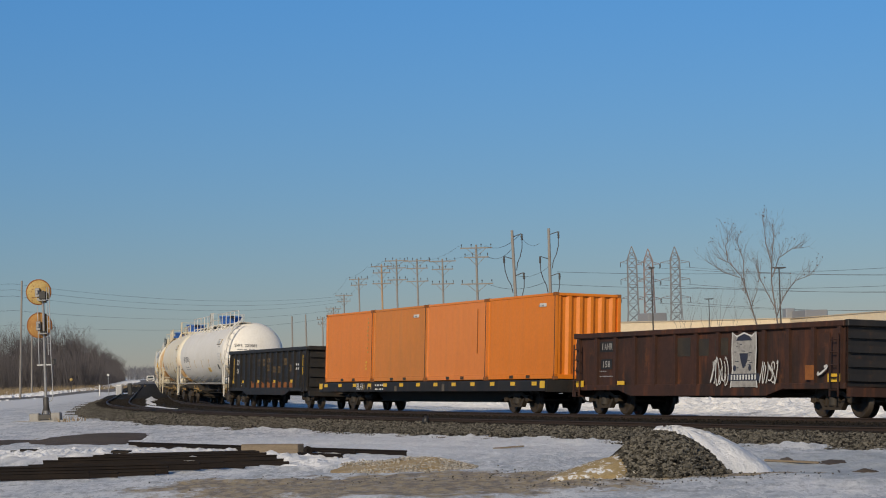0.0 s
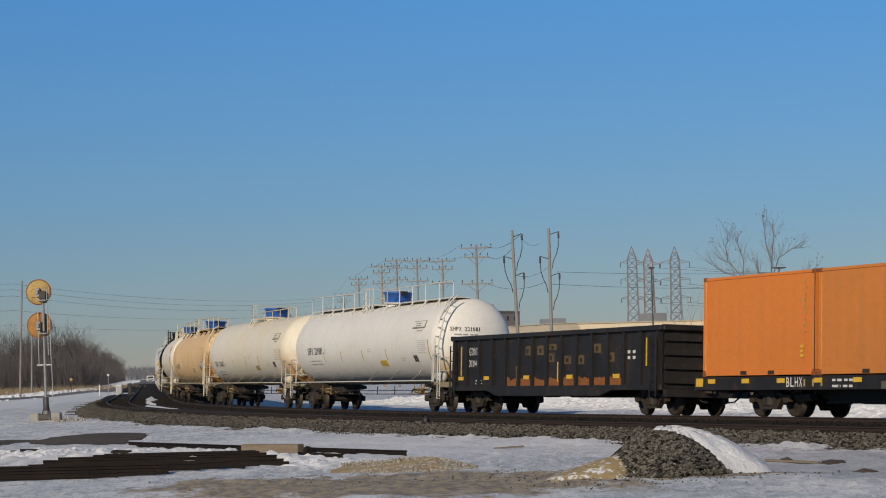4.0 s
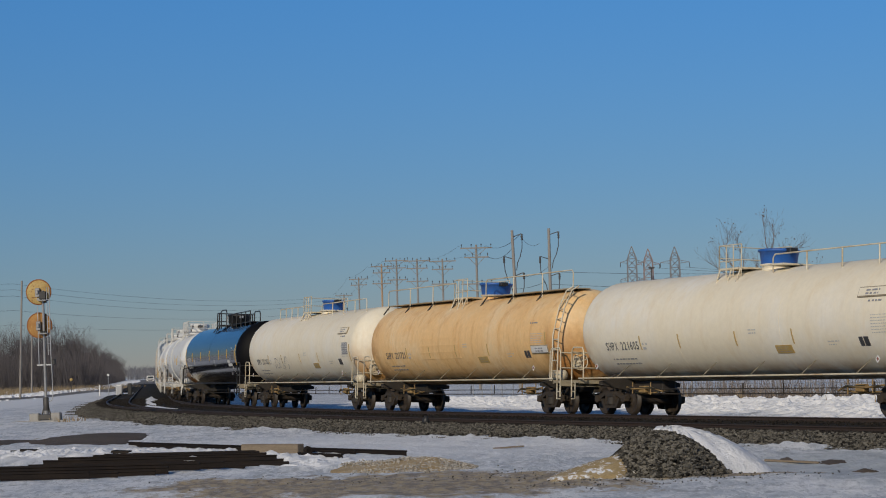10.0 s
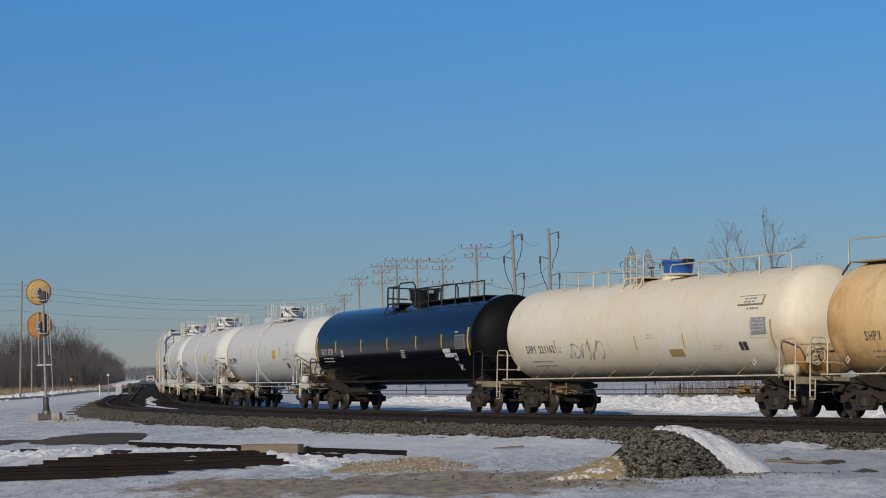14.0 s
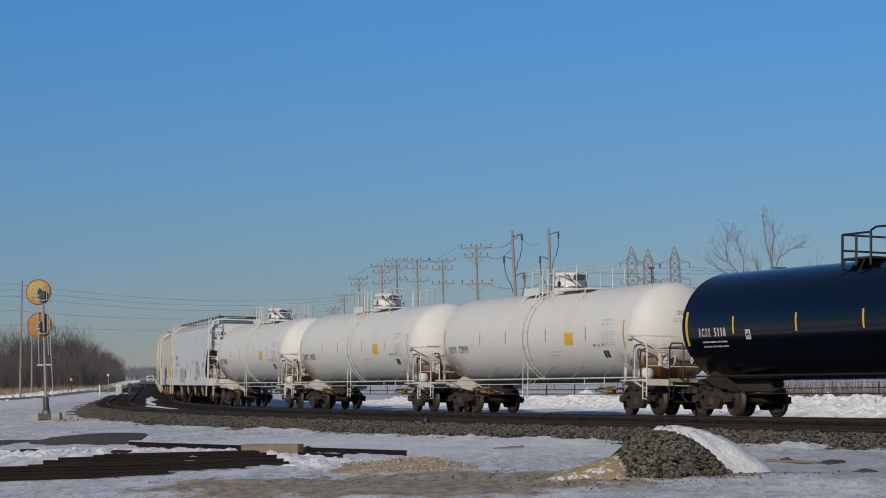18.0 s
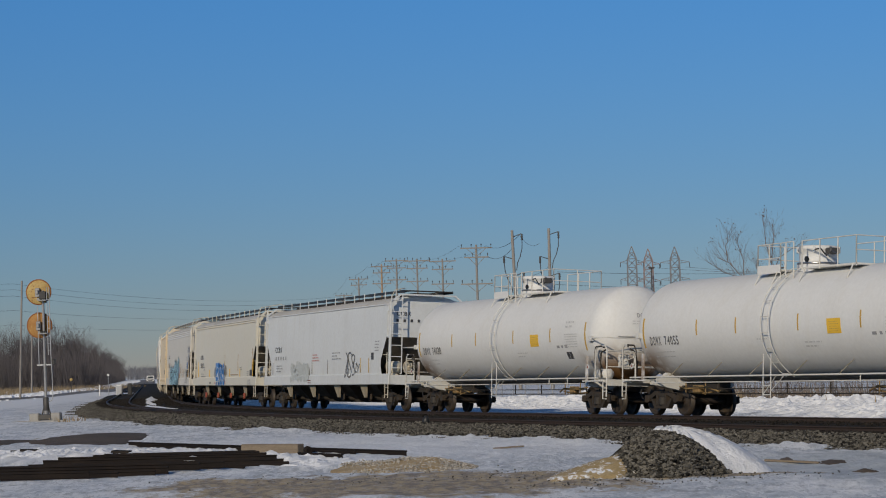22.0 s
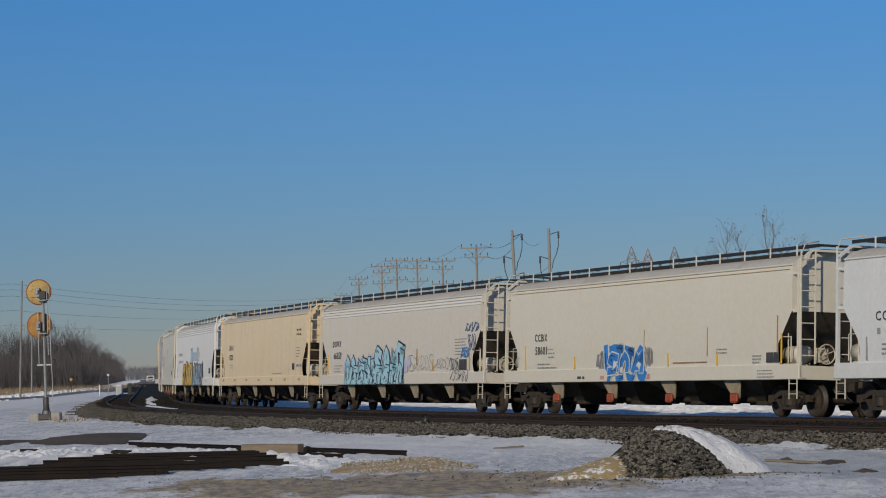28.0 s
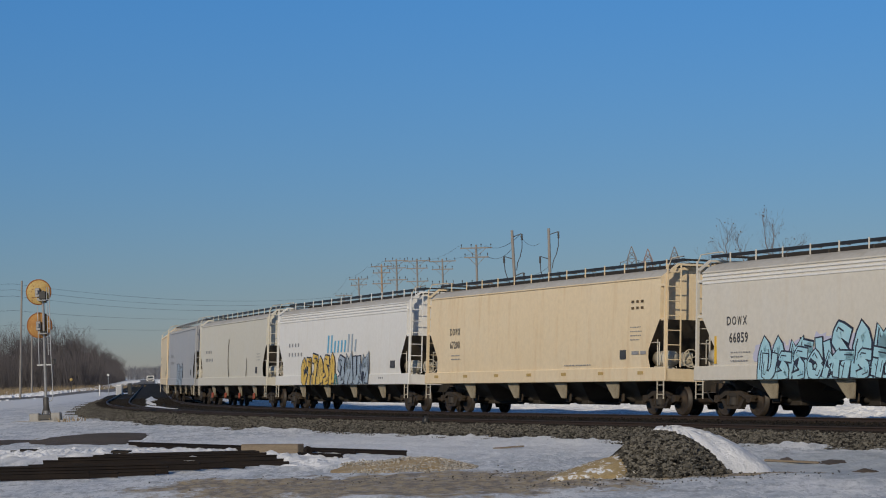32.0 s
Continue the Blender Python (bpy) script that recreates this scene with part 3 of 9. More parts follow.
def ground_z(x, y):
    d = off_line(x, y)
    z = -0.36 + waves(x, y, 3, ((9.0, 0.035), (3.0, 0.02)))
    near = np.clip((70 - y) / 30, 0, 1)
    z = z + waves(x, y, 17, ((1.3, 0.010), (0.7, 0.009))) * np.clip((95 - y) / 30, 0, 1)
    z = z - 0.03 * near
    # ploughed snow along the far side of the line
    ridge = np.exp(-((d - 13.6) / 2.2) ** 2) * np.clip((140 - y) / 25, 0, 1)
    z = z + 0.32 * ridge * np.clip(0.72 + waves(x, y, 5, ((4.0, 0.22), (1.5, 0.18), (0.7, 0.13))), 0.1, 1.3)
    # ground lowered behind the line to fit the camera's view, hiding shadowed snow
    z = z - 0.24 * np.clip((d - 3.6) / 1.2, 0, 1) * np.clip((9.8 - d) / 1.3, 0, 1) * np.clip((92 - y) / 10, 0, 1)
    # a low ridge of ploughed snow beyond the signal
    z = z + np.exp(-((x + 30 + 0.02 * y) / 4.0) ** 2) * np.clip((y - 120) / 40, 0, 1) * (0.5 + waves(x, y, 8, ((5.0, 0.2), (2.0, 0.15)))) * 0.6
    # ploughed heaps round the stacked rails
    for cx, cy, rx, ry, h in ((-6.6, 54.0, 3.2, 1.3, 0.13), (-2.3, 47.6, 1.5, 0.7, 0.13), (-9.2, 54.5, 1.8, 1.2, 0.12), (-4.4, 52.2, 2.2, 0.7, 0.10), (-9.0, 44.9, 3.0, 0.3, 0.05)):
        z = z + np.exp(-((x - cx) / rx) ** 2 - ((y - cy) / ry) ** 2) * h * (1 + np.clip(waves(x, y, 11, ((1.1, 0.3), (0.55, 0.25))), -0.7, 0.9))
    # the roadbed is lower than the ballast that covers it
    toe = toe_at(np.interp(-np.asarray(y), -LINE_Y, ALONG))
    bed = np.clip((d + toe - 0.9) / 0.8, 0, 1) * np.clip((4.2 - d) / 0.8, 0, 1)
    # a ragged edge of shovelled snow along the foot of the ballast
    edge = np.exp(-((d + toe + 0.15) / 0.5) ** 2) * np.clip(waves(x, y, 23, ((2.6, 0.04), (0.9, 0.035), (0.5, 0.035))), 0, 0.2)
    return z - 0.25 * bed + edge


def spread(lo, hi, fine0, fine1, fine, grow=1.25):
    mid = list(np.arange(fine0, fine1, fine))
    right, left, s = [fine1], [], fine
    while right[-1] < hi:
        s *= grow
        right.append(right[-1] + s)
    a, s = fine0, fine
    while a > lo:
        s *= grow
        a -= s
        left.append(a)
    return np.array(left[::-1] + mid + right)


gx = spread(-3000, 3000, -22, 24, 0.16)
gy = spread(-60, 4500, 32, 120, 0.22)
GX, GY = np.meshgrid(gx, gy)
GZ = ground_z(GX, GY)
nx, ny = len(gx), len(gy)
idx = np.arange(nx * ny).reshape(ny, nx)
faces = np.stack([idx[:-1, :-1], idx[:-1, 1:], idx[1:, 1:], idx[1:, :-1]], -1).reshape(-1, 4)
solid("ground", arrays("ground", np.stack([GX, GY, GZ], -1).reshape(-1, 3), faces, True), M["snow"], "trodden dirty snow over a flat railway yard", "ground", kind="structure")



def gz(x, y):
    """Height of the ground sheet at a place."""
    i = min(max(int(np.searchsorted(gx, x)) - 1, 0), nx - 2)
    j = min(max(int(np.searchsorted(gy, y)) - 1, 0), ny - 2)
    u, w = (x - gx[i]) / (gx[i + 1] - gx[i]), (y - gy[j]) / (gy[j + 1] - gy[j])
    return float((GZ[j, i] * (1 - u) + GZ[j, i + 1] * u) * (1 - w) + (GZ[j + 1, i] * (1 - u) + GZ[j + 1, i + 1] * u) * w)


# ---- ballast, ties and rails of the two tracks ----
def bank_at(s):
    return math.tan(radians(BANK)) * float(np.interp(s, [-95, -70], [0.0, 1.0]))


SIDES = (0.0, 4.55)   # the train's track, and the empty one nearer the camera
bs = np.concatenate([np.arange(-470, -110, 6.0), np.arange(-110, 60, 1.0)])
cross = [(-3.9, -0.62), (-2.2, -0.26), (-1.4, -0.20), (1.4, -0.20), (2.3, -0.21), (3.1, -0.20), (6.0, -0.20), (6.6, -0.25), (7.3, -0.36), (7.9, -0.62)]
rows = []
for s in bs:
    lift = bank_at(s)
    ring = []
    for k_, (side, z) in enumerate(cross):
        if k_ >= len(cross) - 2:
            side = float(toe_at(s)) - (0.7 if k_ == len(cross) - 2 else 0.0)
        x, y, a = on_line(s, side)
        local = side if side < 2.3 else side - 4.55
        ring.append((x, y, z + lift * max(-1.5, min(1.5, local))))
    rows.append(ring)
v = np.array(rows).reshape(-1, 3)
n = len(cross)
idx = np.arange(len(v)).reshape(-1, n)
faces = np.stack([idx[:-1, :-1], idx[:-1, 1:], idx[1:, 1:], idx[1:, :-1]], -1).reshape(-1, 4)
solid("ballast_bed", arrays("ballast_bed", v, faces), M["bed"], "dark stone ballast bed under two tracks", "ballast", kind="structure")


def swept(name, outline, side0, z0, mat, s0, s1, ds, parent, label=""):
    """A rail: an outline drawn along the line at a distance from it."""
    ss = np.arange(s0, s1, ds)
    p = []
    for s in ss:
        lift = bank_at(s)
        for b, c in outline:
            x, y, a = on_line(s, side0 + b)
            base = 0.0 if side0 < 2.3 else 4.55
            p.append((x, y, z0 + c + lift * (side0 + b - base)))
    k = len(outline)
    ii = np.arange(len(p)).reshape(-1, k)
    jj = np.roll(ii, -1, axis=1)
    return part(name, arrays(name, p, np.stack([ii[:-1], jj[:-1], jj[1:], ii[1:]], -1).reshape(-1, 4)), mat, parent, label)


RAIL = [(-0.07, -0.17), (0.07, -0.17), (0.07, -0.155), (0.012, -0.14), (0.012, -0.04), (0.036, -0.03), (0.036, -0.004), (-0.036, -0.004), (-0.036, -0.03), (-0.012, -0.04), (-0.012, -0.14), (-0.07, -0.155)]
HEAD = [(-0.03, -0.004), (0.03, -0.004), (0.027, 0.0), (-0.027, 0.0)]
for which, side in zip(("train", "empty"), SIDES):
    track = thing("railway_track", "curved railway track with rusty rails on dark ballast" if side else "curved railway track under the passing freight train", "railway track", "tracks of the line", kind="structure")
    for off in (-0.753, 0.753):
        r = swept("rail", RAIL, side + off, RAIL_Z, M["rail"], -470, 60, 1.0, track)
        swept("rail_head", HEAD, side + off, RAIL_Z, M["railhead"], -470, 60, 1.0, r, "polished running surface")
    tie_shape = Shape().cbox(-0.115, 0.115, -1.3, 1.3, -0.15, 0.0, 0.012).mesh("tie")
    tie_shape.materials.append(M["tie"])
    rng = random.Random(4 + int(side))
    for i in range(290):
        s = 52 - i * 0.52
        x, y, a = on_line(s, side)
        tie = part("tie", tie_shape, None, track, at=pose(x, y, RAIL_Z - 0.172 + rng.uniform(-0.008, 0.004), -math.degrees(math.atan(bank_at(s))), 0, math.degrees(a) - 90 + rng.uniform(-1.2, 1.2)))


# ---- loose stones ----
def stones(name, pts, size, mat, label, parent=None, flat=0.75, seed=1):
    """Broken stones, each a jagged lump of eight faces."""
    rng = np.random.RandomState(seed)
    pts = np.asarray(pts, float)
    k = len(pts)
    base = np.array([(1, 0, 0), (-1, 0, 0), (0, 1, 0), (0, -1, 0), (0, 0, 1), (0, 0, -1)], float)
    tri = np.array([(0, 2, 4), (2, 1, 4), (1, 3, 4), (3, 0, 4), (2, 0, 5), (1, 2, 5), (3, 1, 5), (0, 3, 5)])
    sc = size * rng.uniform(0.55, 1.35, (k, 1, 1)) * rng.uniform(0.65, 1.25, (k, 6, 1))
    ang = rng.uniform(0, 6.28, (k, 3))
    loc = base[None] * sc + rng.normal(0, 0.18 * size, (k, 6, 3))
    for ax in range(3):
        c, s_ = np.cos(ang[:, ax])[:, None], np.sin(ang[:, ax])[:, None]
        i, j = (ax + 1) % 3, (ax + 2) % 3
        a, b2 = loc[..., i].copy(), loc[..., j].copy()
        loc[..., i], loc[..., j] = a * c - b2 * s_, a * s_ + b2 * c
    loc[..., 2] *= flat
    vv = (pts[:, None] + loc).reshape(-1, 3)
    ff = (tri[None] + (np.arange(k) * 6)[:, None, None]).reshape(-1, 3)
    me = arrays(name, vv, ff)
    return part(name, me, mat, parent, label) if parent else solid(name, me, mat, label, "stones", kind="stuff")


rng = np.random.RandomState(21)
k = 130000
s_r = 42 - 150 * rng.uniform(0, 1, k) ** 1.25
toe_r = toe_at(s_r)
side_r = np.where(rng.uniform(0, 1, k) < 0.76, 5.6 + (toe_r + 0.1 - 5.6) * rng.uniform(0, 1, k), rng.uniform(-2.6, 5.8, k))
cz = np.where(side_r < 6.6, np.interp(side_r, [c[0] for c in cross], [c[1] for c in cross]), np.where(side_r < toe_r - 0.7, -0.25 - 0.11 * (side_r - 6.6) / (toe_r - 7.3), -0.36 - 0.26 * (side_r - toe_r + 0.7) / 0.7))
lift_r = np.tan(radians(BANK)) * np.interp(s_r, [-95, -70], [0, 1]) * np.clip(np.where(side_r < 2.3, side_r, side_r - 4.55), -1.5, 1.5)
sx_, sy_, _ = on_line(s_r, side_r)
top = np.maximum(cz + lift_r, np.where(side_r > toe_r - 0.5, -0.40, -9.0))
at_r = np.stack([sx_, sy_, top + rng.uniform(-0.01, 0.03, k)], -1)
crown = side_r < 6.15 + 0.12 * np.sin(s_r * 3.1)
stones("ballast_stones", at_r[~crown], 0.042, M["stone"], "loose grey crushed ballast stones on the shoulder", seed=5)
# stones on the crown are darker than those on the shoulder
stones("oily_ballast_stones", at_r[crown], 0.036, M["crownstone"], "dark ballast stones between the rails", seed=6)

# ---- the train ----
MOVERS, TRUCKS, WHEELSETS = [], [], []
WHEEL_R, AXLE_GAP = 0.457, 1.78


def car_matrix(s, half):
    """Pose of a car whose trucks stand on the line at s + half and s - half."""
    (xa, ya, _), (xb, yb, _) = on_line(s + half), on_line(s - half)
    lean = math.atan(bank_at(s))
    turn = math.atan2(ya - yb, xa - xb)
    return Matrix.Translation(((xa + xb) / 2, (ya + yb) / 2, RAIL_Z)) @ Matrix.Rotation(turn, 4, "Z") @ Matrix.Rotation(-lean, 4, "X")


def wheelset_mesh():
    s = Shape()
    for k in (-1, 1):
        s.lathe([(k * 0.655, 0.10), (k * 0.655, 0.16), (k * 0.69, 0.18), (k * 0.70, 0.38), (k * 0.655, 0.40), (k * 0.655, 0.485), (k * 0.685, 0.487), (k * 0.70, WHEEL_R + 0.002), (k * 0.79, WHEEL_R - 0.004), (k * 0.795, 0.40), (k * 0.75, 0.38), (k * 0.735, 0.20), (k * 0.80, 0.15), (k * 0.80, 0.09)], 26, "y")
        s.rod((0, k * 0.8, 0), (0, k * 1.08, 0), 0.085, 10)
        for b in range(3):
            t = 2.1 * b
            s.rod((0.05 * math.cos(t), k * 1.08, 0.05 * math.sin(t)), (0.05 * math.cos(t), k * 1.1, 0.05 * math.sin(t)), 0.018, 6)
    s.rod((0, -0.66, 0), (0, 0.66, 0), 0.085, 10)
    return s.mesh("wheelset")


def side_frame_mesh():
    s = Shape()
    top = [(-1.05, 0.50), (-1.05, 0.60), (-0.70, 0.62), (-0.45, 0.73), (0.45, 0.73), (0.70, 0.62), (1.05, 0.60), (1.05, 0.50), (0.66, 0.50), (0.40, 0.60), (-0.40, 0.60), (-0.66, 0.50)]
    s.prism(top, -0.07, 0.07)
    s.prism([(-0.66, 0.50), (-0.42, 0.20), (0.42, 0.20), (0.66, 0.50), (0.52, 0.50), (0.34, 0.31), (-0.34, 0.31), (-0.52, 0.50)], -0.08, 0.08)
    for k in (-1, 1):
        s.box(k * 0.27 - 0.05, k * 0.27 + 0.05, -0.08, 0.08, 0.28, 0.64)
        s.prism([(k * 0.89 - 0.14, 0.42), (k * 0.89 - 0.12, 0.58), (k * 0.89 + 0.12, 0.58), (k * 0.89 + 0.14, 0.42), (k * 0.89, 0.37)], -0.06, 0.09)
    return s.mesh("side_frame")


def spring_mesh():
    s = Shape()
    for x in (0.0,):
        s.lathe([(0.31, 0.15), (0.36, 0.17), (0.38, 0.14), (0.42, 0.17), (0.44, 0.14), (0.48, 0.17), (0.50, 0.14), (0.55, 0.15)], 12, "z", (x, 0, 0))
    return s.mesh("spring_nest")


def bolster_mesh():
    s = Shape()
    s.prism([(-1.08, 0.56), (-0.9, 0.50), (-0.4, 0.42), (0.4, 0.42), (0.9, 0.50), (1.08, 0.56), (1.08, 0.66), (0.5, 0.70), (-0.5, 0.70), (-1.08, 0.66)], -0.2, 0.2, "yz")
    s.lathe([(0.68, 0.22), (0.80, 0.20)], 14, "z")
    for k in (-1, 1):
        s.box(k * 0.42 - 0.03, k * 0.42 + 0.03, -0.75, 0.75, 0.34, 0.44)
    return s.mesh("truck")


MESH_WHEELS, MESH_FRAME, MESH_SPRING, MESH_BOLSTER = wheelset_mesh(), side_frame_mesh(), spring_mesh(), bolster_mesh()
for me, mat in ((MESH_WHEELS, "wheel"), (MESH_FRAME, "truck"), (MESH_SPRING, "under"), (MESH_BOLSTER, "under")):
    me.materials.append(M[mat])


def trucks(car, s0, half):
    for k in (1, -1):
        truck = part("truck", MESH_BOLSTER, None, car, "grimy two-axle truck", at=pose(k * half, 0, 0))
        TRUCKS.append((truck, s0, half, k))
        for y in (-1.0, 1.0):
            part("side_frame", MESH_FRAME, None, truck, at=pose(0, y, 0, 0, 0, 0 if y > 0 else 180))
            part("spring_nest", MESH_SPRING, None, truck, at=pose(0, y, 0))
        for x in (-AXLE_GAP / 2, AXLE_GAP / 2):
            ws = part("wheelset", MESH_WHEELS, None, truck, "steel wheels on one axle", at=pose(x, 0, WHEEL_R))
            WHEELSETS.append((ws, x))


def draught_gear(car, end, mat):
    """Couplers and air hoses on both ends; end: half the length over the couplers."""
    for k in (1, -1):
        s = Shape()
        s.box(k * (end - 1.0), k * (end - 0.28), -0.09, 0.09, 0.72, 0.92)
        s.prism([(k * (end - 0.30), -0.10), (k * (end + 0.02), -0.16), (k * (end + 0.10), -0.02), (k * (end - 0.02), 0.02), (k * (end + 0.04), 0.14), (k * (end - 0.14), 0.18), (k * (end - 0.30), 0.10)], 0.68, 0.98, "xy")
        part("coupler", s, mat, car, "rusty knuckle coupler")
        h = Shape()
        pts = [(k * (end - 0.5), -0.25 * k, 0.75), (k * (end - 0.35), -0.27 * k, 0.55), (k * (end - 0.15), -0.22 * k, 0.42), (k * (end + 0.02), -0.12 * k, 0.40)]
        h.path(pts, 0.025, 6)
        part("air_hose", h, M["black"], car)


def letters(text, height, width=0.0):
    """Points and triangles of a line of stencilled writing on an even pitch, its left foot at 0, 0."""
    pitch = width / len(text) if width else height * 0.72
    pts, fs = [], []
    for i, ch in enumerate(text):
        if ch == " ":
            continue
        cu = bpy.data.curves.new("writing", "FONT")
        cu.body, cu.size, cu.resolution_u, cu.offset = ch, height / 0.7, 2, 0.006 * height / 0.29
        ob = bpy.data.objects.new("writing", cu)
        me = bpy.data.meshes.new_from_object(ob)
        p = [(q.co.x, q.co.y) for q in me.vertices]
        x0, x1 = min(q[0] for q in p), max(q[0] for q in p)
        k = min(0.78 * pitch / (x1 - x0), 1.25)
        n = len(pts)
        pts += [(i * pitch + 0.5 * pitch + (q[0] - (x0 + x1) / 2) * k, q[1]) for q in p]
        fs += [tuple(v + n for v in q.vertices) for q in me.polygons]
        bpy.data.objects.remove(ob)
        bpy.data.meshes.remove(me)
    return pts, fs, pitch * len(text)


def writing(car, text, x, z, height, surface, mat, width=0.0, weight=0.0, far_side=False):
    """A line of writing on the camera side, its left foot at x, z. Forward (+x) is to the reader's right."""
    pts, fs, w = letters(text, height, width)
    s = Shape()
    s.add([surface(x + a, z + b, 0.012) for a, b in pts], fs)
    return tagged(part("lettering", s.mesh("lettering", False), mat, car), kind="stuff")


def plate(car, name, x0, x1, z0, z1, surface, mat, label="", out=0.008, n=3):
    """A flat or bent panel or stencil on the camera side."""
    s = Shape()
    pts = [surface(x, z0 + (z1 - z0) * i / n, out) for i in range(n + 1) for x in (x0, x1)]
    back = [surface(x, z0 + (z1 - z0) * i / n, -0.01) for i in range(n + 1) for x in (x0, x1)]
    s.add(pts, [(2 * i, 2 * i + 1, 2 * i + 3, 2 * i + 2) for i in range(n)])
    m = len(pts)
    ring = [2 * i for i in range(n + 1)] + [2 * i + 1 for i in range(n, -1, -1)]
    s.add(pts + back, [(ring[i], ring[(i + 1) % len(ring)], m + ring[(i + 1) % len(ring)], m + ring[i]) for i in range(len(ring))])
    return part(name, s.mesh(name, False), mat, car, label)


def bars(car, x, z, widths, height, gap, surface, mat, name="small_stencil"):
    """Lines of small writing that cannot be read, as bars the length of words."""
    s = Shape()
    rng = random.Random(int(1000 * abs(x) + 100 * z))
    for r, ws in enumerate(widths):
        a, zz = x, z - r * (height + gap)
        for w in ws:
            left = w
            while left > 0.02:
                k = left if left < height * 2.5 else min(left, height * rng.uniform(1.2, 4.5))
                s.add([surface(a, zz, 0.009), surface(a + k, zz, 0.009), surface(a + k, zz + height * 0.8, 0.009), surface(a, zz + height * 0.8, 0.009)], [(0, 1, 2, 3)])
                a, left = a + k + height * 0.9, left - k - height * 0.9
            a += height * 0.5
    return tagged(part(name, s.mesh(name, False), mat, car), kind="stuff")


def flat_side(y):
    return lambda x, z, out: (x, -y - out, z)


def round_side(r, zc):
    return lambda x, z, out: (x, -math.sqrt(max(r * r - (z - zc) ** 2, 1e-4)) * (r + out) / r, zc + (z - zc) * (r + out) / r)


def blob(rng, cx, cz, w, h, n=14, jag=0.16):
    """A spray-painted letter form: a wobbly closed outline."""
    pts = []
    for i in range(n):
        t = 2 * math.pi * i / n
        sx, sz = math.cos(t), math.sin(t)
        k = max(abs(sx), abs(sz))
        r = (0.55 / k + 0.45) * (1 + rng.uniform(-jag, jag))
        pts.append((cx + sx * r * w / 2, cz + sz * r * h / 2))
    return pts


FORMS = (
    ((0.1, 0.0), (0.05, 0.6), (0.3, 1.0), (0.55, 0.7), (0.6, 0.1)),
    ((0.75, 0.9), (0.3, 1.0), (0.1, 0.72), (0.6, 0.42), (0.65, 0.12), (0.1, 0.0)),
    ((0.0, 0.95), (0.8, 0.85), (0.4, 0.9), (0.42, 0.4), (0.3, 0.0)),
    ((0.1, 1.0), (0.12, 0.1), (0.5, 0.0), (0.75, 0.35), (0.7, 0.95)),
    ((0.05, 0.05), (0.3, 0.95), (0.5, 0.35), (0.75, 1.05), (0.8, 0.1)),
    ((0.7, 0.6), (0.45, 0.95), (0.1, 0.6), (0.2, 0.1), (0.6, 0.0), (0.8, 0.35)),
)


def stroke(shape, pts, w, surface, out):
    """A thick line with cut corners, laid on a surface."""
    n = len(pts)
    left, right = [], []
    for i, (a, b) in enumerate(pts):
        p, q = pts[max(i - 1, 0)], pts[min(i + 1, n - 1)]
        d = math.hypot(q[0] - p[0], q[1] - p[1]) or 1
        nx_, nz_ = -(q[1] - p[1]) / d * w / 2, (q[0] - p[0]) / d * w / 2
        ex, ez = ((a - q[0]) if i == 0 else (a - p[0]) if i == n - 1 else 0, (b - q[1]) if i == 0 else (b - p[1]) if i == n - 1 else 0)
        k = 0.35 * w / (math.hypot(ex, ez) or 1) if i in (0, n - 1) else 0
        left.append((a + nx_ + ex * k, b + nz_ + ez * k))
        right.append((a - nx_ + ex * k, b - nz_ + ez * k))
    shape.add([surface(a, b, out) for a, b in left] + [surface(a, b, out) for a, b in right], [(i, i + 1, n + i + 1, n + i) for i in range(n - 1)])


def graffiti(car, x0, x1, z0, z1, surface, fill, line, count, seed, second=None, label=""):
    """A sprayed piece of made-up interlocking forms: dark outline, fill, highlights; no words."""
    rng = random.Random(seed)
    w, h = (x1 - x0) / count, z1 - z0
    base, edge, extra = Shape(), Shape(), Shape()
    for i in range(count):
        form = FORMS[(seed + i * 5 + rng.randrange(3)) % len(FORMS)]
        hh = h * rng.uniform(0.86, 1.05)
        sl = rng.uniform(-0.12, 0.12)
        pts = []
        for a, b in form:
            for_x = x0 + (i + 0.12 + a * 0.92 + sl * b) * w + rng.uniform(-0.04, 0.04) * w
            pts.append((for_x, z0 + 0.1 * h + b * 0.78 * hh + rng.uniform(-0.03, 0.03) * h))
        fine = []
        for p, q in zip(pts, pts[1:]):
            fine += [p, ((p[0] * 2 + q[0]) / 3, (p[1] * 2 + q[1]) / 3), ((p[0] + q[0] * 2) / 3, (p[1] + q[1] * 2) / 3)]
        fine.append(pts[-1])
        th = min(0.42 * w, 0.30 * h)
        stroke(edge, fine, th * 1.38, surface, 0.010)
        stroke(base, fine, th, surface, 0.014 + 0.001 * (i % 2))
        stroke(extra, [(a - th * 0.18, b + th * 0.1) for a, b in fine[1:5]], th * 0.14, surface, 0.018)
        if rng.random() < 0.6:
            stroke(extra, [(a + th * 0.2, b) for a, b in fine[-5:-1]], th * 0.12, surface, 0.018)
    part("graffiti_outline", edge.mesh("graffiti_outline", False), M[line], car)
    part("graffiti_fill", base.mesh("graffiti_fill", False), M[fill], car, label)
    tagged(part("graffiti_highlight", extra.mesh("graffiti_highlight", False), M[second or line], car), kind="stuff")


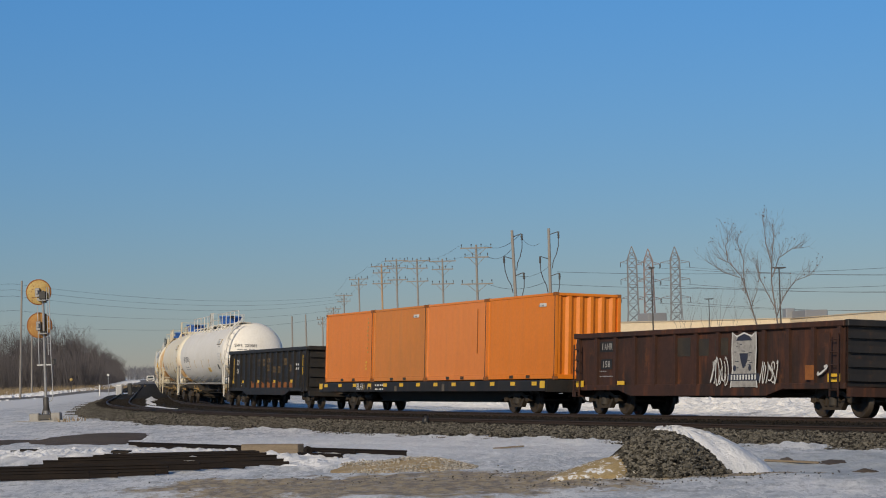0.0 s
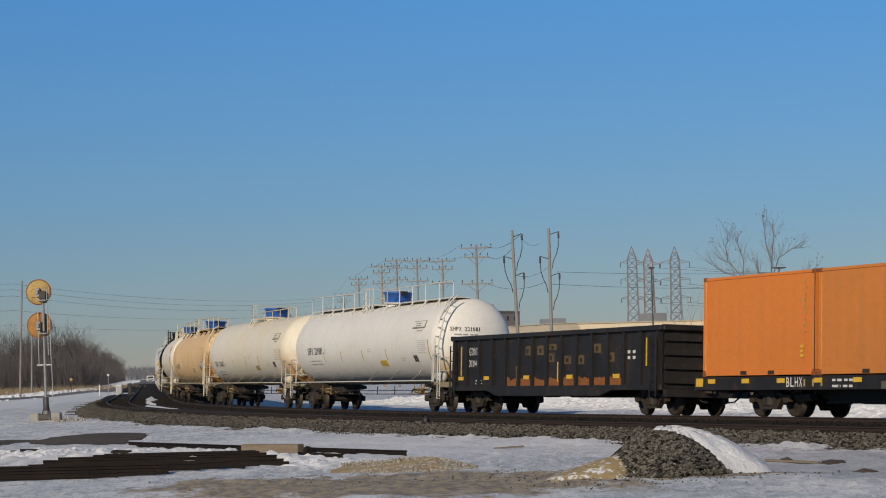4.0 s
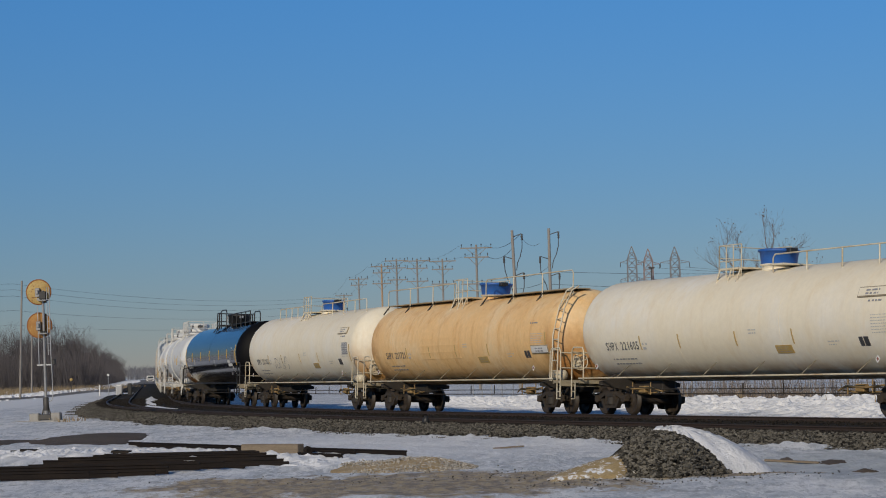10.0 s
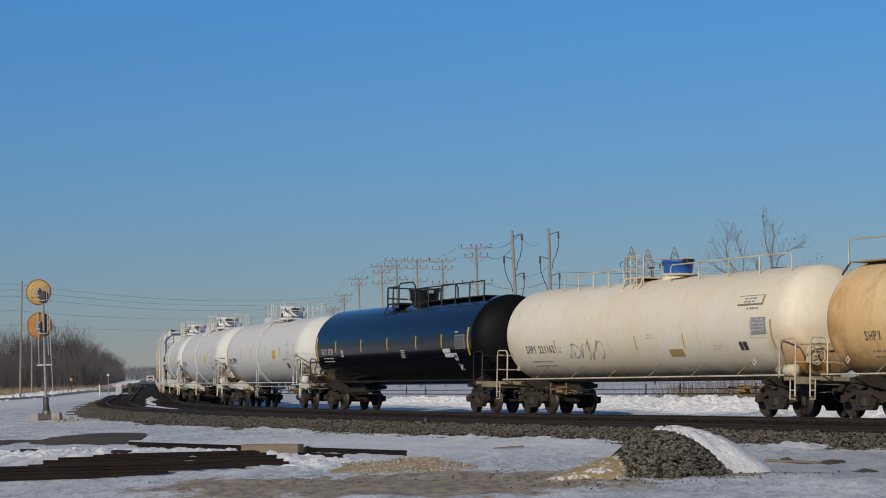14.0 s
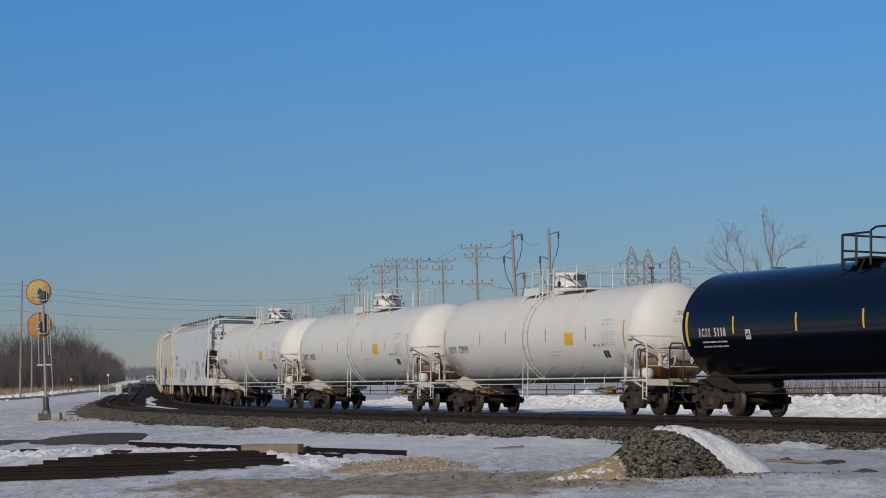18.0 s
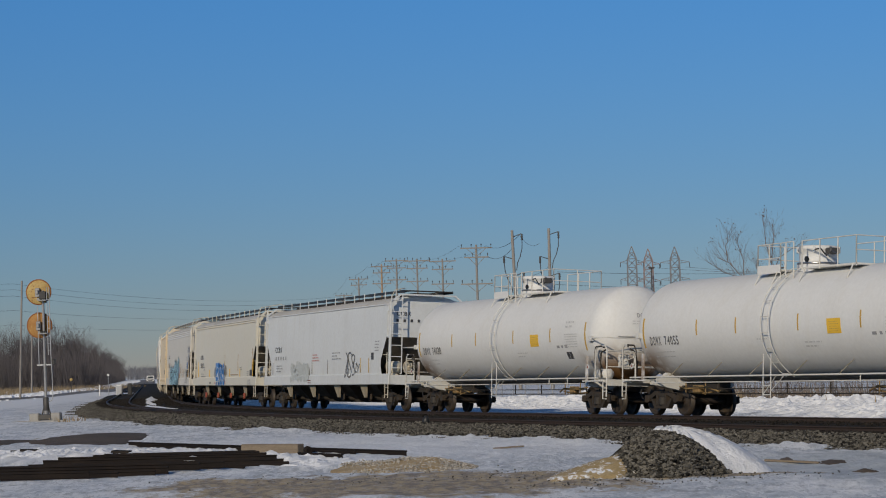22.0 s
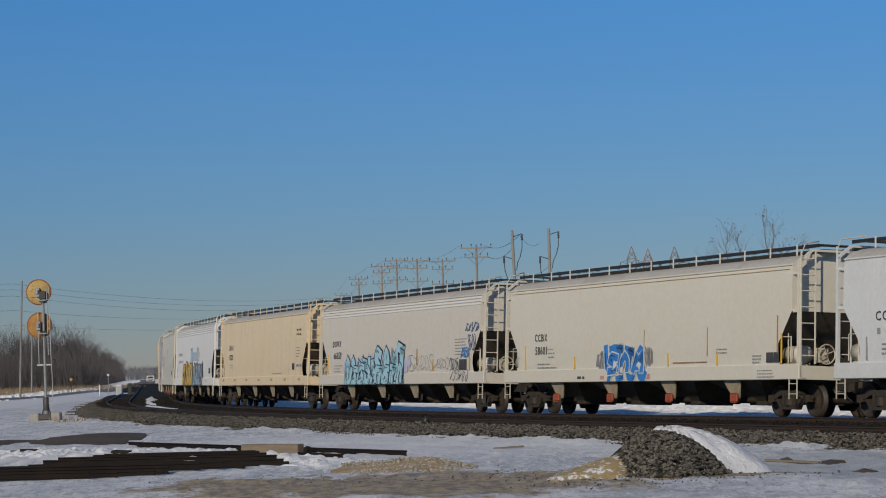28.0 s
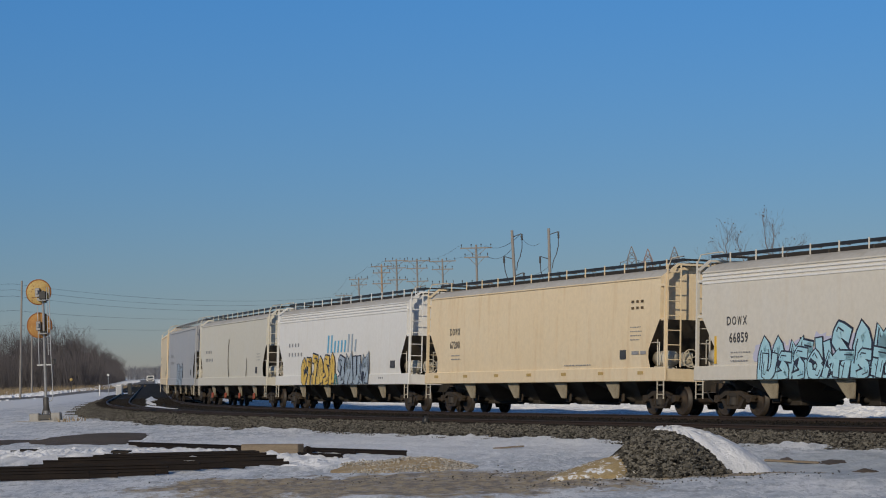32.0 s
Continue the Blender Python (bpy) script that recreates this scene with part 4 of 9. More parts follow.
def scrawl(car, x0, x1, z0, z1, surface, mat, seed, strokes=5, th=0.022):
    """Thin sprayed loops."""
    rng = random.Random(seed)
    s = Shape()
    for k in range(strokes):
        cx = x0 + (x1 - x0) * (k + 0.5) / strokes
        a, b = rng.uniform(0.35, 0.75) * (x1 - x0) / strokes, rng.uniform(0.3, 0.5) * (z1 - z0)
        cz, ph, f = (z0 + z1) / 2, rng.uniform(0, 6), rng.choice((1, 2, 1.5))
        pts = [(cx + a * math.sin(t * f + ph), cz + b * math.cos(t + ph * 0.5)) for t in (i * 0.32 for i in range(17))]
        for (xa, za), (xb, zb) in zip(pts, pts[1:]):
            d = math.hypot(xb - xa, zb - za) or 1
            px, pz = -(zb - za) / d * th, (xb - xa) / d * th
            s.add([surface(xa - px, za - pz, 0.012), surface(xb - px, zb - pz, 0.012), surface(xb + px, zb + pz, 0.012), surface(xa + px, za + pz, 0.012)], [(0, 1, 2, 3)])
    tagged(part("sprayed_scrawl", s.mesh("sprayed_scrawl", False), M[mat], car), kind="stuff")


def ladder(car, x, y, z0, z1, width, mat, rungs, along="x", name="ladder", r=0.018):
    s = Shape()
    dx, dy = (width / 2, 0) if along == "x" else (0, width / 2)
    for k in (-1, 1):
        s.box(x + k * dx - r, x + k * dx + r, y + k * dy - r, y + k * dy + r, z0, z1)
    for i in range(rungs):
        z = z0 + (z1 - z0) * (i + 0.5) / rungs
        s.rod((x - dx, y - dy, z), (x + dx, y + dy, z), r, 6)
    return part(name, s, mat, car)


def railing(car, pts, z0, z1, mat, mid=False, posts=None, r=0.016, name="railing"):
    """Posts at each point with a top rail between them."""
    s = Shape()
    for x, y in pts:
        s.rod((x, y, z0), (x, y, z1), r * 1.2, 6)
    for (xa, ya), (xb, yb) in zip(pts, pts[1:]):
        s.rod((xa, ya, z1), (xb, yb, z1), r, 6)
        if mid:
            s.rod((xa, ya, (z0 + z1) / 2), (xb, yb, (z0 + z1) / 2), r, 6)
    return part(name, s, mat, car)


def head_profile(half, r, depth, n=9):
    """Half outline of a tank with dished heads."""
    right = [(half - depth + depth * math.sin(t), r * math.cos(t)) for t in (math.pi / 2 * i / n for i in range(n))]
    right.append((half, r * 0.02))
    left = [(-a, b) for a, b in right[::-1]]
    mids = [(-half + depth + (2 * half - 2 * depth) * i / 8, r) for i in range(1, 8)]
    return left[:-1] + [(-half + depth, r)] + mids + right


def tank_common(car, L, R, zc, half, body, steel, s0, seams=5, over=0.68):
    """Shell, cradles, sills, side rails, end platforms and running gear of a tank car."""
    H = L / 2 - over
    outline = head_profile(H, R, 0.88)
    if body is M["blacktank"]:
        part("tank_shell", Shape().lathe([p for p in outline if abs(p[0]) < H - 0.80], 48, "x", (0, 0, zc)), body, car)
        # the heads' missing reflections are set by a separate glossless black
        inner = max(p[0] for p in outline if abs(p[0]) < H - 0.80)
        for k in (1, -1):
            cap = sorted((p for p in outline if k * p[0] >= inner - 1e-6), key=lambda p: p[0])
            part("tank_head", Shape().lathe(cap, 48, "x", (0, 0, zc)), M["glintless"], car, "black domed tank end with its reflections suppressed")
    else:
        part("tank_shell", Shape().lathe(outline, 48, "x", (0, 0, zc)), body, car)
    seam = Shape().lathe([(-0.012, R + 0.0005), (-0.008, R + 0.004), (0.008, R + 0.004), (0.012, R + 0.0005)], 48, "x", (0, 0, zc)).mesh("weld_seam")
    seam.materials.append(body)
    for i in range(1, seams + 1):
        part("weld_seam", seam, None, car, at=pose(-H + 0.95 + (2 * H - 1.9) * i / (seams + 1), 0, 0))
    for k in (1, -1):
        part("stub_sill", Shape().cbox(min(k * (half - 1.9), k * (L / 2 - 0.45)), max(k * (half - 1.9), k * (L / 2 - 0.45)), -0.24, 0.24, 0.72, 1.08, 0.02), M["under"], car)
        s = Shape()
        s.prism([(-1.42, 0.92), (-0.3, 0.74), (0.3, 0.74), (1.42, 0.92), (1.42, 1.04), (1.12, 1.12), (0.9, 1.30), (0.45, 1.14), (-0.45, 1.14), (-0.9, 1.30), (-1.12, 1.12), (-1.42, 1.04)], k * half - 0.12, k * half + 0.12, "yz")
        # outside the chemical cars the cradle's dark colour stands in for shade
        part("bolster_cradle", s, steel if seams == 0 else M["under"], car)
        s = Shape()
        xe = k * (L / 2 - 0.62)
        s.box(xe - 0.28, xe + 0.28, -1.55, 1.55, 1.00, 1.06)
        s.box(xe + k * 0.24, xe + k * 0.30, -1.55, 1.55, 0.90, 1.10)
        s.box(xe - k * 0.30, xe - k * 0.24, -1.55, 1.55, 0.98, 1.10)
        part("end_platform", s, steel if seams == 0 else M["dustysteel"], car)
        for y in (-1.54, 1.54):
            s = Shape()
            s.path([(xe - k * 0.55, y, 1.08), (xe - k * 0.55, y, 2.02), (xe - k * 0.45, y, 2.14), (xe + k * 0.16, y, 2.16), (xe + k * 0.27, y, 2.04), (xe + k * 0.27, y, 0.55)], 0.024, 7)
            s.path([(xe + k * 0.02, y, 1.02), (xe + k * 0.02, y, 0.48), (xe + k * 0.27, y, 0.48)], 0.022, 6)
            s.rod((xe + k * 0.02, y, 0.72), (xe + k * 0.27, y, 0.72), 0.018, 6)
            part("hand_rail", s, steel, car, "bent grab rail and steps at the car end")
        s = Shape()
        s.path([(xe + k * 0.27, -1.54, 2.0), (xe + k * 0.27, 1.54, 2.0)], 0.022, 6)
        s.path([(xe + k * 0.27, -1.54, 1.5), (xe + k * 0.27, 1.54, 1.5)], 0.018, 6)
        part("end_rail", s, steel, car)
    for y in (-1.57, 1.57):
        s = Shape()
        s.rod((-L / 2 + 0.9, y, 1.14), (L / 2 - 0.9, y, 1.14), 0.026, 7)
        part("side_rail", s, steel, car)
        yy = math.copysign(math.sqrt(R * R - (1.56 - zc) ** 2), y)
        b = Shape().rod((0, y, 1.14), (0.12, yy, 1.56), 0.011, 5).mesh("rail_bracket")
        b.materials.append(M["dustysteel"])
        for i in range(0 if body is M["blacktank"] else 6):
            part("rail_bracket", b, None, car, at=pose((-0.5 + i / 5) * (2 * half - 2.6), 0, 0))
    s = Shape()
    s.lathe([(-0.6, 0.05), (-0.58, 0.2), (0.58, 0.2), (0.6, 0.05)], 14, "x", (1.6, -0.4, 0.86))
    if seams == 5:
        part("air_reservoir", s, M["under"], car)
    s = Shape()
    s.rod((-half, -0.35, 0.66), (half, -0.35, 0.66), 0.018, 6)
    s.rod((-half + 1, -0.8, 0.80), (half - 1, -0.8, 0.80), 0.014, 6)
    for x in (-half + 2.2, -1, 1.2, half - 2.2):
        s.box(x - 0.015, x + 0.015, -0.37, -0.34, 0.64, 0.98)
    part("brake_piping", s, M["under"], car)
    if body is not M["blacktank"]:
        for k in (1, -1):
            s = Shape()
            s.path([(k * (half - 0.9), -0.95, 0.86), (k * (half - 1.5), -1.05, 0.80), (k * (half - 2.6), -1.0, 0.84), (k * (half - 3.1), -0.9, 0.72)], 0.028, 6)
            s.path([(k * (half - 1.2), -0.8, 0.70), (k * (half - 2.1), -0.85, 0.66), (k * (half - 3.0), -0.8, 0.74)], 0.024, 6)
            s.cbox(min(k * (half - 1.75), k * (half - 2.15)), max(k * (half - 1.75), k * (half - 2.15)), -1.02, -0.82, 0.68, 0.90, 0.03)
            s.rod((k * (half - 2.5), -1.0, 0.62), (k * (half - 2.5), -1.0, 1.02), 0.02, 6)
            s.rod((k * (half - 1.35), -1.0, 0.66), (k * (half - 1.35), -1.0, 1.02), 0.02, 6)
            part("brake_rigging", s, M["rustgear"], car, "rust-tan brake rods and levers behind the truck")
    trucks(car, s0, half)
    draught_gear(car, L / 2, M["truck"])
    MOVERS.append((car, s0, half))


def end_valve(car, L, k, steel):
    """Brake wheel and cylinder on the end platform."""
    s = Shape()
    x, y = k * (L / 2 - 0.5), -0.75
    for i in range(16):
        a, b = 2 * math.pi * i / 16, 2 * math.pi * (i + 1) / 16
        s.rod((x, y + 0.27 * math.cos(a), 1.72 + 0.27 * math.sin(a)), (x, y + 0.27 * math.cos(b), 1.72 + 0.27 * math.sin(b)), 0.02, 5)
    for i in range(4):
        a = math.pi * i / 2 + 0.4
        s.rod((x, y, 1.72), (x, y + 0.27 * math.cos(a), 1.72 + 0.27 * math.sin(a)), 0.014, 5)
    s.rod((x - k * 0.2, y, 1.72), (x, y, 1.72), 0.03, 6)
    s.box(x - 0.34 if k > 0 else x + 0.14, x - 0.14 if k > 0 else x + 0.34, y - 0.14, y + 0.14, 1.5, 1.9)
    part("brake_wheel", s, steel, car)
    s = Shape()
    s.lathe([(-0.42, 0.04), (-0.40, 0.17), (0.40, 0.17), (0.42, 0.04)], 14, "x", (k * (L / 2 - 1.25), -1.2, 1.28))
    part("brake_cylinder", s, steel, car, "white brake cylinder on the platform")


def head_face(L, R, zc, k=1, over=0.68):
    """The dished head at the leading end, read from the front: across from the camera side, up."""
    H = L / 2 - over

    def at(a, z, out):
        y = -1.3 + a
        r = min(math.hypot(y, z - zc) / R, 0.995)
        return (k * (H - 0.88 + 0.88 * math.sqrt(1 - r * r) + out + 0.006), y, z)
    return at


def placard(car, x, z, surface):
    s = Shape()
    d = 0.11
    s.add([surface(x - d, z, 0.03), surface(x, z - d, 0.03), surface(x + d, z, 0.03), surface(x, z + d, 0.03)], [(0, 1, 2, 3)])
    p = part("placard", s.mesh("placard", False), M["stencil_white"], car, "small diamond hazard placard")
    s = Shape()
    d = 0.055
    s.add([surface(x - d, z, 0.036), surface(x, z - d, 0.036), surface(x + d, z, 0.036), surface(x, z + d, 0.036)], [(0, 1, 2, 3)])
    part("placard_sign", s.mesh("placard_sign", False), M["red"], p)


def chemical_tank(s0, number, stain):
    """White tank car with a side ladder at its middle and a railed valve housing on top."""
    L, R, zc, half = 17.9, 1.57, 2.61, 6.95
    car = thing("tank_car", "clean white chemical tank car with rusty stains at its ends", "tank car", "cars of the train")
    body, steel = M["dowwhite"], M["whitesteel"]
    tank_common(car, L, R, zc, half, body, steel, s0, 0)
    sd, top = round_side(R, zc), zc + R
    end_valve(car, L, 1, steel)
    # valve housing and platform
    s = Shape()
    s.lathe([(top - 0.1, 0.60), (top + 0.10, 0.60), (top + 0.11, 0.54), (top + 0.50, 0.55), (top + 0.52, 0.59), (top + 0.60, 0.59), (top + 0.64, 0.53), (top + 0.66, 0.3)], 28, "z")
    hs = part("valve_housing", s, body, car, "white round valve housing with a lid")
    bolt = Shape().box(-0.03, 0.03, 0.55, 0.62, top + 0.44, top + 0.62).mesh("lid_bolt")
    bolt.materials.append(M["galv"])
    for i in range(8):
        part("lid_bolt", bolt, None, hs, at=pose(0, 0, 0, 0, 0, 45 * i))
    s = Shape()
    s.rod((0.2, -0.50, top + 0.25), (0.2, -0.545, top + 0.25), 0.08, 12)
    part("port", s, M["black"], hs)
    part("base_ring", Shape().lathe([(top + 0.105, 0.545), (top + 0.115, 0.60), (top + 0.16, 0.60), (top + 0.17, 0.545)], 28, "z"), M["tread"], hs, "bare steel clamp ring")
    s = Shape().path([(0.5, -0.45, top + 0.5), (0.85, -0.5, top + 0.52), (1.15, -0.5, top + 0.3), (1.45, -0.5, top + 0.42), (1.8, -0.6, top + 0.3)], 0.02, 6)
    s.cbox(0.56, 0.85, -0.16, 0.16, top + 0.38, top + 0.56, 0.03)
    part("vent_line", s, M["lamp_pole"], car, "dark bent vent pipe beside the valve housing")
    for x0, x1, posts in ((-1.75, -0.55, 3), (0.55, 3.2, 4)):
        part("platform", Shape().box(x0, x1, -0.9, 0.9, top - 0.07, top - 0.02), steel, car)
        for y in (-0.9, 0.9):
            if x0 < 0:
                part("toe_board", Shape().box(x0, x1, y - 0.02, y + 0.02, top - 0.12, top + 0.12), body, car)
            railing(car, [(x0 + (x1 - x0) * i / (posts - 1), y) for i in range(posts)], top - 0.10, top + 0.72, steel, x0 < 0)
        xe = x0 if x0 < 0 else x1
        railing(car, [(xe, -0.9), (xe, 0), (xe, 0.9)], top - 0.06, top + 0.72, steel, True)
        for x in (x0 + 0.15, x1 - 0.15):
            part("platform_brace", Shape().rod((x, -0.9, top - 0.06), (x, -1.1, top - 0.45), 0.02, 5), steel, car)
    railing(car, [(-0.55, -0.9), (-0.2, -0.95), (0.2, -0.95)], top - 0.3, top + 0.72, steel, False)
    # curved side ladder
    s = Shape()
    pts = []
    for i in range(13):
        t = radians(-62 + 132 * i / 12)
        pts.append((-math.cos(t) * (R + 0.12), zc + math.sin(t) * (R + 0.12)))
    for x in (-0.35, 0.05):
        s.path([(x, -1.57, 0.5), (x, -1.57, 1.75)], 0.016, 6)
        s.path([(x, a, b) for a, b in pts], 0.015, 6)
    for i in range(9):
        t = radians(-56 + 124 * i / 8)
        a, b = -math.cos(t) * (R + 0.12), zc + math.sin(t) * (R + 0.12)
        s.rod((-0.35, a, b), (0.05, a, b), 0.012, 5)
    s.rod((0.05, -1.57, 0.7), (0.75, -1.57, 1.14), 0.014, 5)
    s.rod((-0.35, -1.57, 0.6), (0.35, -1.57, 1.14), 0.014, 5)
    for z in (0.6, 0.85):
        s.rod((-0.35, -1.57, z), (0.05, -1.57, z), 0.017, 5)
    part("side_ladder", s, steel, car, "ladder that follows the curve of the tank")
    # writing and panels on the camera side
    writing(car, "DOWX", 1.0, 3.12, 0.14, head_face(L, R, zc), M["greystencil"], 0.46)
    bars(car, 0.85, 2.98, [(0.12, 0.3), (0.35,)], 0.035, 0.05, head_face(L, R, zc), M["faintstencil"])
    writing(car, "DOWX " + number, -6.9, 2.12, 0.26, sd, M["stencil_grey"], 1.75)
    bars(car, -6.8, 1.90, [(0.1, 0.2, 0.3, 0.12, 0.3), (0.2, 0.35, 0.12, 0.3)], 0.04, 0.10, sd, M["faintstencil"])
    plate(car, "warning_panel", 2.80, 3.45, 2.24, 2.64, sd, M["yellow"], "yellow warning panel")
    bars(car, 2.90, 2.545, [(0.42,), (0.45,), (0.38,), (0.44,), (0.4,)], 0.018, 0.045, sd, M["mustard"])
    for x in (-4.1, -1.9, 1.35, 4.35):
        plate(car, "reflector", x, x + 0.06, 2.36, 2.82, sd, M["goldstrip"], "yellow reflective strip")
    for x in (-7.3, 7.0):
        plate(car, "end_reflector", x, x + 0.08, 2.05, 2.95, sd, M["goldstrip"], "long yellow reflective strip", n=5)
    bars(car, 5.55, 2.96, [(0.08, 0.22, 0.1), (0.2, 0.2)], 0.07, 0.07, sd, M["faintstencil"])
    bars(car, 5.50, 2.58, [(0.35, 0.55), (0.95,), (0.4, 0.45), (0.92,), (0.6, 0.3), (0.9,)], 0.028, 0.052, sd, M["faintstencil"])
    plate(car, "inspection_plate", 5.46, 5.62, 1.80, 2.02, sd, M["stencil_dark"])
    plate(car, "inspection_plate", 5.66, 5.84, 1.80, 2.02, sd, M["stencil_dark"])
    bars(car, 4.85, 2.16, [(0.2, 0.12, 0.2)], 0.10, 0.05, sd, M["greystencil"])
    bars(car, -1.0 + 0.2, 2.16, [(0.2, 0.3)], 0.035, 0.05, sd, M["faintstencil"])
    bars(car, 1.6, 2.02, [(0.5, 0.25), (0.6,)], 0.05, 0.06, sd, M["faintstencil"])
    for x in (-7.9, 7.35):
        placard(car, x, 1.5, lambda a, b, o: (a, -1.57 - o, b))
    # waist rails, corner posts and hoses round the ends
    for k in (1, -1):
        r = Shape()
        r.path([(k * 7.55, -1.60, 2.42), (k * 8.05, -1.68, 2.42), (k * 8.62, -1.68, 2.42), (k * 8.68, -1.55, 2.42), (k * 8.68, 1.5, 2.42)], 0.020, 6)
        r.box(min(k * 7.42, k * 7.62), max(k * 7.42, k * 7.62), -1.64, -1.52, 2.34, 2.50)
        part("waist_rail", r, steel, car, "bent rail round the tank end")
        part("corner_post", Shape().cbox(min(k * 7.18, k * 7.30), max(k * 7.18, k * 7.30), -1.60, -1.54, 1.06, 1.86, 0.01), body, car, "white upright board")
        r = Shape()
        r.path([(k * 7.75, -1.50, 1.10), (k * 7.75, -1.55, 2.0), (k * 7.85, -1.56, 2.14), (k * 8.25, -1.56, 2.16), (k * 8.34, -1.5, 2.1)], 0.022, 6)
        r.path([(k * 7.95, -1.40, 1.15), (k * 7.90, -1.42, 1.6), (k * 7.98, -1.44, 1.95), (k * 8.3, -1.44, 2.04)], 0.028, 6)
        part("hose", r, M["under"], car, "dark hose loop at the car end")
        part("side_step", Shape().box(min(k * 7.0, k * 8.4), max(k * 7.0, k * 8.4), -1.62, -1.30, 1.03, 1.07), steel, car)
    for x in (-6.4, -5.0, 4.4, 5.8):
        part("rail_stanchion", Shape().rod((x, -1.57, 0.93), (x, -1.57, 1.16), 0.016, 5), steel, car)
    for x0, x1 in ((-6.6, -0.6), (0.3, 6.6)):
        part("lower_rail", Shape().rod((x0, -1.57, 0.97), (x1, -1.57, 0.97), 0.018, 6), steel, car)
    return car


def general_tank(s0, L, number, body, steel, stencil_x, walk_len, scribble=0, full_walk=False, patch=False):
    """Long tank car of the leased fleet: blue cover on a railed dome platform, top walkway to one end."""
    R, zc = (1.58, 2.62) if patch else (1.61, 2.69)
    half = L / 2 - 2.15
    names = {"white": "clean white tank car with a blue dome cover and top walkway", "cream": "cream stained tank car with a blue dome cover", "tan": "rust-stained tan tank car with a blue dome cover"}
    car = thing("tank_car", names[body], "tank car", "cars of the train")
    mat, st = M[body], M[steel]
    tank_common(car, L, R, zc, half, mat, st, s0, 7 if patch else 2, 0.46)
    end_valve(car, L, 1, st)
    sd, top = round_side(R, zc), zc + R
    # dome: neck, blue cover with a rim
    d, q = 0.35, 0.84 if scribble else 1.0
    s = Shape()
    s.lathe([(top - 0.08, 0.50), (top + 0.06, 0.50), (top + 0.07, 0.56), (top + 0.11, 0.56)], 24, "z", (d, 0, 0))
    part("dome_neck", s, mat, car)
    s = Shape()
    s.lathe([(top + 0.11, 0.52 * q), (top + 0.46, 0.57 * q), (top + 0.47, 0.62 * q), (top + 0.53, 0.62 * q), (top + 0.55, 0.56 * q), (top + 0.555, 0.2)], 24, "z", (d, 0, 0))
    part("dome_cover", s, M["blue"], car, "blue painted dome cover")
    part("cover_hinge", Shape().cbox(d - 0.86, d - 0.50, -0.12, 0.12, top + 0.42, top + 0.54, 0.02), M["black"], car)
    part("cover_latch", Shape().cbox(d + 0.50, d + 0.80, -0.14, 0.14, top + 0.42, top + 0.56, 0.02), M["black"], car)
    for x0, x1 in ((-1.6, -0.35), (1.05, 1.9)):
        part("platform", Shape().box(x0, x1, -0.85, 0.85, top + 0.0, top + 0.05), st, car)
    for y in (-0.85, 0.85):
        railing(car, [(-1.6, y), (-1.2, y), (-0.8, y), (-0.35, y)], top - 0.22, top + 0.72, st, True)
    railing(car, [(-1.6, -0.85), (-1.6, 0.85)], top, top + 0.72, st, True)
    s = Shape()
    for x in (-1.55, -0.9, -0.4):
        s.rod((x, -0.85, top), (x + 0.1, -1.15, zc + 0.95), 0.025, 5)
    part("platform_brace", s, st, car)
    # top walkways with long hand rails
    end = L / 2 - (1.05 if full_walk else 1.75)
    spans = [(1.3, end)] + ([(-end, -1.5)] if full_walk else [(-6.0, -1.75)] if scribble else [])
    for x0, x1 in spans:
        if full_walk:
            part("walkway", Shape().box(x0, x1, -0.75, -0.15, top - 0.02, top + 0.015), M["dustysteel"] if patch else st, car, "narrow top walkway")
        n = 4 if not full_walk else 3 if patch else 5
        hz = 0.60 if full_walk else 0.32
        pts = [(x0 + (x1 - x0) * i / n, -0.80) for i in range(n + 1)]
        s = Shape()
        s.path([(pts[0][0], -0.8, top - 0.2), (pts[0][0], -0.8, top + hz - 0.1), (pts[0][0] + 0.1, -0.8, top + hz)] + [(x, -0.8, top + hz) for x, _y in pts[1:-1]] + [(pts[-1][0] - 0.1, -0.8, top + hz), (pts[-1][0], -0.8, top + hz - 0.1), (pts[-1][0], -0.8, top - 0.2)], 0.022, 6)
        part("hand_rail", s, st, car, "long bent top hand rail")
        for x, _y in pts[1:-1]:
            part("rail_post", Shape().rod((x, -0.8, top - 0.22), (x, -0.8, top + hz), 0.024, 6), st, car)
        if full_walk:
            for x, _y in pts:
                part("walk_bracket", Shape().rod((x, -0.75, top - 0.02), (x, -1.0, top - 0.36), 0.03, 5), M["under"] if patch else st, car)
    # end ladder: upright beside the head, leaning in to the walkway
    if full_walk:
        s = Shape()
        for x in (end + 0.02, end + 0.46):
            s.path([(x, -1.55, 1.08), (x, -1.52, 2.6), (x, -1.32, 3.5), (x, -1.05, 4.1), (x, -0.80, top + 0.04)], 0.026, 6)
        for y, z in ((-1.55, 1.4), (-1.54, 1.75), (-1.53, 2.1), (-1.52, 2.45), (-1.48, 2.8), (-1.41, 3.13), (-1.33, 3.46), (-1.18, 3.78), (-1.05, 4.1)):
            s.rod((end + 0.02, y, z), (end + 0.46, y, z), 0.018, 5)
        part("end_ladder", s, st, car, "upright end ladder leaning in to the walkway")
    # writing, panels
    hx = L / 2
    z0 = 2.34 if body == "white" else 2.02
    writing(car, "SHPX " + number, stencil_x, z0, 0.29 if body == "white" else 0.24, sd, M["stencil_dark" if body == "white" else "stencil_grey"], 2.15)
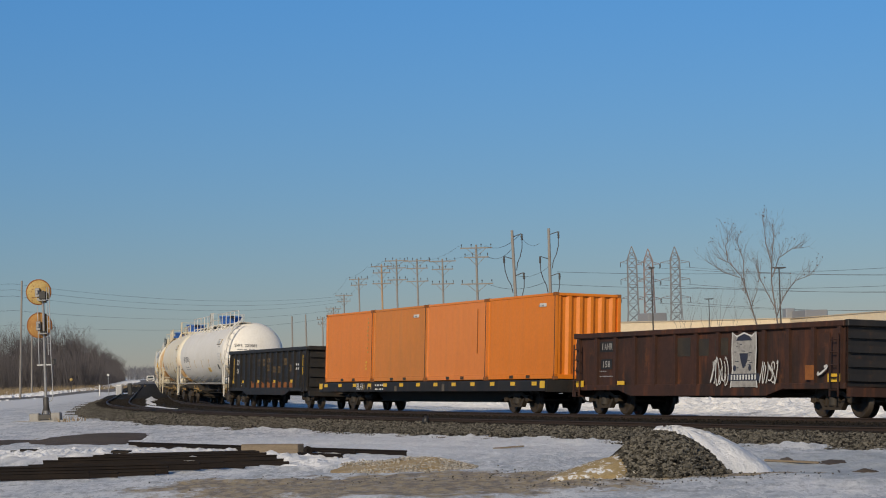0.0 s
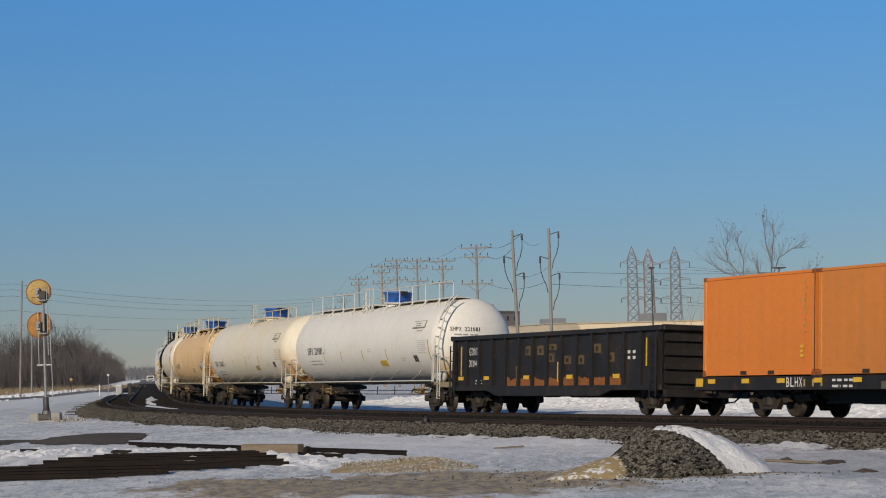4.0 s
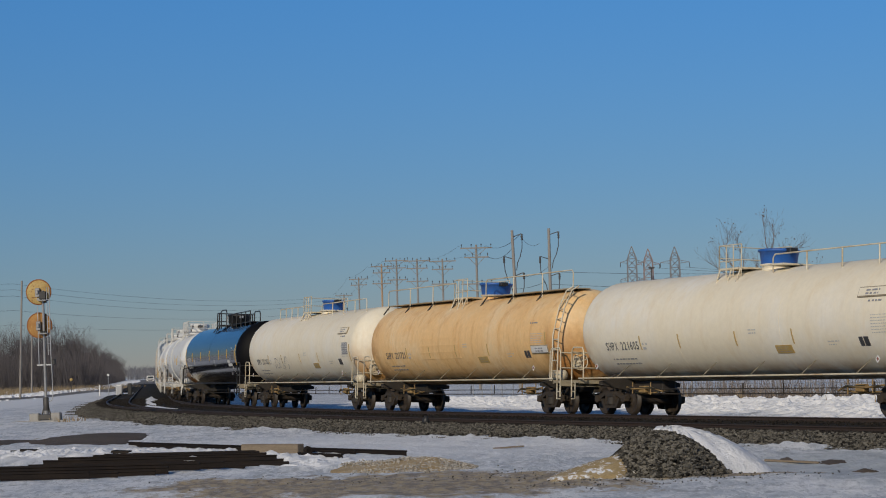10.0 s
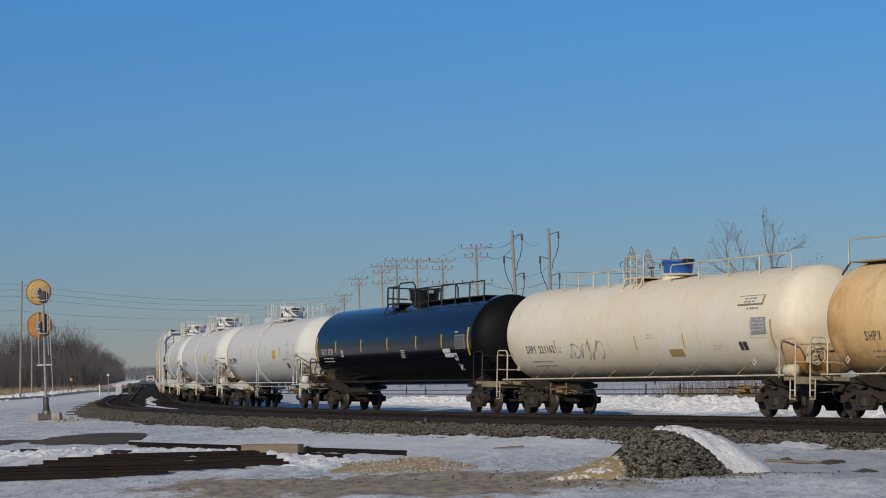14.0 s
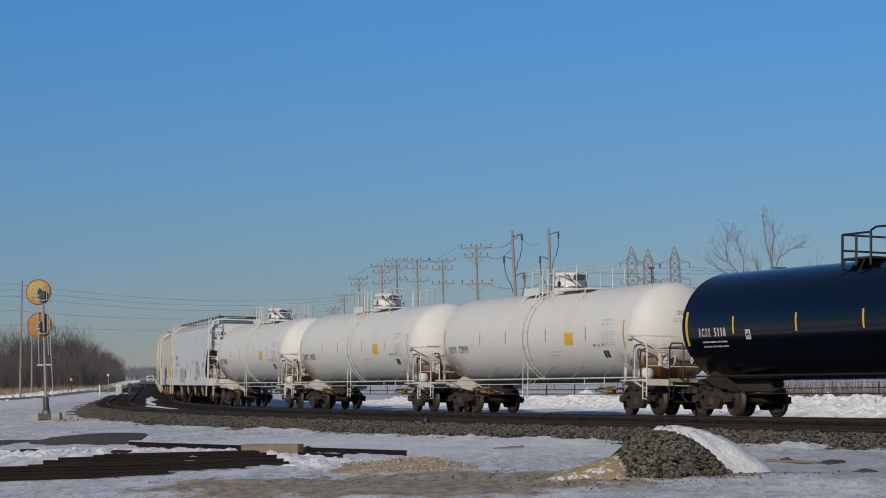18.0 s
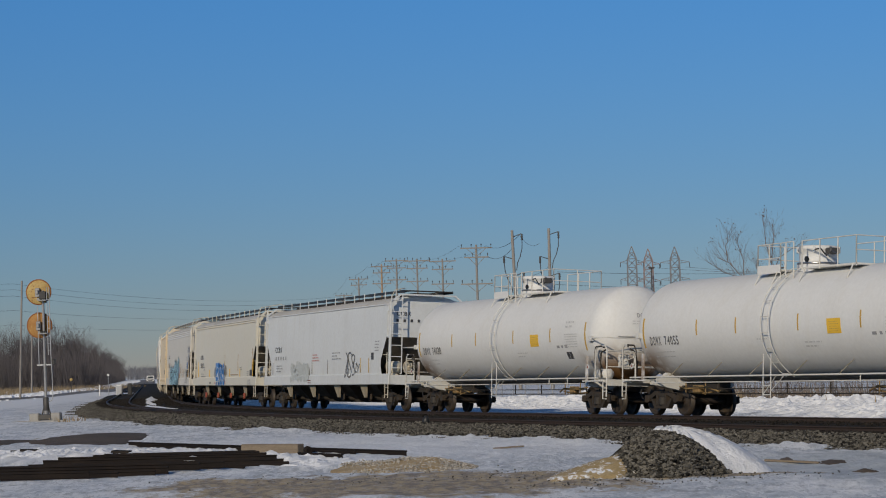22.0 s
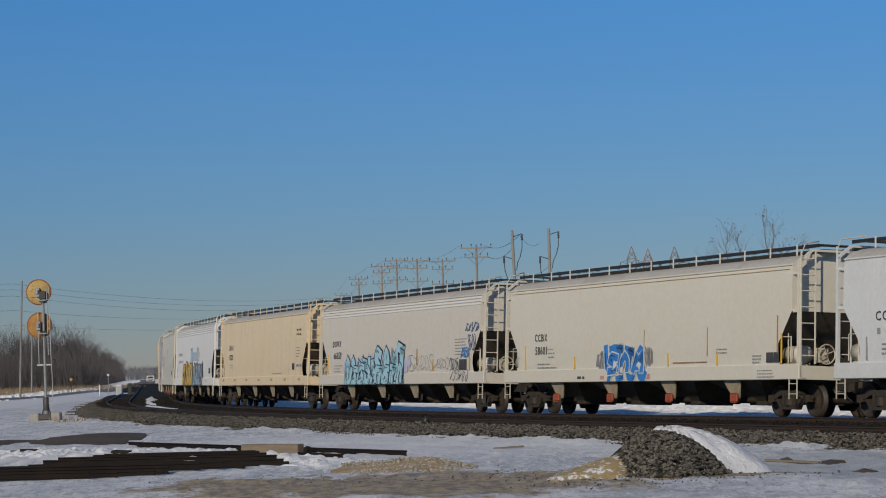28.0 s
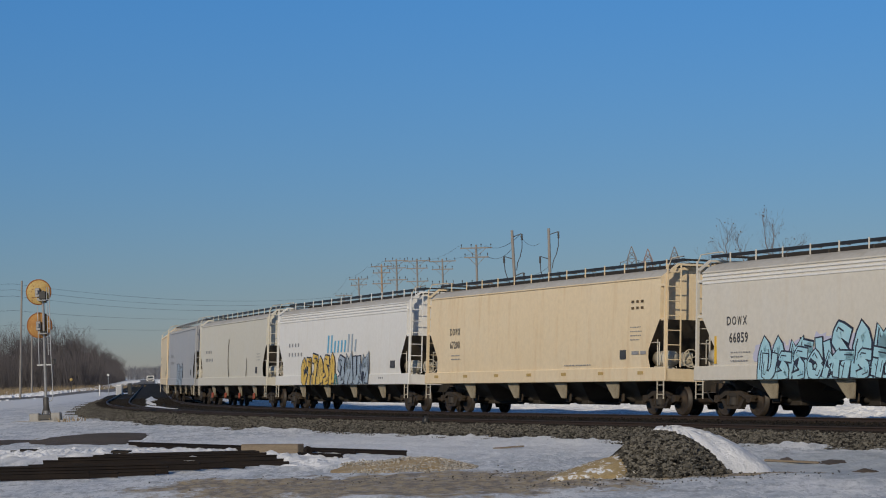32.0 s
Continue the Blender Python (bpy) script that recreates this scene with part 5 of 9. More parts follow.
    bars(car, stencil_x + 0.15, z0 - 0.30, [(0.08, 0.2, 0.45, 0.12, 0.4), (0.15, 0.3, 0.4, 0.15, 0.35)], 0.05, 0.09, sd, M["greystencil"])
    bars(car, stencil_x + 2.38, z0 + 0.12, [(0.09, 0.09), (0.2,)], 0.08, 0.05, sd, M["faintstencil"])
    pz, px_ = (2.02, hx - 2.75) if patch else (3.14, hx - 3.4)
    plate(car, "data_panel", px_, px_ + 1.35, pz, pz + 0.27, sd, M["dustysteel"], "framed data panel", out=0.035)
    plate(car, "panel_face", px_ + 0.035, px_ + 1.315, pz + 0.03, pz + 0.24, sd, M["stencil_white"] if patch else mat, out=0.05)
    bars(car, px_ + 0.38, pz + 0.145, [(0.2, 0.35), (0.35, 0.2)], 0.055, 0.03, lambda x, z, o: sd(x, z, 0.058), M["greystencil"])
    bars(car, hx - 2.9, 3.02, [(0.1, 0.45)], 0.06, 0.06, sd, M["greystencil"])
    plate(car, "notice_plate", hx - 7.6, hx - 6.75, 1.76, 1.98, sd, M["mustard"] if body != "white" else M["yellow"], "faded yellow notice plate")
    bars(car, hx - 7.5, 1.92, [(0.6,), (0.5,), (0.65,)], 0.02, 0.04, sd, M["greystencil"])
    plate(car, "inspection_plate", hx - 3.43, hx - 3.25, 1.88, 2.12, sd, M["stencil_dark"])
    plate(car, "inspection_plate", hx - 3.21, hx - 3.0, 1.88, 2.12, sd, M["stencil_dark"])
    bars(car, hx - 2.75, 2.66, [(0.5, 0.4), (0.95,), (0.3, 0.6), (0.9,), (0.95,), (0.4, 0.4), (0.9,)], 0.026, 0.05, sd, M["faintstencil"])
    bars(car, hx - 8.8, 2.42, [(0.15, 0.2), (0.4,)], 0.04, 0.05, sd, M["faintstencil"])
    bars(car, hx - 4.9, 2.02, [(0.3, 0.2), (0.35,)], 0.035, 0.05, sd, M["faintstencil"])
    for x in (stencil_x + 2.22, stencil_x + 4.6, hx - 9.6, hx - 6.6):
        plate(car, "reflector", x, x + 0.06, 2.0, 2.42, sd, M["mustard"], "yellow reflective strip")
    plate(car, "end_reflector", hx - 1.6, hx - 1.52, 1.9, 2.7, sd, M["mustard"], "yellow reflective strip", n=5)
    placard(car, hx - 2.4, 1.52, lambda a, b, o: (a, -1.57 - o, b))
    placard(car, -hx + 2.2, 1.52, lambda a, b, o: (a, -1.57 - o, b))
    hf = head_face(L, R, zc, 1, 0.46)
    if body == "white":
        writing(car, "SHPX 221081", 0.25, 3.02, 0.15, hf, M["stencil_dark"], 1.15)
        bars(car, 0.4, 2.86, [(0.5, 0.3)], 0.06, 0.05, hf, M["graf_grey"])
    else:
        bars(car, 0.95, 3.05, [(0.1, 0.3), (0.35,)], 0.05, 0.06, hf, M["faintstencil"])
    if scribble:
        scrawl(car, -hx + 5.7, -hx + 8.2, 1.7, 2.4, sd, "greystencil", scribble, 6, 0.011)
        plate(car, "decal", hx - 2.62, hx - 1.82, 2.3, 2.78, sd, M["greystencil"], "worn dark data decal")
        bars(car, hx - 2.58, 2.70, [(0.7,), (0.3, 0.3), (0.7,), (0.25, 0.35)], 0.05, 0.05, lambda a, b, o: sd(a, b, 0.016), M["faintstencil"])
    if patch:
        plate(car, "jacket_panel", -3.2, 0.6, 1.95, 2.7, sd, mat)
    return car


def black_tank(s0):
    L, R, zc = 20.9, 1.62, 2.66
    half = 8.5
    car = thing("tank_car", "glossy black tank car with black railings and white stencils", "tank car", "cars of the train")
    black = M["black"]
    tank_common(car, L, R, zc, half, M["blacktank"], black, s0, 1, 0.45)
    sd, top = round_side(R, zc), zc + R
    d = -0.1
    dome = part("dome", Shape().lathe([(top - 0.08, 0.5), (top + 0.08, 0.5), (top + 0.10, 0.56), (top + 0.46, 0.60), (top + 0.48, 0.64), (top + 0.56, 0.64), (top + 0.60, 0.3)], 24, "z", (d, 0, 0)), black, car)
    part("dome_bolt", Shape().rod((d - 0.2, -0.60, top + 0.12), (d - 0.2, -0.62, top + 0.5), 0.035, 8), M["galv"], dome, "bright clamp bolt")
    part("dome_latch", Shape().cbox(d + 0.55, d + 0.8, -0.1, 0.1, top + 0.36, top + 0.50, 0.02), M["galv"], dome)
    # railed platform on one side of the dome, bent hoop on the other
    part("platform", Shape().box(-1.95, -0.62, -0.9, 0.9, top - 0.04, top + 0.02), black, car)
    for y in (-0.9, 0.9):
        railing(car, [(-1.95, y), (-1.3, y), (-0.62, y)], top - 0.22, top + 0.66, black, False, r=0.03)
    railing(car, [(-1.95, -0.9), (-1.95, 0.9)], top - 0.2, top + 0.66, black, True, r=0.03)
    for y in (-0.9, 0.9):
        part("hoop_rail", Shape().path([(-0.62, y, top + 0.70), (-0.4, y, top + 0.78), (1.0, y, top + 0.76), (1.25, y, top + 0.62), (1.3, y, top - 0.2)], 0.03, 6), black, car, "bent black hoop rail")
    for x in (-1.8, -0.9):
        part("platform_brace", Shape().rod((x, -0.9, top - 0.04), (x + 0.1, -1.15, top - 0.42), 0.025, 5), black, car)
    part("walkway", Shape().box(1.5, 8.3, -0.72, -0.2, top - 0.05, top - 0.01), black, car)
    rail = Shape().path([(1.5, -0.8, top - 0.25), (1.5, -0.8, top + 0.38), (1.62, -0.8, top + 0.5), (8.3, -0.8, top + 0.5)], 0.026, 6)
    part("hand_rail", rail, black, car, "long black top hand rail")
    for i in range(5):
        part("rail_post", Shape().rod((2.5 + 1.45 * i, -0.8, top - 0.25), (2.5 + 1.45 * i, -0.8, top + 0.5), 0.032, 6), black, car)
    writing(car, "RCOX 5118", -8.30, 2.3, 0.24, sd, M["stencil_white"], 1.52)
    bars(car, -8.15, 2.12, [(0.1, 0.2, 0.35, 0.12, 0.3), (0.1, 0.3, 0.12, 0.35, 0.25)], 0.05, 0.08, sd, M["stencil_white"])
    for x, z, w, h in ((-5.75, 2.18, 0.25, 0.27), (7.22, 1.88, 0.28, 0.26)):
        f = plate(car, "framed_stencil", x, x + w, z, z + h, sd, M["stencil_white"], "white framed stencil")
        plate(f, "stencil_ground", x + 0.04, x + w - 0.04, z + 0.04, z + h - 0.04, sd, M["blacktank"], out=0.014)
        bars(f, x + 0.08, z + 0.16, [(0.1,), (0.1,)], 0.07, 0.04, lambda a, b, o: sd(a, b, 0.02), M["stencil_white"])
    for x in (-6.42, -3.15, 0.05, 3.35, 6.1):
        plate(car, "reflector", x, x + 0.07, 2.35, 2.85, sd, M["yellow"], "yellow reflective strip")
    for x in (-9.05, 8.75):
        plate(car, "end_reflector", x, x + 0.11, 2.05, 3.05, sd, M["yellow"], "long yellow reflective strip", n=6)
    bars(car, 1.6, 2.30, [(0.42,), (0.42,), (0.42,), (0.42,)], 0.05, 0.035, sd, M["stencil_white"])
    for x, z, w, h in ((6.2, 2.17, 0.72, 0.14), (6.3, 2.0, 0.86, 0.14)):
        plate(car, "stencil_patch", x, x + w, z, z + h, sd, M["stencil_white"], "blank white stencil patch")
    f = plate(car, "data_panel", 7.5, 8.5, 2.28, 2.80, sd, M["silver"], "grey data panel with rows of small writing")
    bars(f, 7.56, 2.70, [(0.86,), (0.3, 0.2, 0.25), (0.3, 0.2, 0.25), (0.86,), (0.4, 0.35), (0.3, 0.45)], 0.045, 0.03, lambda a, b, o: sd(a, b, 0.016), M["stencil_dark"])
    bars(car, 7.5, 2.88, [(0.3,)], 0.05, 0.03, sd, M["stencil_white"])
    bars(car, 7.3, 1.72, [(0.2,), (0.22,), (0.3,)], 0.04, 0.05, sd, M["stencil_white"])
    for x in (-8.7, 8.3):
        placard(car, x, 1.62, lambda a, b, o: (a, -1.57 - o, b))
    return car


# ---- covered hoppers ----
HOP_HALF = 10.17   # half the length over the couplers


def covered_hopper(s0, paint, label, steel="dirtywhite"):
    car = thing("covered_hopper", label, "hopper car", "cars of the train")
    mat, st = M[paint], M[steel]
    prof = [(0.0, 4.56), (0.6, 4.53), (1.0, 4.48), (1.36, 4.36), (1.545, 4.20), (1.57, 3.75), (1.58, 2.9), (1.58, 2.35), (1.57, 1.85), (1.55, 1.42)]
    ext = lambda z: float(np.interp(z, [1.42, 1.75, 2.0, 2.35, 2.9], [8.42, 8.30, 8.34, 8.62, 9.05]))
    prof2 = prof[:7] + [(1.58, 2.62), (1.58, 2.35), (1.575, 2.0), (1.565, 1.75), prof[-1]]
    ring = [(-y, z) for y, z in prof2[::-1]] + prof2[1:]
    s = Shape()
    n = len(ring)
    p = [(-ext(z), y, z) for y, z in ring] + [(ext(z), y, z) for y, z in ring]
    s.add(p, [(i, i + 1, n + i + 1, n + i) for i in range(n - 1) if min(ring[i][1], ring[i + 1][1]) < 4.1], True)
    roof = Shape().add(p, [(i, i + 1, n + i + 1, n + i) for i in range(n - 1) if min(ring[i][1], ring[i + 1][1]) >= 4.1], True)
    part("roof_sheet", roof.mesh("roof_sheet", False), M["roofsheet"], car, "dull grey roof sheet")
    top_ring = [i for i, (y, z) in enumerate(ring) if z >= 2.9]
    for off in (0, n):
        s.add([p[off + i] for i in top_ring], [tuple(range(len(top_ring)))])
    part("body", s.mesh("body", False), mat, car)
    # slope sheets are dark instead of body-coloured: the shade below them is painted in
    for k in (1, -1):
        s = Shape().add([(k * 9.04, -1.56, 2.9), (k * 9.04, 1.56, 2.9), (k * 7.3, 1.5, 1.40), (k * 7.3, -1.5, 1.40), (k * 9.0, -1.56, 2.94), (k * 9.0, 1.56, 2.94), (k * 7.2, 1.5, 1.44), (k * 7.2, -1.5, 1.44)],
                        [(0, 1, 2, 3), (7, 6, 5, 4), (0, 4, 5, 1), (2, 6, 7, 3), (1, 5, 6, 2), (3, 7, 4, 0)])
        part("slope_sheet", s, M["hopunder"], car, "sloping end sheet, shade put into its dark colour")
    # ledge where the roof meets the side
    for k in (-1, 1):
        part("roof_bead", Shape().cbox(-9.05, 9.05, min(k * 1.50, k * 1.585), max(k * 1.50, k * 1.585), 4.155, 4.205, 0.012), mat, car)
        if paint in ("hop_stone", "hop_white"):
            for z in (3.83, 3.94, 4.05):
                part("side_bead", Shape().cbox(-9.04, 9.04, min(k * 1.53, k * 1.588), max(k * 1.53, k * 1.588), z, z + 0.06, 0.01), M["hop_white"], car)
    # roof walk on brackets, hatches
    for y0, y1 in ((-0.98, -0.90), (-0.86, -0.78), (-0.74, -0.66), (0.66, 0.74), (0.78, 0.86), (0.90, 0.98)):
        part("running_board", Shape().box(-9.5, 9.5, y0, y1, 4.71, 4.745), M["under"], car)
    for x0 in (-9.5, 9.1):
        part("end_board", Shape().box(x0, x0 + 0.4, -0.655, 0.655, 4.71, 4.745), M["under"], car)
    for k in (-1, 1):
        part("board_edge", Shape().box(-9.5, 9.5, k * 0.995 - 0.01, k * 0.995 + 0.01, 4.655, 4.755), M["black"], car)
    br = Shape().box(-0.024, 0.024, 1.008, 1.03, 4.48, 4.785).rod((0, 1.02, 4.69), (0, 0.64, 4.69), 0.016, 6).mesh("walk_bracket")
    br.materials.append(mat)
    for i in range(13):
        for k in (0, 180):
            part("walk_bracket", br, None, car, at=pose(-8.4 + 1.4 * i, 0, 0, 0, 0, k))
    # hatches are near-black to stand for the shaded slot under the boards
    hatch = Shape().cbox(-1.06, 1.06, -0.32, 0.32, 4.52, 4.69, 0.03).mesh("hatch_cover")
    hatch.materials.append(M["under"])
    for i in range(8):
        part("hatch_cover", hatch, None, car, at=pose(-7.56 + 2.16 * i, 0, 0))
    # side sills
    for k in (-1, 1):
        s = Shape()
        s.cbox(-9.45, 9.45, min(k * 1.50, k * 1.60), max(k * 1.50, k * 1.60), 1.02, 1.44, 0.015)
        s.box(-9.45, 9.45, min(k * 1.35, k * 1.5), max(k * 1.35, k * 1.5), 1.02, 1.06)
        part("side_sill", s, mat, car)
    part("centre_sill", Shape().box(-9.6, 9.6, -0.25, 0.25, 0.75, 1.15), M["under"], car)
    # end frames: slope sheet floor, posts, ladders
    for k in (1, -1):
        s = Shape()
        s.box(min(k * 9.31, k * 9.40), max(k * 9.31, k * 9.40), -1.58, -1.49, 1.44, 4.26)
        s.box(min(k * 9.31, k * 9.40), max(k * 9.31, k * 9.40), 1.49, 1.58, 1.44, 4.26)
        s.prism([(-1.58, 4.26), (-1.15, 4.60), (1.15, 4.60), (1.58, 4.26), (1.53, 4.21), (1.12, 4.54), (-1.12, 4.54), (-1.53, 4.21)], min(k * 9.31, k * 9.40), max(k * 9.31, k * 9.40), "yz")
        for y in (-1.5, 1.5):
            s.box(min(k * 9.05, k * 9.32), max(k * 9.05, k * 9.32), y - 0.05, y + 0.05, 2.86, 2.94)
            s.box(min(k * 9.05, k * 9.32), max(k * 9.05, k * 9.32), y - 0.05, y + 0.05, 3.9, 3.98)
        s.box(min(k * 9.3, k * 9.45), max(k * 9.3, k * 9.45), -1.55, 1.55, 1.02, 1.40)
        part("end_frame", s, mat, car)
        s = Shape()
        for y in (-1.05, -0.35, 0.35, 1.05):
            s.prism([(k * 9.3, 1.2), (k * 9.3, 1.34), (k * 7.9, 2.0), (k * 7.6, 1.7), (k * 7.6, 1.5)], y - 0.04, y + 0.04)
        part("slope_brace", s, M["under"], car)
        s = Shape()
        s.box(min(k * 7.3, k * 9.3), max(k * 7.3, k * 9.3), -1.45, 1.45, 1.10, 1.16)
        part("end_deck", s, M["under"], car)
        ladder(car, k * 9.43, -1.30, 1.45, 4.55, 0.46, mat, 7, "y", "end_ladder")
        hoop = Shape().path([(k * 9.43, -1.53, 4.45), (k * 9.43, -1.40, 4.74), (k * 9.43, -0.98, 4.82), (k * 8.9, -0.98, 4.82), (k * 8.8, -0.98, 4.72)], 0.018, 6)
        part("roof_grab", hoop, st, car, "bent grab rail at the roof end")
        ladder(car, k * 9.14, -1.58, 0.48, 1.04, 0.40, st, 2, "x", "sill_step", 0.014)
        s = Shape()
        s.lathe([(-0.45, 0.04), (-0.42, 0.24), (0.42, 0.24), (0.45, 0.04)], 14, "x", (k * 8.62, -1.12, 1.72))
        s.box(min(k * 8.2, k * 9.0), max(k * 8.2, k * 9.0), -1.3, -0.95, 1.40, 1.49)
        part("air_tank", s, st, car)
        s = Shape()
        s.path([(k * 8.9, -1.5, 1.5), (k * 8.9, -1.5, 2.2), (k * 8.2, -1.5, 2.2)], 0.02, 5)
        s.path([(k * 8.6, -1.4, 1.44), (k * 8.6, -1.4, 2.3)], 0.02, 5)
        part("grab_irons", s, st, car)
    end_valve(car, 2 * HOP_HALF - 0.3, 1, st)
    # outlets
    for i in range(4):
        x = -5.7 + 3.8 * i
        s = Shape()
        p = [(x - 1.55, -1.45, 1.06), (x + 1.55, -1.45, 1.06), (x + 1.55, 1.45, 1.06), (x - 1.55, 1.45, 1.06), (x - 0.42, -0.55, 0.42), (x + 0.42, -0.55, 0.42), (x + 0.42, 0.55, 0.42), (x - 0.42, 0.55, 0.42)]
        s.add(p, [(3, 2, 1, 0), (4, 5, 6, 7), (0, 1, 5, 4), (1, 2, 6, 5), (2, 3, 7, 6), (3, 0, 4, 7)])
        o = part("outlet_hopper", s, M["hopunder"], car, "tapered steel discharge hopper")
        g = Shape()
        g.cbox(x - 0.45, x + 0.45, -0.6, 0.6, 0.32, 0.44, 0.02)
        g.rod((x - 0.1, -1.15, 0.46), (x - 0.1, 1.15, 0.46), 0.09, 8)
        part("outlet_gate", g, M["under"], o)
        g = Shape()
        y = -1.50 if paint == "hop_cream" else -1.22
        g.cbox(x - 0.06, x + 0.34, y, y + 0.06, 0.38, 0.66, 0.05)
        part("gate_handle", g, M["gatered"] if paint == "hop_cream" else M["truck"], o)
    gusset = Shape().add([(-0.62, -1.44, 1.03), (0.36, -1.44, 1.03), (0.26, -1.40, 0.50), (-0.06, -1.40, 0.50), (-0.62, -1.40, 1.03), (0.36, -1.40, 1.03), (0.26, -1.36, 0.50), (-0.06, -1.36, 0.50)], [(0, 1, 2, 3), (7, 6, 5, 4), (0, 4, 5, 1), (1, 5, 6, 2), (2, 6, 7, 3), (3, 7, 4, 0)]).mesh("sill_gusset")
    gusset.materials.append(M["dustysteel"])
    for i in range(4):
        part("sill_gusset", gusset, None, car, at=pose(-5.5 + 3.75 * i, 0, 0))
    trucks(car, s0, 8.1)
    draught_gear(car, HOP_HALF, M["truck"])
    MOVERS.append((car, s0, 8.1))
    return car


# ---- gondolas and the flat car ----
def gondola(s0, L, half, paint, label, ribs, top, bottom, end_half, steps, end_tone=None):
    car = thing("gondola_car", label, "gondola car", "cars of the train")
    mat = M[paint]
    h = L / 2
    for k in (-1, 1):
        s = Shape()
        s.box(-h, h, min(k * 1.40, k * 1.45), max(k * 1.40, k * 1.45), bottom, top)
        part("side_wall", s, mat, car)
        s = Shape()
        s.cbox(-h, h, min(k * 1.38, k * 1.56), max(k * 1.38, k * 1.56), top - 0.02, top + 0.14, 0.02)
        part("top_chord", s, mat, car)
        s = Shape()
        s.cbox(-h, h, min(k * 1.42, k * 1.53), max(k * 1.42, k * 1.53), bottom - 0.05, bottom + 0.12, 0.015)
        s.prism([(-half + 1.6, bottom), (-half + 2.6, bottom - 0.22), (half - 2.6, bottom - 0.22), (half - 1.6, bottom)], min(k * 1.41, k * 1.54), max(k * 1.41, k * 1.54))
        part("side_sill", s, mat, car)
        post = Shape().prism([(-0.09, bottom + 0.05), (0.09, bottom + 0.05), (0.075, top), (-0.075, top)], 0, 0.1).mesh("rib")
        post.materials.append(mat)
        for i in range(ribs):
            x = -h + 0.25 + (L - 0.5) * i / (ribs - 1)
            part("rib", post, None, car, at=pose(x, k * 1.44, 0, 0, 0, 0 if k > 0 else 180))
    for k in (-1, 1):
        s = Shape()
        s.box(min(k * h, k * (h - 0.06)), max(k * h, k * (h - 0.06)), -1.45, 1.45, bottom, top)
        part("end_wall", s, M[end_tone or paint], car)
        s = Shape()
        s.cbox(min(k * (h - 0.04), k * (h + 0.14)), max(k * (h - 0.04), k * (h + 0.14)), -1.5, 1.5, top - 0.02, top + 0.16, 0.02)
        part("end_chord", s, M[end_tone or paint], car)
        rib = Shape().prism([(-1.42, -0.09), (1.42, -0.09), (1.42, 0.09), (-1.42, 0.09)], min(0, k * 0.1), max(0, k * 0.1), "yz").mesh("end_rib")
        rib.materials.append(M[end_tone or paint])
        for i in range(4):
            part("end_rib", rib, None, car, at=pose(k * h, 0, bottom + 0.25 + (top - bottom - 0.5) * i / 3))
        ladder(car, k * (h - 0.35), -1.62, 0.55, top - 0.2, 0.4, mat, steps, "x", "side_ladder")
        ladder(car, k * (h + 0.16), 0.9, 0.9, top - 0.1, 0.4, mat, steps, "y", "end_ladder")
        s = Shape()
        s.box(min(k * h, k * (h + 0.28)), max(k * h, k * (h + 0.28)), -1.45, 1.45, bottom - 0.25, bottom - 0.02)
        part("end_sill", s, mat, car)
    part("floor_plate", Shape().box(-h, h, -1.42, 1.42, bottom - 0.02, bottom + 0.03), mat, car)
    part("centre_sill", Shape().box(-h - 0.2, h + 0.2, -0.24, 0.24, 0.68, bottom - 0.02), M["under"], car)
    s = Shape()
    for x in (-half * 0.5, 0, half * 0.5):
        s.box(x - 0.1, x + 0.1, -1.4, 1.4, bottom - 0.2, bottom - 0.02)
    s.lathe([(-0.5, 0.05), (-0.48, 0.2), (0.48, 0.2), (0.5, 0.05)], 14, "x", (-1.2, -0.7, 0.74))
    s.rod((-half, -0.4, 0.6), (half, -0.4, 0.6), 0.03, 6)
    part("underframe", s, M["under"], car)
    trucks(car, s0, half)
    draught_gear(car, end_half, M["truck"])
    MOVERS.append((car, s0, half))
    return car


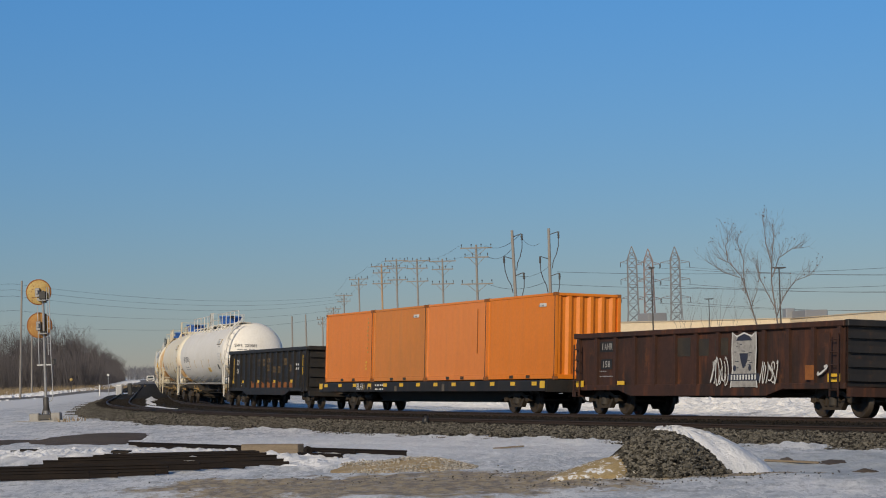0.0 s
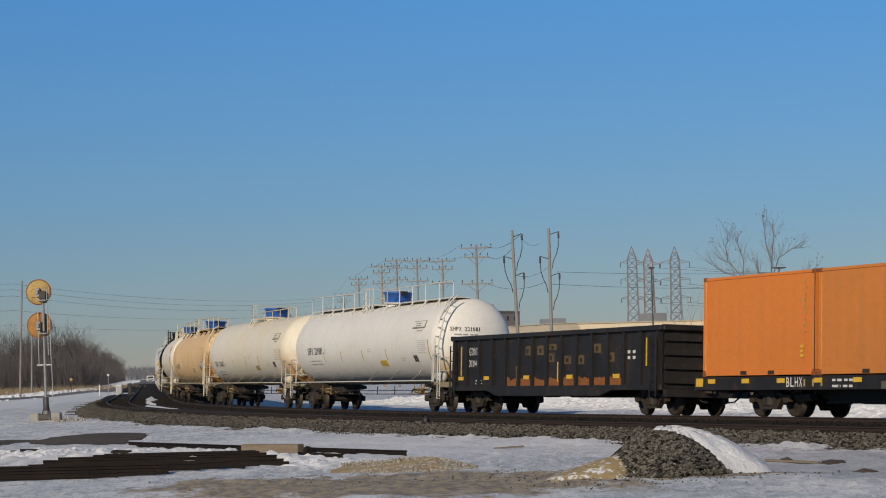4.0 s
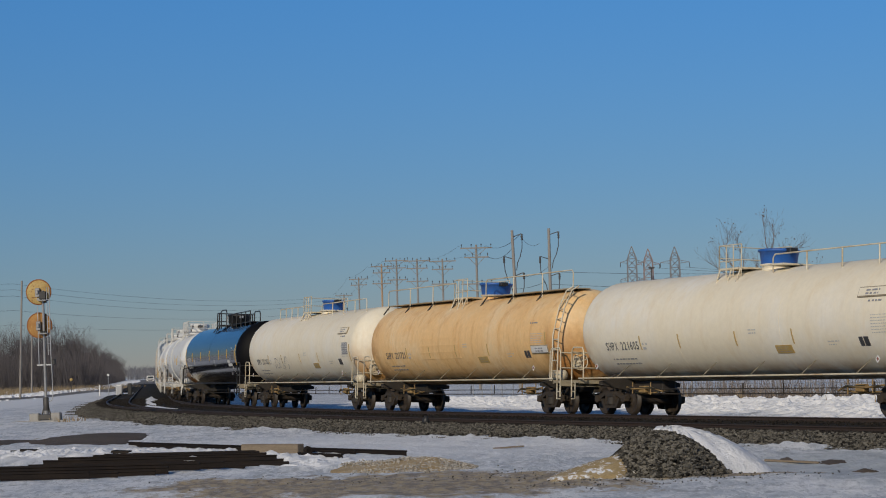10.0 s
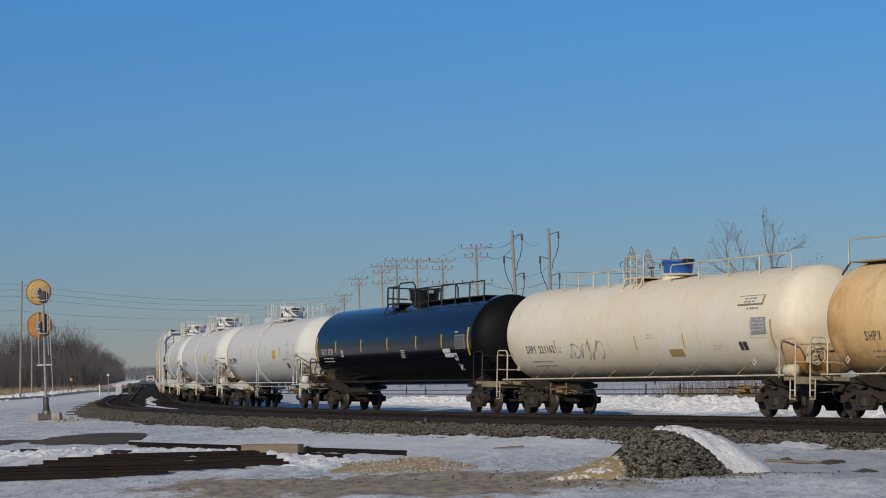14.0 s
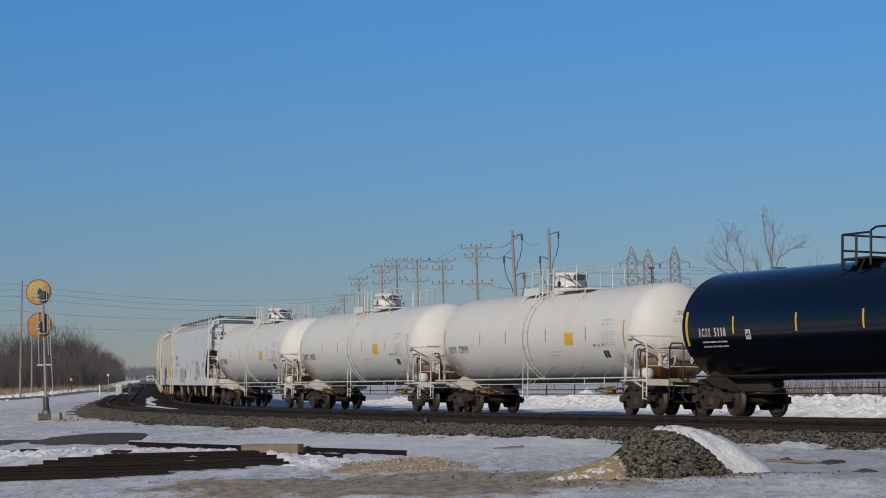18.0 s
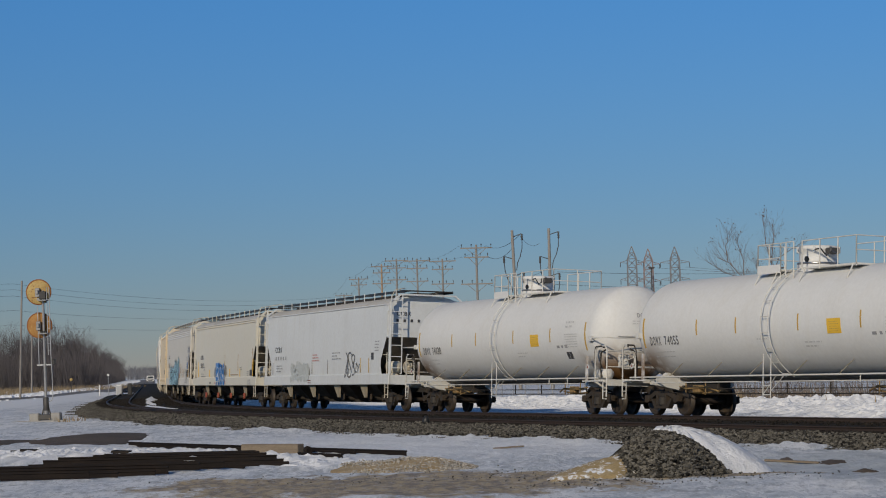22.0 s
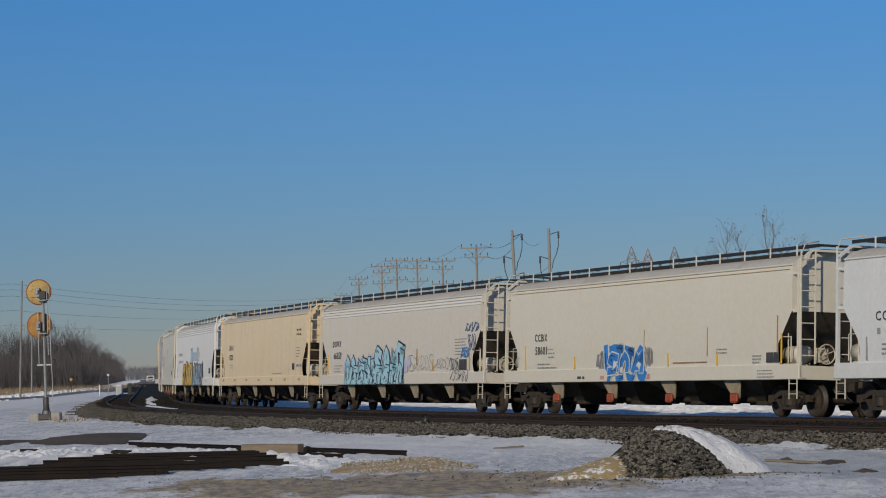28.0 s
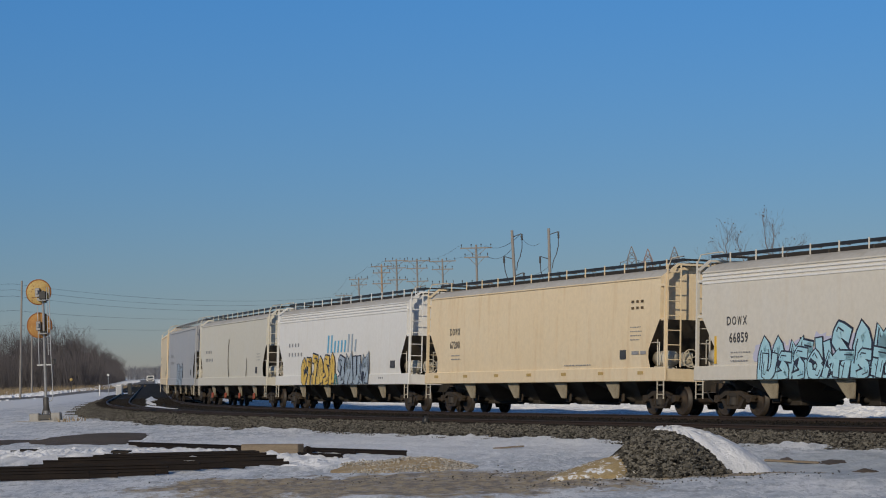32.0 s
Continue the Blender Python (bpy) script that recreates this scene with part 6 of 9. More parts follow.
def flat_car(s0):
    car = thing("flat_car", "long black flat car with yellow reflectors, loaded with orange containers", "flat car", "cars of the train")
    mat, h, half = M["blacksteel"], 11.95, 8.6
    part("deck", Shape().cbox(-h, h, -1.40, 1.40, 0.98, 1.12, 0.02), mat, car)
    for k in (-1, 1):
        s = Shape()
        s.box(-h, h, min(k * 1.40, k * 1.48), max(k * 1.40, k * 1.48), 0.74, 1.10)
        part("side_sill", s, mat, car)
        s = Shape()
        s.prism([(-half + 1.5, 0.74), (-half + 2.5, 0.40), (half - 2.5, 0.40), (half - 1.5, 0.74)], min(k * 0.55, k * 0.62), max(k * 0.55, k * 0.62))
        s.box(-half + 2.4, half - 2.4, min(k * 0.45, k * 0.75), max(k * 0.45, k * 0.75), 0.38, 0.42)
        part("fish_belly_girder", s, M["under"], car)
        s = Shape()
        s.box(min(k * (h - 0.02), k * (h + 0.12)), max(k * (h - 0.02), k * (h + 0.12)), -1.45, 1.45, 0.72, 1.14)
        part("end_sill", s, mat, car)
    sd = flat_side(1.48)
    for i in range(13):
        x = -h + 0.9 + (2 * h - 1.8) * i / 12
        plate(car, "reflector", x - 0.2, x + 0.2, 0.93, 1.06, sd, M["yellow"], "yellow reflector", n=1)
    for x in (-h + 0.02, h - 0.42):
        plate(car, "end_reflector", x, x + 0.4, 0.84, 1.08, sd, M["yellow"], "yellow end reflector", n=1)
    writing(car, "BLHX", -h + 4.85, 0.82, 0.26, sd, M["stencil_white"], 0.85)
    bars(car, -h + 5.73, 0.83, [(0.08, 0.08, 0.08)], 0.24, 0.05, sd, M["mustard"])
    bars(car, -h + 7.1, 0.96, [(0.45, 0.45), (0.4, 0.45)], 0.08, 0.08, sd, M["stencil_white"])
    plate(car, "rust_patch", 2.5, 2.75, 0.75, 1.02, sd, M["hopunder"], "worn dusty patch", n=1)
    plate(car, "rust_patch", -2.6, -2.35, 0.75, 0.95, sd, M["hopunder"], "worn dusty patch", n=1)
    trucks(car, s0, half)
    draught_gear(car, h + 0.75, M["truck"])
    MOVERS.append((car, s0, half))
    s = Shape()
    s.rod((-half + 1.2, -0.9, 0.55), (-half + 2.0, -0.9, 0.55), 0.12, 8)
    s.rod((-half, -0.3, 0.55), (half, -0.3, 0.55), 0.03, 6)
    part("brake_gear", s, M["under"], car)
    return car


def container(s0, half, offset, marks, seed):
    """One orange box on the flat car: frame, corrugated walls, castings, doors."""
    c = thing("shipping_container", "orange corrugated steel shipping container on a flat car", "container", "orange containers on the flat car")
    L, W, H = 2.955, 1.22, 2.93
    mat = M[("orange", "dullorange", "pinkorange", "deeporange")[seed]]
    z0 = 0.04
    for x in (-1, 1):
        for y in (-1, 1):
            part("corner_post", Shape().cbox(min(x * L, x * (L - 0.15)), max(x * L, x * (L - 0.15)), min(y * W, y * (W - 0.12)), max(y * W, y * (W - 0.12)), z0, H, 0.01), mat, c)
    s = Shape()
    for y in (-1, 1):
        s.cbox(-L, L, min(y * W, y * (W - 0.07)), max(y * W, y * (W - 0.07)), H - 0.09, H - 0.005, 0.01)
        s.cbox(-L, L, min(y * W, y * (W - 0.07)), max(y * W, y * (W - 0.07)), z0, z0 + 0.16, 0.01)
    for x in (-1, 1):
        s.cbox(min(x * L, x * (L - 0.08)), max(x * L, x * (L - 0.08)), -W, W, H - 0.10, H - 0.004, 0.01)
        s.cbox(min(x * L, x * (L - 0.08)), max(x * L, x * (L - 0.08)), -W, W, z0, z0 + 0.15, 0.01)
    part("base_and_top_frame", s, mat, c)
    # long walls with shallow folds
    for y in (-1, 1):
        p, f = [], []
        n = 40
        for i in range(n + 1):
            x = -L + 0.13 + (2 * L - 0.26) * i / n
            d = 0.017 if (i // 2) % 2 else 0.022
            for z in (z0 + 0.14, H - 0.08):
                p.append((x, y * (W - d), z))
        f = [(2 * i, 2 * i + 2, 2 * i + 3, 2 * i + 1) for i in range(n)]
        part("side_panel", Shape().add(p, f), mat, c)
    for x in (-1, 1):
        p, n = [], 22
        for i in range(n + 1):
            yy = -W + 0.11 + (2 * W - 0.22) * i / n
            d = 0.02 if (i // 1) % 4 in (0, 1) else 0.085
            for z in (z0 + 0.14, H - 0.09):
                p.append((x * (L - d), yy, z))
        part("end_panel", Shape().add(p, [(2 * i, 2 * i + 2, 2 * i + 3, 2 * i + 1) for i in range(n)]), mat, c, "deeply folded end wall")
    part("roof_panel", Shape().box(-L + 0.05, L - 0.05, -W + 0.05, W - 0.05, H - 0.05, H - 0.02), mat, c)
    part("floor_panel", Shape().box(-L + 0.05, L - 0.05, -W + 0.05, W - 0.05, z0 + 0.05, z0 + 0.10), M["under"], c)
    cast = Shape().cbox(-0.09, 0.09, -0.08, 0.08, -0.06, 0.06, 0.012).mesh("corner_casting")
    cast.materials.append(M["rustpatch"])
    for x in (-1, 1):
        for y in (-1, 1):
            for z in (z0 + 0.03, H - 0.05):
                part("corner_casting", cast, None, c, at=pose(x * (L - 0.085), y * (W - 0.07), z))
    for x in (-0.7, 0.75):
        part("fork_pocket", Shape().box(x - 0.16, x + 0.16, -W - 0.008, -W + 0.01, z0 + 0.02, z0 + 0.13), M["under"], c)
    sd = flat_side(W + 0.002)
    # a dark strip stands in for the shaded gap to the next container
    for x in (L - 0.035,):
        plate(c, "post_edge", x, x + 0.03, z0 + 0.1, H - 0.1, sd, M["under"], "dark strip standing in for the shaded gap between containers", n=1)
    if marks & 1:
        plate(c, "mark_plate", 1.68, 2.22, 2.48, 2.60, sd, M["stencil_white"], "small white mark panel", n=1)
        bars(c, 1.62, 2.49, [(0.14, 0.2)], 0.07, 0.05, lambda x, z, o: sd(x, z, 0.014), M["graf_grey"])
    if seed == 2:
        plate(c, "scrape", 2.16, 2.19, 1.0, 2.6, sd, M["rustpatch"], "long vertical rust scrape", n=1)
    if marks & 4:
        bars(c, 2.25, 0.78, [(0.16,), (0.12,), (0.16,)], 0.10, 0.03, sd, M["yellow"])
        rng = random.Random(seed)
        for i in range(9):
            x, z = 2.42 + rng.uniform(-0.05, 0.05), 1.2 + 0.17 * i
            plate(c, "chipped_stroke", x, x + rng.uniform(0.02, 0.06), z, z + rng.uniform(0.04, 0.11), sd, M["mustard"], n=1)
    MOVERS.append((c, s0, half, Matrix.Translation((offset, 0, 1.12))))
    return c


M["gatered"] = material("faded_red_gate_paint", (0.34, 0.075, 0.035), 0.7, second=(0.22, 0.06, 0.035), scale=5.0, amount=0.8, fine=0.1)
M["rustfilm"] = material("rust_stain", (0.34, 0.20, 0.09), 0.7, second=(0.42, 0.29, 0.15), scale=2.0, amount=0.9, fine=0.2)
M["roofsheet"] = material("dull_roof_sheet", (0.52, 0.50, 0.455), 0.7, second=(0.42, 0.395, 0.35), scale=0.6, amount=0.8, fine=0.06, streak=(0.30, 0.25, 0.18), streak_amount=0.3)
# dark steel tone; on the slope sheets it stands for shade
M["hopunder"] = material("dark_hopper_steel", (0.13, 0.108, 0.082), 0.75, second=(0.075, 0.060, 0.045), scale=1.4, amount=0.8, fine=0.1)

# cars from the leading one to the last, with their middle along the line at 16 s
# -- rusty gondola
# its end walls, chords and ribs are black, darker than the brown sides
g1 = gondola(154.0, 15.6, 6.55, "brown", "rusty brown gondola car with a sprayed grey face and yellow reflectors", 13, 2.44, 0.80, 8.55, 5, "blacksteel")
# -- flat car with containers
FLAT_S = 132.2
flat_car(FLAT_S)
for i, mk in enumerate((4, 1 | 2, 2, 1)):
    container(FLAT_S, 8.6, -9.03 + 6.06 * i, mk, i)
# -- black gondola
g3 = gondola(110.2, 16.1, 6.6, "blacksteel", "black gondola car with orange rust along its sill and white stencils", 15, 2.59, 0.80, 8.45, 5)
# -- leased tank cars
general_tank(91.52, 20.1, "221081", "white", "whitesteel", -7.0, True, full_walk=True)
general_tank(71.32, 20.1, "221605", "cream", "creamsteel", -7.4, True)
general_tank(51.42, 19.6, "221721", "tan", "creamsteel", -7.0, True, full_walk=True, patch=True)
general_tank(31.62, 20.0, "221162", "cream", "creamsteel", -7.4, True, scribble=7)
black_tank(10.65)
for i, num in enumerate(("73999", "74055", "74030")):
    chemical_tank(-9.4 - 18.2 * i, num, i)
# -- covered hoppers
HOPPERS = []
for i, (paint, label) in enumerate((
        ("hop_grey", "light grey covered hopper with grey sprayed tags"),
        ("hop_cream", "cream covered hopper with a blue sprayed piece"),
        ("hop_stone", "stone-grey covered hopper with light blue sprayed letters"),
        ("hop_tan", "tan covered hopper with dark stencils"),
        ("hop_white", "clean white covered hopper with a sprayed yellow and grey piece"),
        ("hop_cream", "cream-grey covered hopper with faint stencils"),
        ("hop_slate", "slate-grey covered hopper with a dark roof walk"),
        ("hop_tan", "tan covered hopper at the end of the visible train"))):
    HOPPERS.append(covered_hopper(-65.6 - 20.55 * i, paint, label))

# ---- writing, stencils and sprayed pieces on the cars ----
hs, sill = flat_side(1.583), flat_side(1.603)
DK, WH, GR = M["stencil_dark"], M["stencil_white"], M["greystencil"]
h12, h13, h14, h15, h16, h17, h18, h19 = HOPPERS


def sides(x, z, out):
    """On the hopper's side sheet or, lower down, on its sill."""
    z = max(z, 1.03)
    return hs(x, z, out + 0.004) if z > 1.42 else sill(x, z, out + 0.004)


# light grey hopper
writing(h12, "CCBX", -7.6, 2.52, 0.24, hs, DK, 1.2)
bars(h12, -7.5, 2.16, [(0.14, 0.14, 0.14, 0.14, 0.14)], 0.2, 0.05, hs, GR)
bars(h12, -7.3, 1.88, [(0.2, 0.3, 0.3), (0.35, 0.25, 0.3), (0.3, 0.4)], 0.05, 0.07, hs, GR)
graffiti(h12, -4.9, -1.8, 1.2, 2.05, sides, "graf_fade", "graf_pale", 6, 5, "graf_pale", "washed-out grey sprayed tag")
bars(h12, -1.4, 2.30, [(0.3, 0.4), (0.5, 0.35), (0.4, 0.3, 0.25)], 0.055, 0.07, hs, M["graf_pink"])
bars(h12, 1.6, 2.34, [(0.4, 0.3, 0.35), (0.3, 0.4), (0.5, 0.35, 0.3)], 0.055, 0.07, hs, GR)
scrawl(h12, 3.5, 4.9, 1.22, 2.45, sides, "stencil_grey", 3, 3, 0.03)
scrawl(h12, 4.9, 5.5, 1.5, 1.95, hs, "stencil_grey", 13, 3, 0.018)
plate(h12, "inspection_plate", 7.1, 7.4, 2.02, 2.30, hs, DK)
bars(h12, 7.55, 2.72, [(0.3, 0.25), (0.5,), (0.25, 0.3), (0.55,)], 0.05, 0.07, hs, GR)
bars(h12, -2.0, 1.2, [(0.5,), (0.5,)], 0.04, 0.06, sill, M["red"])
for x in (-8.0, -3.9, -1.5, 0.9, 5.6, 6.75):
    plate(h12, "reflector", x, x + 0.05, 1.5, 2.1, hs, M["mustard"] if x > 5 else GR, "narrow worn strip")
# cream hopper
writing(h13, "CCBX", -7.05, 2.40, 0.24, hs, DK, 0.98)
writing(h13, "58601", -7.0, 1.96, 0.26, hs, DK, 0.98)
bars(h13, -6.0, 2.1, [(0.4,), (0.45,), (0.4,)], 0.05, 0.08, hs, GR)
bars(h13, -6.8, 1.62, [(0.5, 0.4), (0.55, 0.35, 0.5)], 0.04, 0.08, hs, GR)
graffiti(h13, -1.9, 0.9, 1.02, 1.75, sides, "graf_blue", "graf_white", 4, 24, "graf_dark")
graffiti(h13, -1.95, 0.8, 1.35, 2.22, lambda x, z, o: sides(x, z, o + 0.012), "graf_blue", "graf_white", 4, 21, "graf_dark", "bright blue sprayed letters")
graffiti(h13, -1.75, 0.7, 1.25, 2.0, lambda x, z, o: sides(x, z, o + 0.026), "graf_blue", "graf_white", 3, 29, "graf_dark")
scrawl(h13, -2.5, -2.0, 1.4, 2.0, hs, "graf_grey", 4, 5, 0.03)
scrawl(h13, 0.75, 1.2, 1.5, 2.1, hs, "graf_grey", 5, 5, 0.03)
bars(h13, -2.2, 1.1, [(0.25,)], 0.14, 0.05, sill, M["graf_pink"])
bars(h13, 0.75, 1.08, [(0.3,)], 0.2, 0.05, sill, M["graf_pink"])
for x, z0, z1 in ((-7.78, 1.46, 2.28), (-4.1, 1.46, 1.84), (2.1, 1.46, 1.86), (5.0, 1.46, 1.86), (8.5, 1.46, 2.3)):
    plate(h13, "reflector", x, x + 0.06, z0, z1, hs, M["yellow"], "worn yellow reflective strip")
plate(h13, "rust_streak", 4.46, 4.50, 1.74, 2.57, hs, M["rustfilm"])
plate(h13, "rust_streak", 8.3, 8.36, 1.7, 2.8, hs, M["rustfilm"])
plate(h13, "rust_streak", 0.62, 0.65, 2.0, 2.6, hs, M["rustfilm"])
plate(h13, "seam_rust", -8.9, 8.9, 4.06, 4.075, hs, M["hop_tan"], "thin yellowed seam", n=1)
plate(h13, "scraped_line", 2.45, 4.45, 1.55, 1.575, hs, M["rustfilm"], n=1)
plate(h13, "inspection_plate", 7.75, 8.1, 1.5, 1.78, hs, DK)
plate(h13, "inspection_plate", 8.14, 8.4, 1.5, 1.78, hs, DK)
bars(h13, 7.0, 1.68, [(0.5,), (0.5,), (0.4,)], 0.04, 0.05, hs, GR)
bars(h13, 5.0, 1.9, [(0.6,), (0.6,)], 0.04, 0.06, hs, GR)
bars(h13, 7.3, 1.26, [(0.8,), (0.9,), (0.9,)], 0.04, 0.05, sill, GR)
bars(h13, -3.8, 1.12, [(0.5,)], 0.1, 0.05, sill, DK)
# stone-grey hopper with light blue letters
writing(h14, "DOWX", -7.65, 2.60, 0.25, hs, DK, 1.15)
writing(h14, "66859", -7.5, 2.10, 0.28, hs, DK, 1.05)
bars(h14, -7.4, 1.8, [(0.6, 0.4), (0.7,), (0.9,)], 0.04, 0.08, hs, GR)
rng = random.Random(61)
s = Shape()
for i in range(26):
    x = -5.9 + 0.305 * i
    q = blob(rng, x, rng.uniform(1.62, 1.95), rng.uniform(0.4, 0.6), rng.uniform(0.5, 0.75) * (0.7 if i < 3 or i > 22 else 1.0), 16, 0.3)
    s.add([sides(a, max(b, 1.45), 0.0015 + 0.0002 * i) for a, b in q], [tuple(range(16))])
part("sprayed_cloud", s.mesh("sprayed_cloud", False), M["graf_lilac"], h14, "pale lilac sprayed cloud behind the letters")
graffiti(h14, -5.7, 1.3, 0.92, 1.6, sides, "graf_light", "graf_dark", 11, 13, "graf_dark")
graffiti(h14, -5.9, -2.2, 0.98, 2.2, lambda x, z, o: sides(x, z, o + 0.012), "graf_light", "graf_dark", 5, 11, "graf_dark", "light blue sprayed letters")
graffiti(h14, -2.2, 1.45, 0.98, 2.62, lambda x, z, o: sides(x, z, o + 0.012), "graf_light", "graf_dark", 4, 17, "graf_dark", "tall light blue sprayed letters")
graffiti(h14, -5.7, 1.2, 1.02, 1.85, lambda x, z, o: sides(x, z, o + 0.026), "graf_light", "graf_dark", 9, 19, "graf_dark")
scrawl(h14, 1.8, 4.4, 1.5, 2.15, hs, "greystencil", 6, 6, 0.010)
scrawl(h14, 4.5, 6.0, 1.55, 2.0, hs, "greystencil", 26, 5, 0.010)
scrawl(h14, 6.1, 7.0, 1.48, 2.0, hs, "stencil_grey", 27, 5, 0.016)
scrawl(h14, 6.2, 8.0, 1.1, 1.55, sides, "stencil_grey", 28, 6, 0.014)
for x in (1.55, 4.3):
    plate(h14, "reflector", x, x + 0.06, 1.5, 1.95, hs, M["goldstrip"], "worn yellow reflective strip")
plate(h14, "end_reflector", 8.0, 8.08, 1.5, 2.4, hs, M["goldstrip"], "long worn yellow strip")
bars(h14, 6.6, 2.62, [(1.1,), (1.0,), (1.1,), (0.9,), (1.1,), (1.0,)], 0.04, 0.07, hs, GR)
scrawl(h14, 7.6, 8.9, 2.85, 3.25, hs, "graf_navy", 7, 7, 0.022)
scrawl(h14, 7.9, 8.6, 2.2, 2.8, hs, "graf_navy", 17, 5, 0.02)
scrawl(h14, 7.2, 8.0, 1.95, 2.35, hs, "graf_blue", 8, 5, 0.03)
plate(h14, "inspection_plate", 7.05, 7.4, 1.52, 1.9, hs, DK)
plate(h14, "inspection_plate", 7.45, 7.75, 1.52, 1.9, hs, DK)
plate(h14, "rust_streak", 2.55, 2.66, 1.75, 2.35, hs, M["rustfilm"], n=8)
plate(h14, "reflector", -8.3, -8.2, 1.5, 2.3, hs, M["yellow"], "worn yellow reflective strip")
# tan hopper
writing(h15, "DOWX", -7.15, 2.78, 0.25, hs, DK, 0.98)
writing(h15, "67200", -7.12, 2.30, 0.26, hs, DK, 0.92)
bars(h15, -7.0, 2.02, [(0.8,), (0.85,)], 0.04, 0.09, hs, GR)
for z in (3.45, 3.25):
    bars(h15, 7.2, z, [(0.18, 0.16, 0.18)], 0.1, 0.05, hs, M["faded_tan"])
bars(h15, 7.15, 2.68, [(0.7,), (0.75,), (0.7,), (0.6,)], 0.04, 0.09, hs, GR)
plate(h15, "inspection_plate", 6.45, 6.85, 1.72, 2.0, hs, DK)
bars(h15, 7.25, 1.85, [(0.95,)], 0.13, 0.05, hs, GR)
bars(h15, 2.5, 1.55, [(0.8, 1.1)], 0.04, 0.06, hs, GR)
for i in range(7):
    plate(h15, "sill_reflector", -8.5 + 2.7 * i, -8.15 + 2.7 * i, 1.23, 1.33, sill, M["mustard"], "dull orange sill reflector", n=1)
# white hopper: trade lettering as plain slanted bars, two sprayed pieces
for i in range(9):
    x, m = -1.4 + i * 0.48, "graf_sky" if i < 6 else "graf_slate"
    s = Shape()
    h = 0.74 if i in (0, 1, 6, 7) else 0.5
    s.add([hs(x, 2.38, 0.01), hs(x + 0.2, 2.38, 0.01), hs(x + 0.30, 2.38 + h, 0.01), hs(x + 0.10, 2.38 + h, 0.01)], [(0, 1, 2, 3)])
    part("trade_bar", s.mesh("trade_bar", False), M[m], h16, "plain bar in place of trade lettering")
bars(h16, -7.35, 2.72, [(0.2, 0.2, 0.2, 0.2), ], 0.2, 0.05, hs, GR)
bars(h16, -7.35, 2.30, [(0.2, 0.2, 0.2, 0.2, 0.2)], 0.2, 0.05, hs, GR)
graffiti(h16, -5.0, -0.2, 0.95, 1.6, sides, "graf_yellow", "graf_dark", 7, 36, "graf_dark")
graffiti(h16, -5.2, -0.1, 1.0, 2.35, lambda x, z, o: sides(x, z, o + 0.012), "graf_yellow", "graf_dark", 6, 33, "graf_dark", "yellow sprayed letters")
graffiti(h16, -0.2, 0.4, 1.0, 1.5, sides, "graf_teal", "graf_dark", 1, 34, "graf_dark")
graffiti(h16, 0.4, 4.2, 0.95, 1.6, sides, "graf_slate", "graf_dark", 6, 37, "graf_dark")
graffiti(h16, 0.3, 4.4, 1.0, 2.3, lambda x, z, o: sides(x, z, o + 0.012), "graf_slate", "graf_dark", 4, 35, "graf_dark", "pale slate sprayed letters")
plate(h16, "inspection_plate", 7.15, 7.7, 1.66, 1.95, hs, DK)
bars(h16, 5.8, 1.25, [(0.3, 0.15)], 0.08, 0.06, sill, GR)
# rear hoppers
for car, txt in ((h17, GR), (h18, GR), (h19, DK)):
    bars(car, -7.2, 2.7, [(0.2, 0.2, 0.2, 0.2), (0.2, 0.2, 0.2, 0.2, 0.2)], 0.2, 0.22, hs, txt)
    bars(car, 6.9, 2.5, [(0.8,), (0.9,), (0.8,)], 0.04, 0.1, hs, txt)
    plate(car, "inspection_plate", 6.6, 7.0, 1.6, 1.9, hs, DK)
graffiti(h18, -2.5, 1.5, 1.0, 2.2, sides, "graf_slate", "graf_dark", 4, 51, "graf_dark", "grey-blue sprayed letters")
s = Shape()
stroke(s, [(-0.5, 3.3), (-0.62, 2.9), (-0.66, 2.4), (-0.58, 1.9), (-0.42, 1.5)], 0.14, hs, 0.01)
stroke(s, [(4.2, 1.5), (4.35, 1.9), (4.3, 2.3)], 0.10, hs, 0.01)
part("scrape", s.mesh("scrape", False), M["hopunder"], h17, "long dark scrape down the side")
# rusty gondola
gs = flat_side(1.452)
rib_face = flat_side(1.545)
plate(g1, "lettering_ground", -6.14, -5.22, 1.97, 2.30, gs, M["blacksteel"], "black ground behind the letters", n=1)
plate(g1, "lettering_ground", -6.08, -5.32, 1.42, 1.74, gs, M["blacksteel"], "black ground behind the number", n=1)
writing(g1, "IAHR", -6.06, 2.04, 0.20, gs, M["graf_ash"], 0.78)
writing(g1, "158", -5.98, 1.48, 0.20, gs, M["graf_ash"], 0.54)
bars(g1, -6.15, 1.34, [(0.5,), (0.9,)], 0.04, 0.12, gs, GR)
for x, z, w, h, m, lab in ((-7.6, 0.86, 0.5, 0.2, "yellow", "yellow reflector"), (-4.8, 0.92, 0.45, 0.12, "yellow", "yellow reflector"), (7.05, 0.94, 0.58, 0.22, "yellow", "yellow reflector"), (5.95, 1.0, 0.42, 0.4, "rustpatch", "orange-brown paint patch"), (-1.22, 1.75, 0.8, 0.55, "under", "dark repaint patch"), (-0.15, 1.75, 0.8, 0.5, "under", "dark repaint patch"), (1.0, 1.75, 0.75, 0.5, "under", "dark repaint patch"), (4.75, 1.7, 0.7, 0.5, "brown", "brown repaint patch")):
    plate(g1, "paint_patch", x, x + w, z, z + h, gs if w > 0.6 else rib_face, M[m], lab, n=1)
rng = random.Random(8)
gsf = lambda x, z, o: (x, -1.56 - o, z)
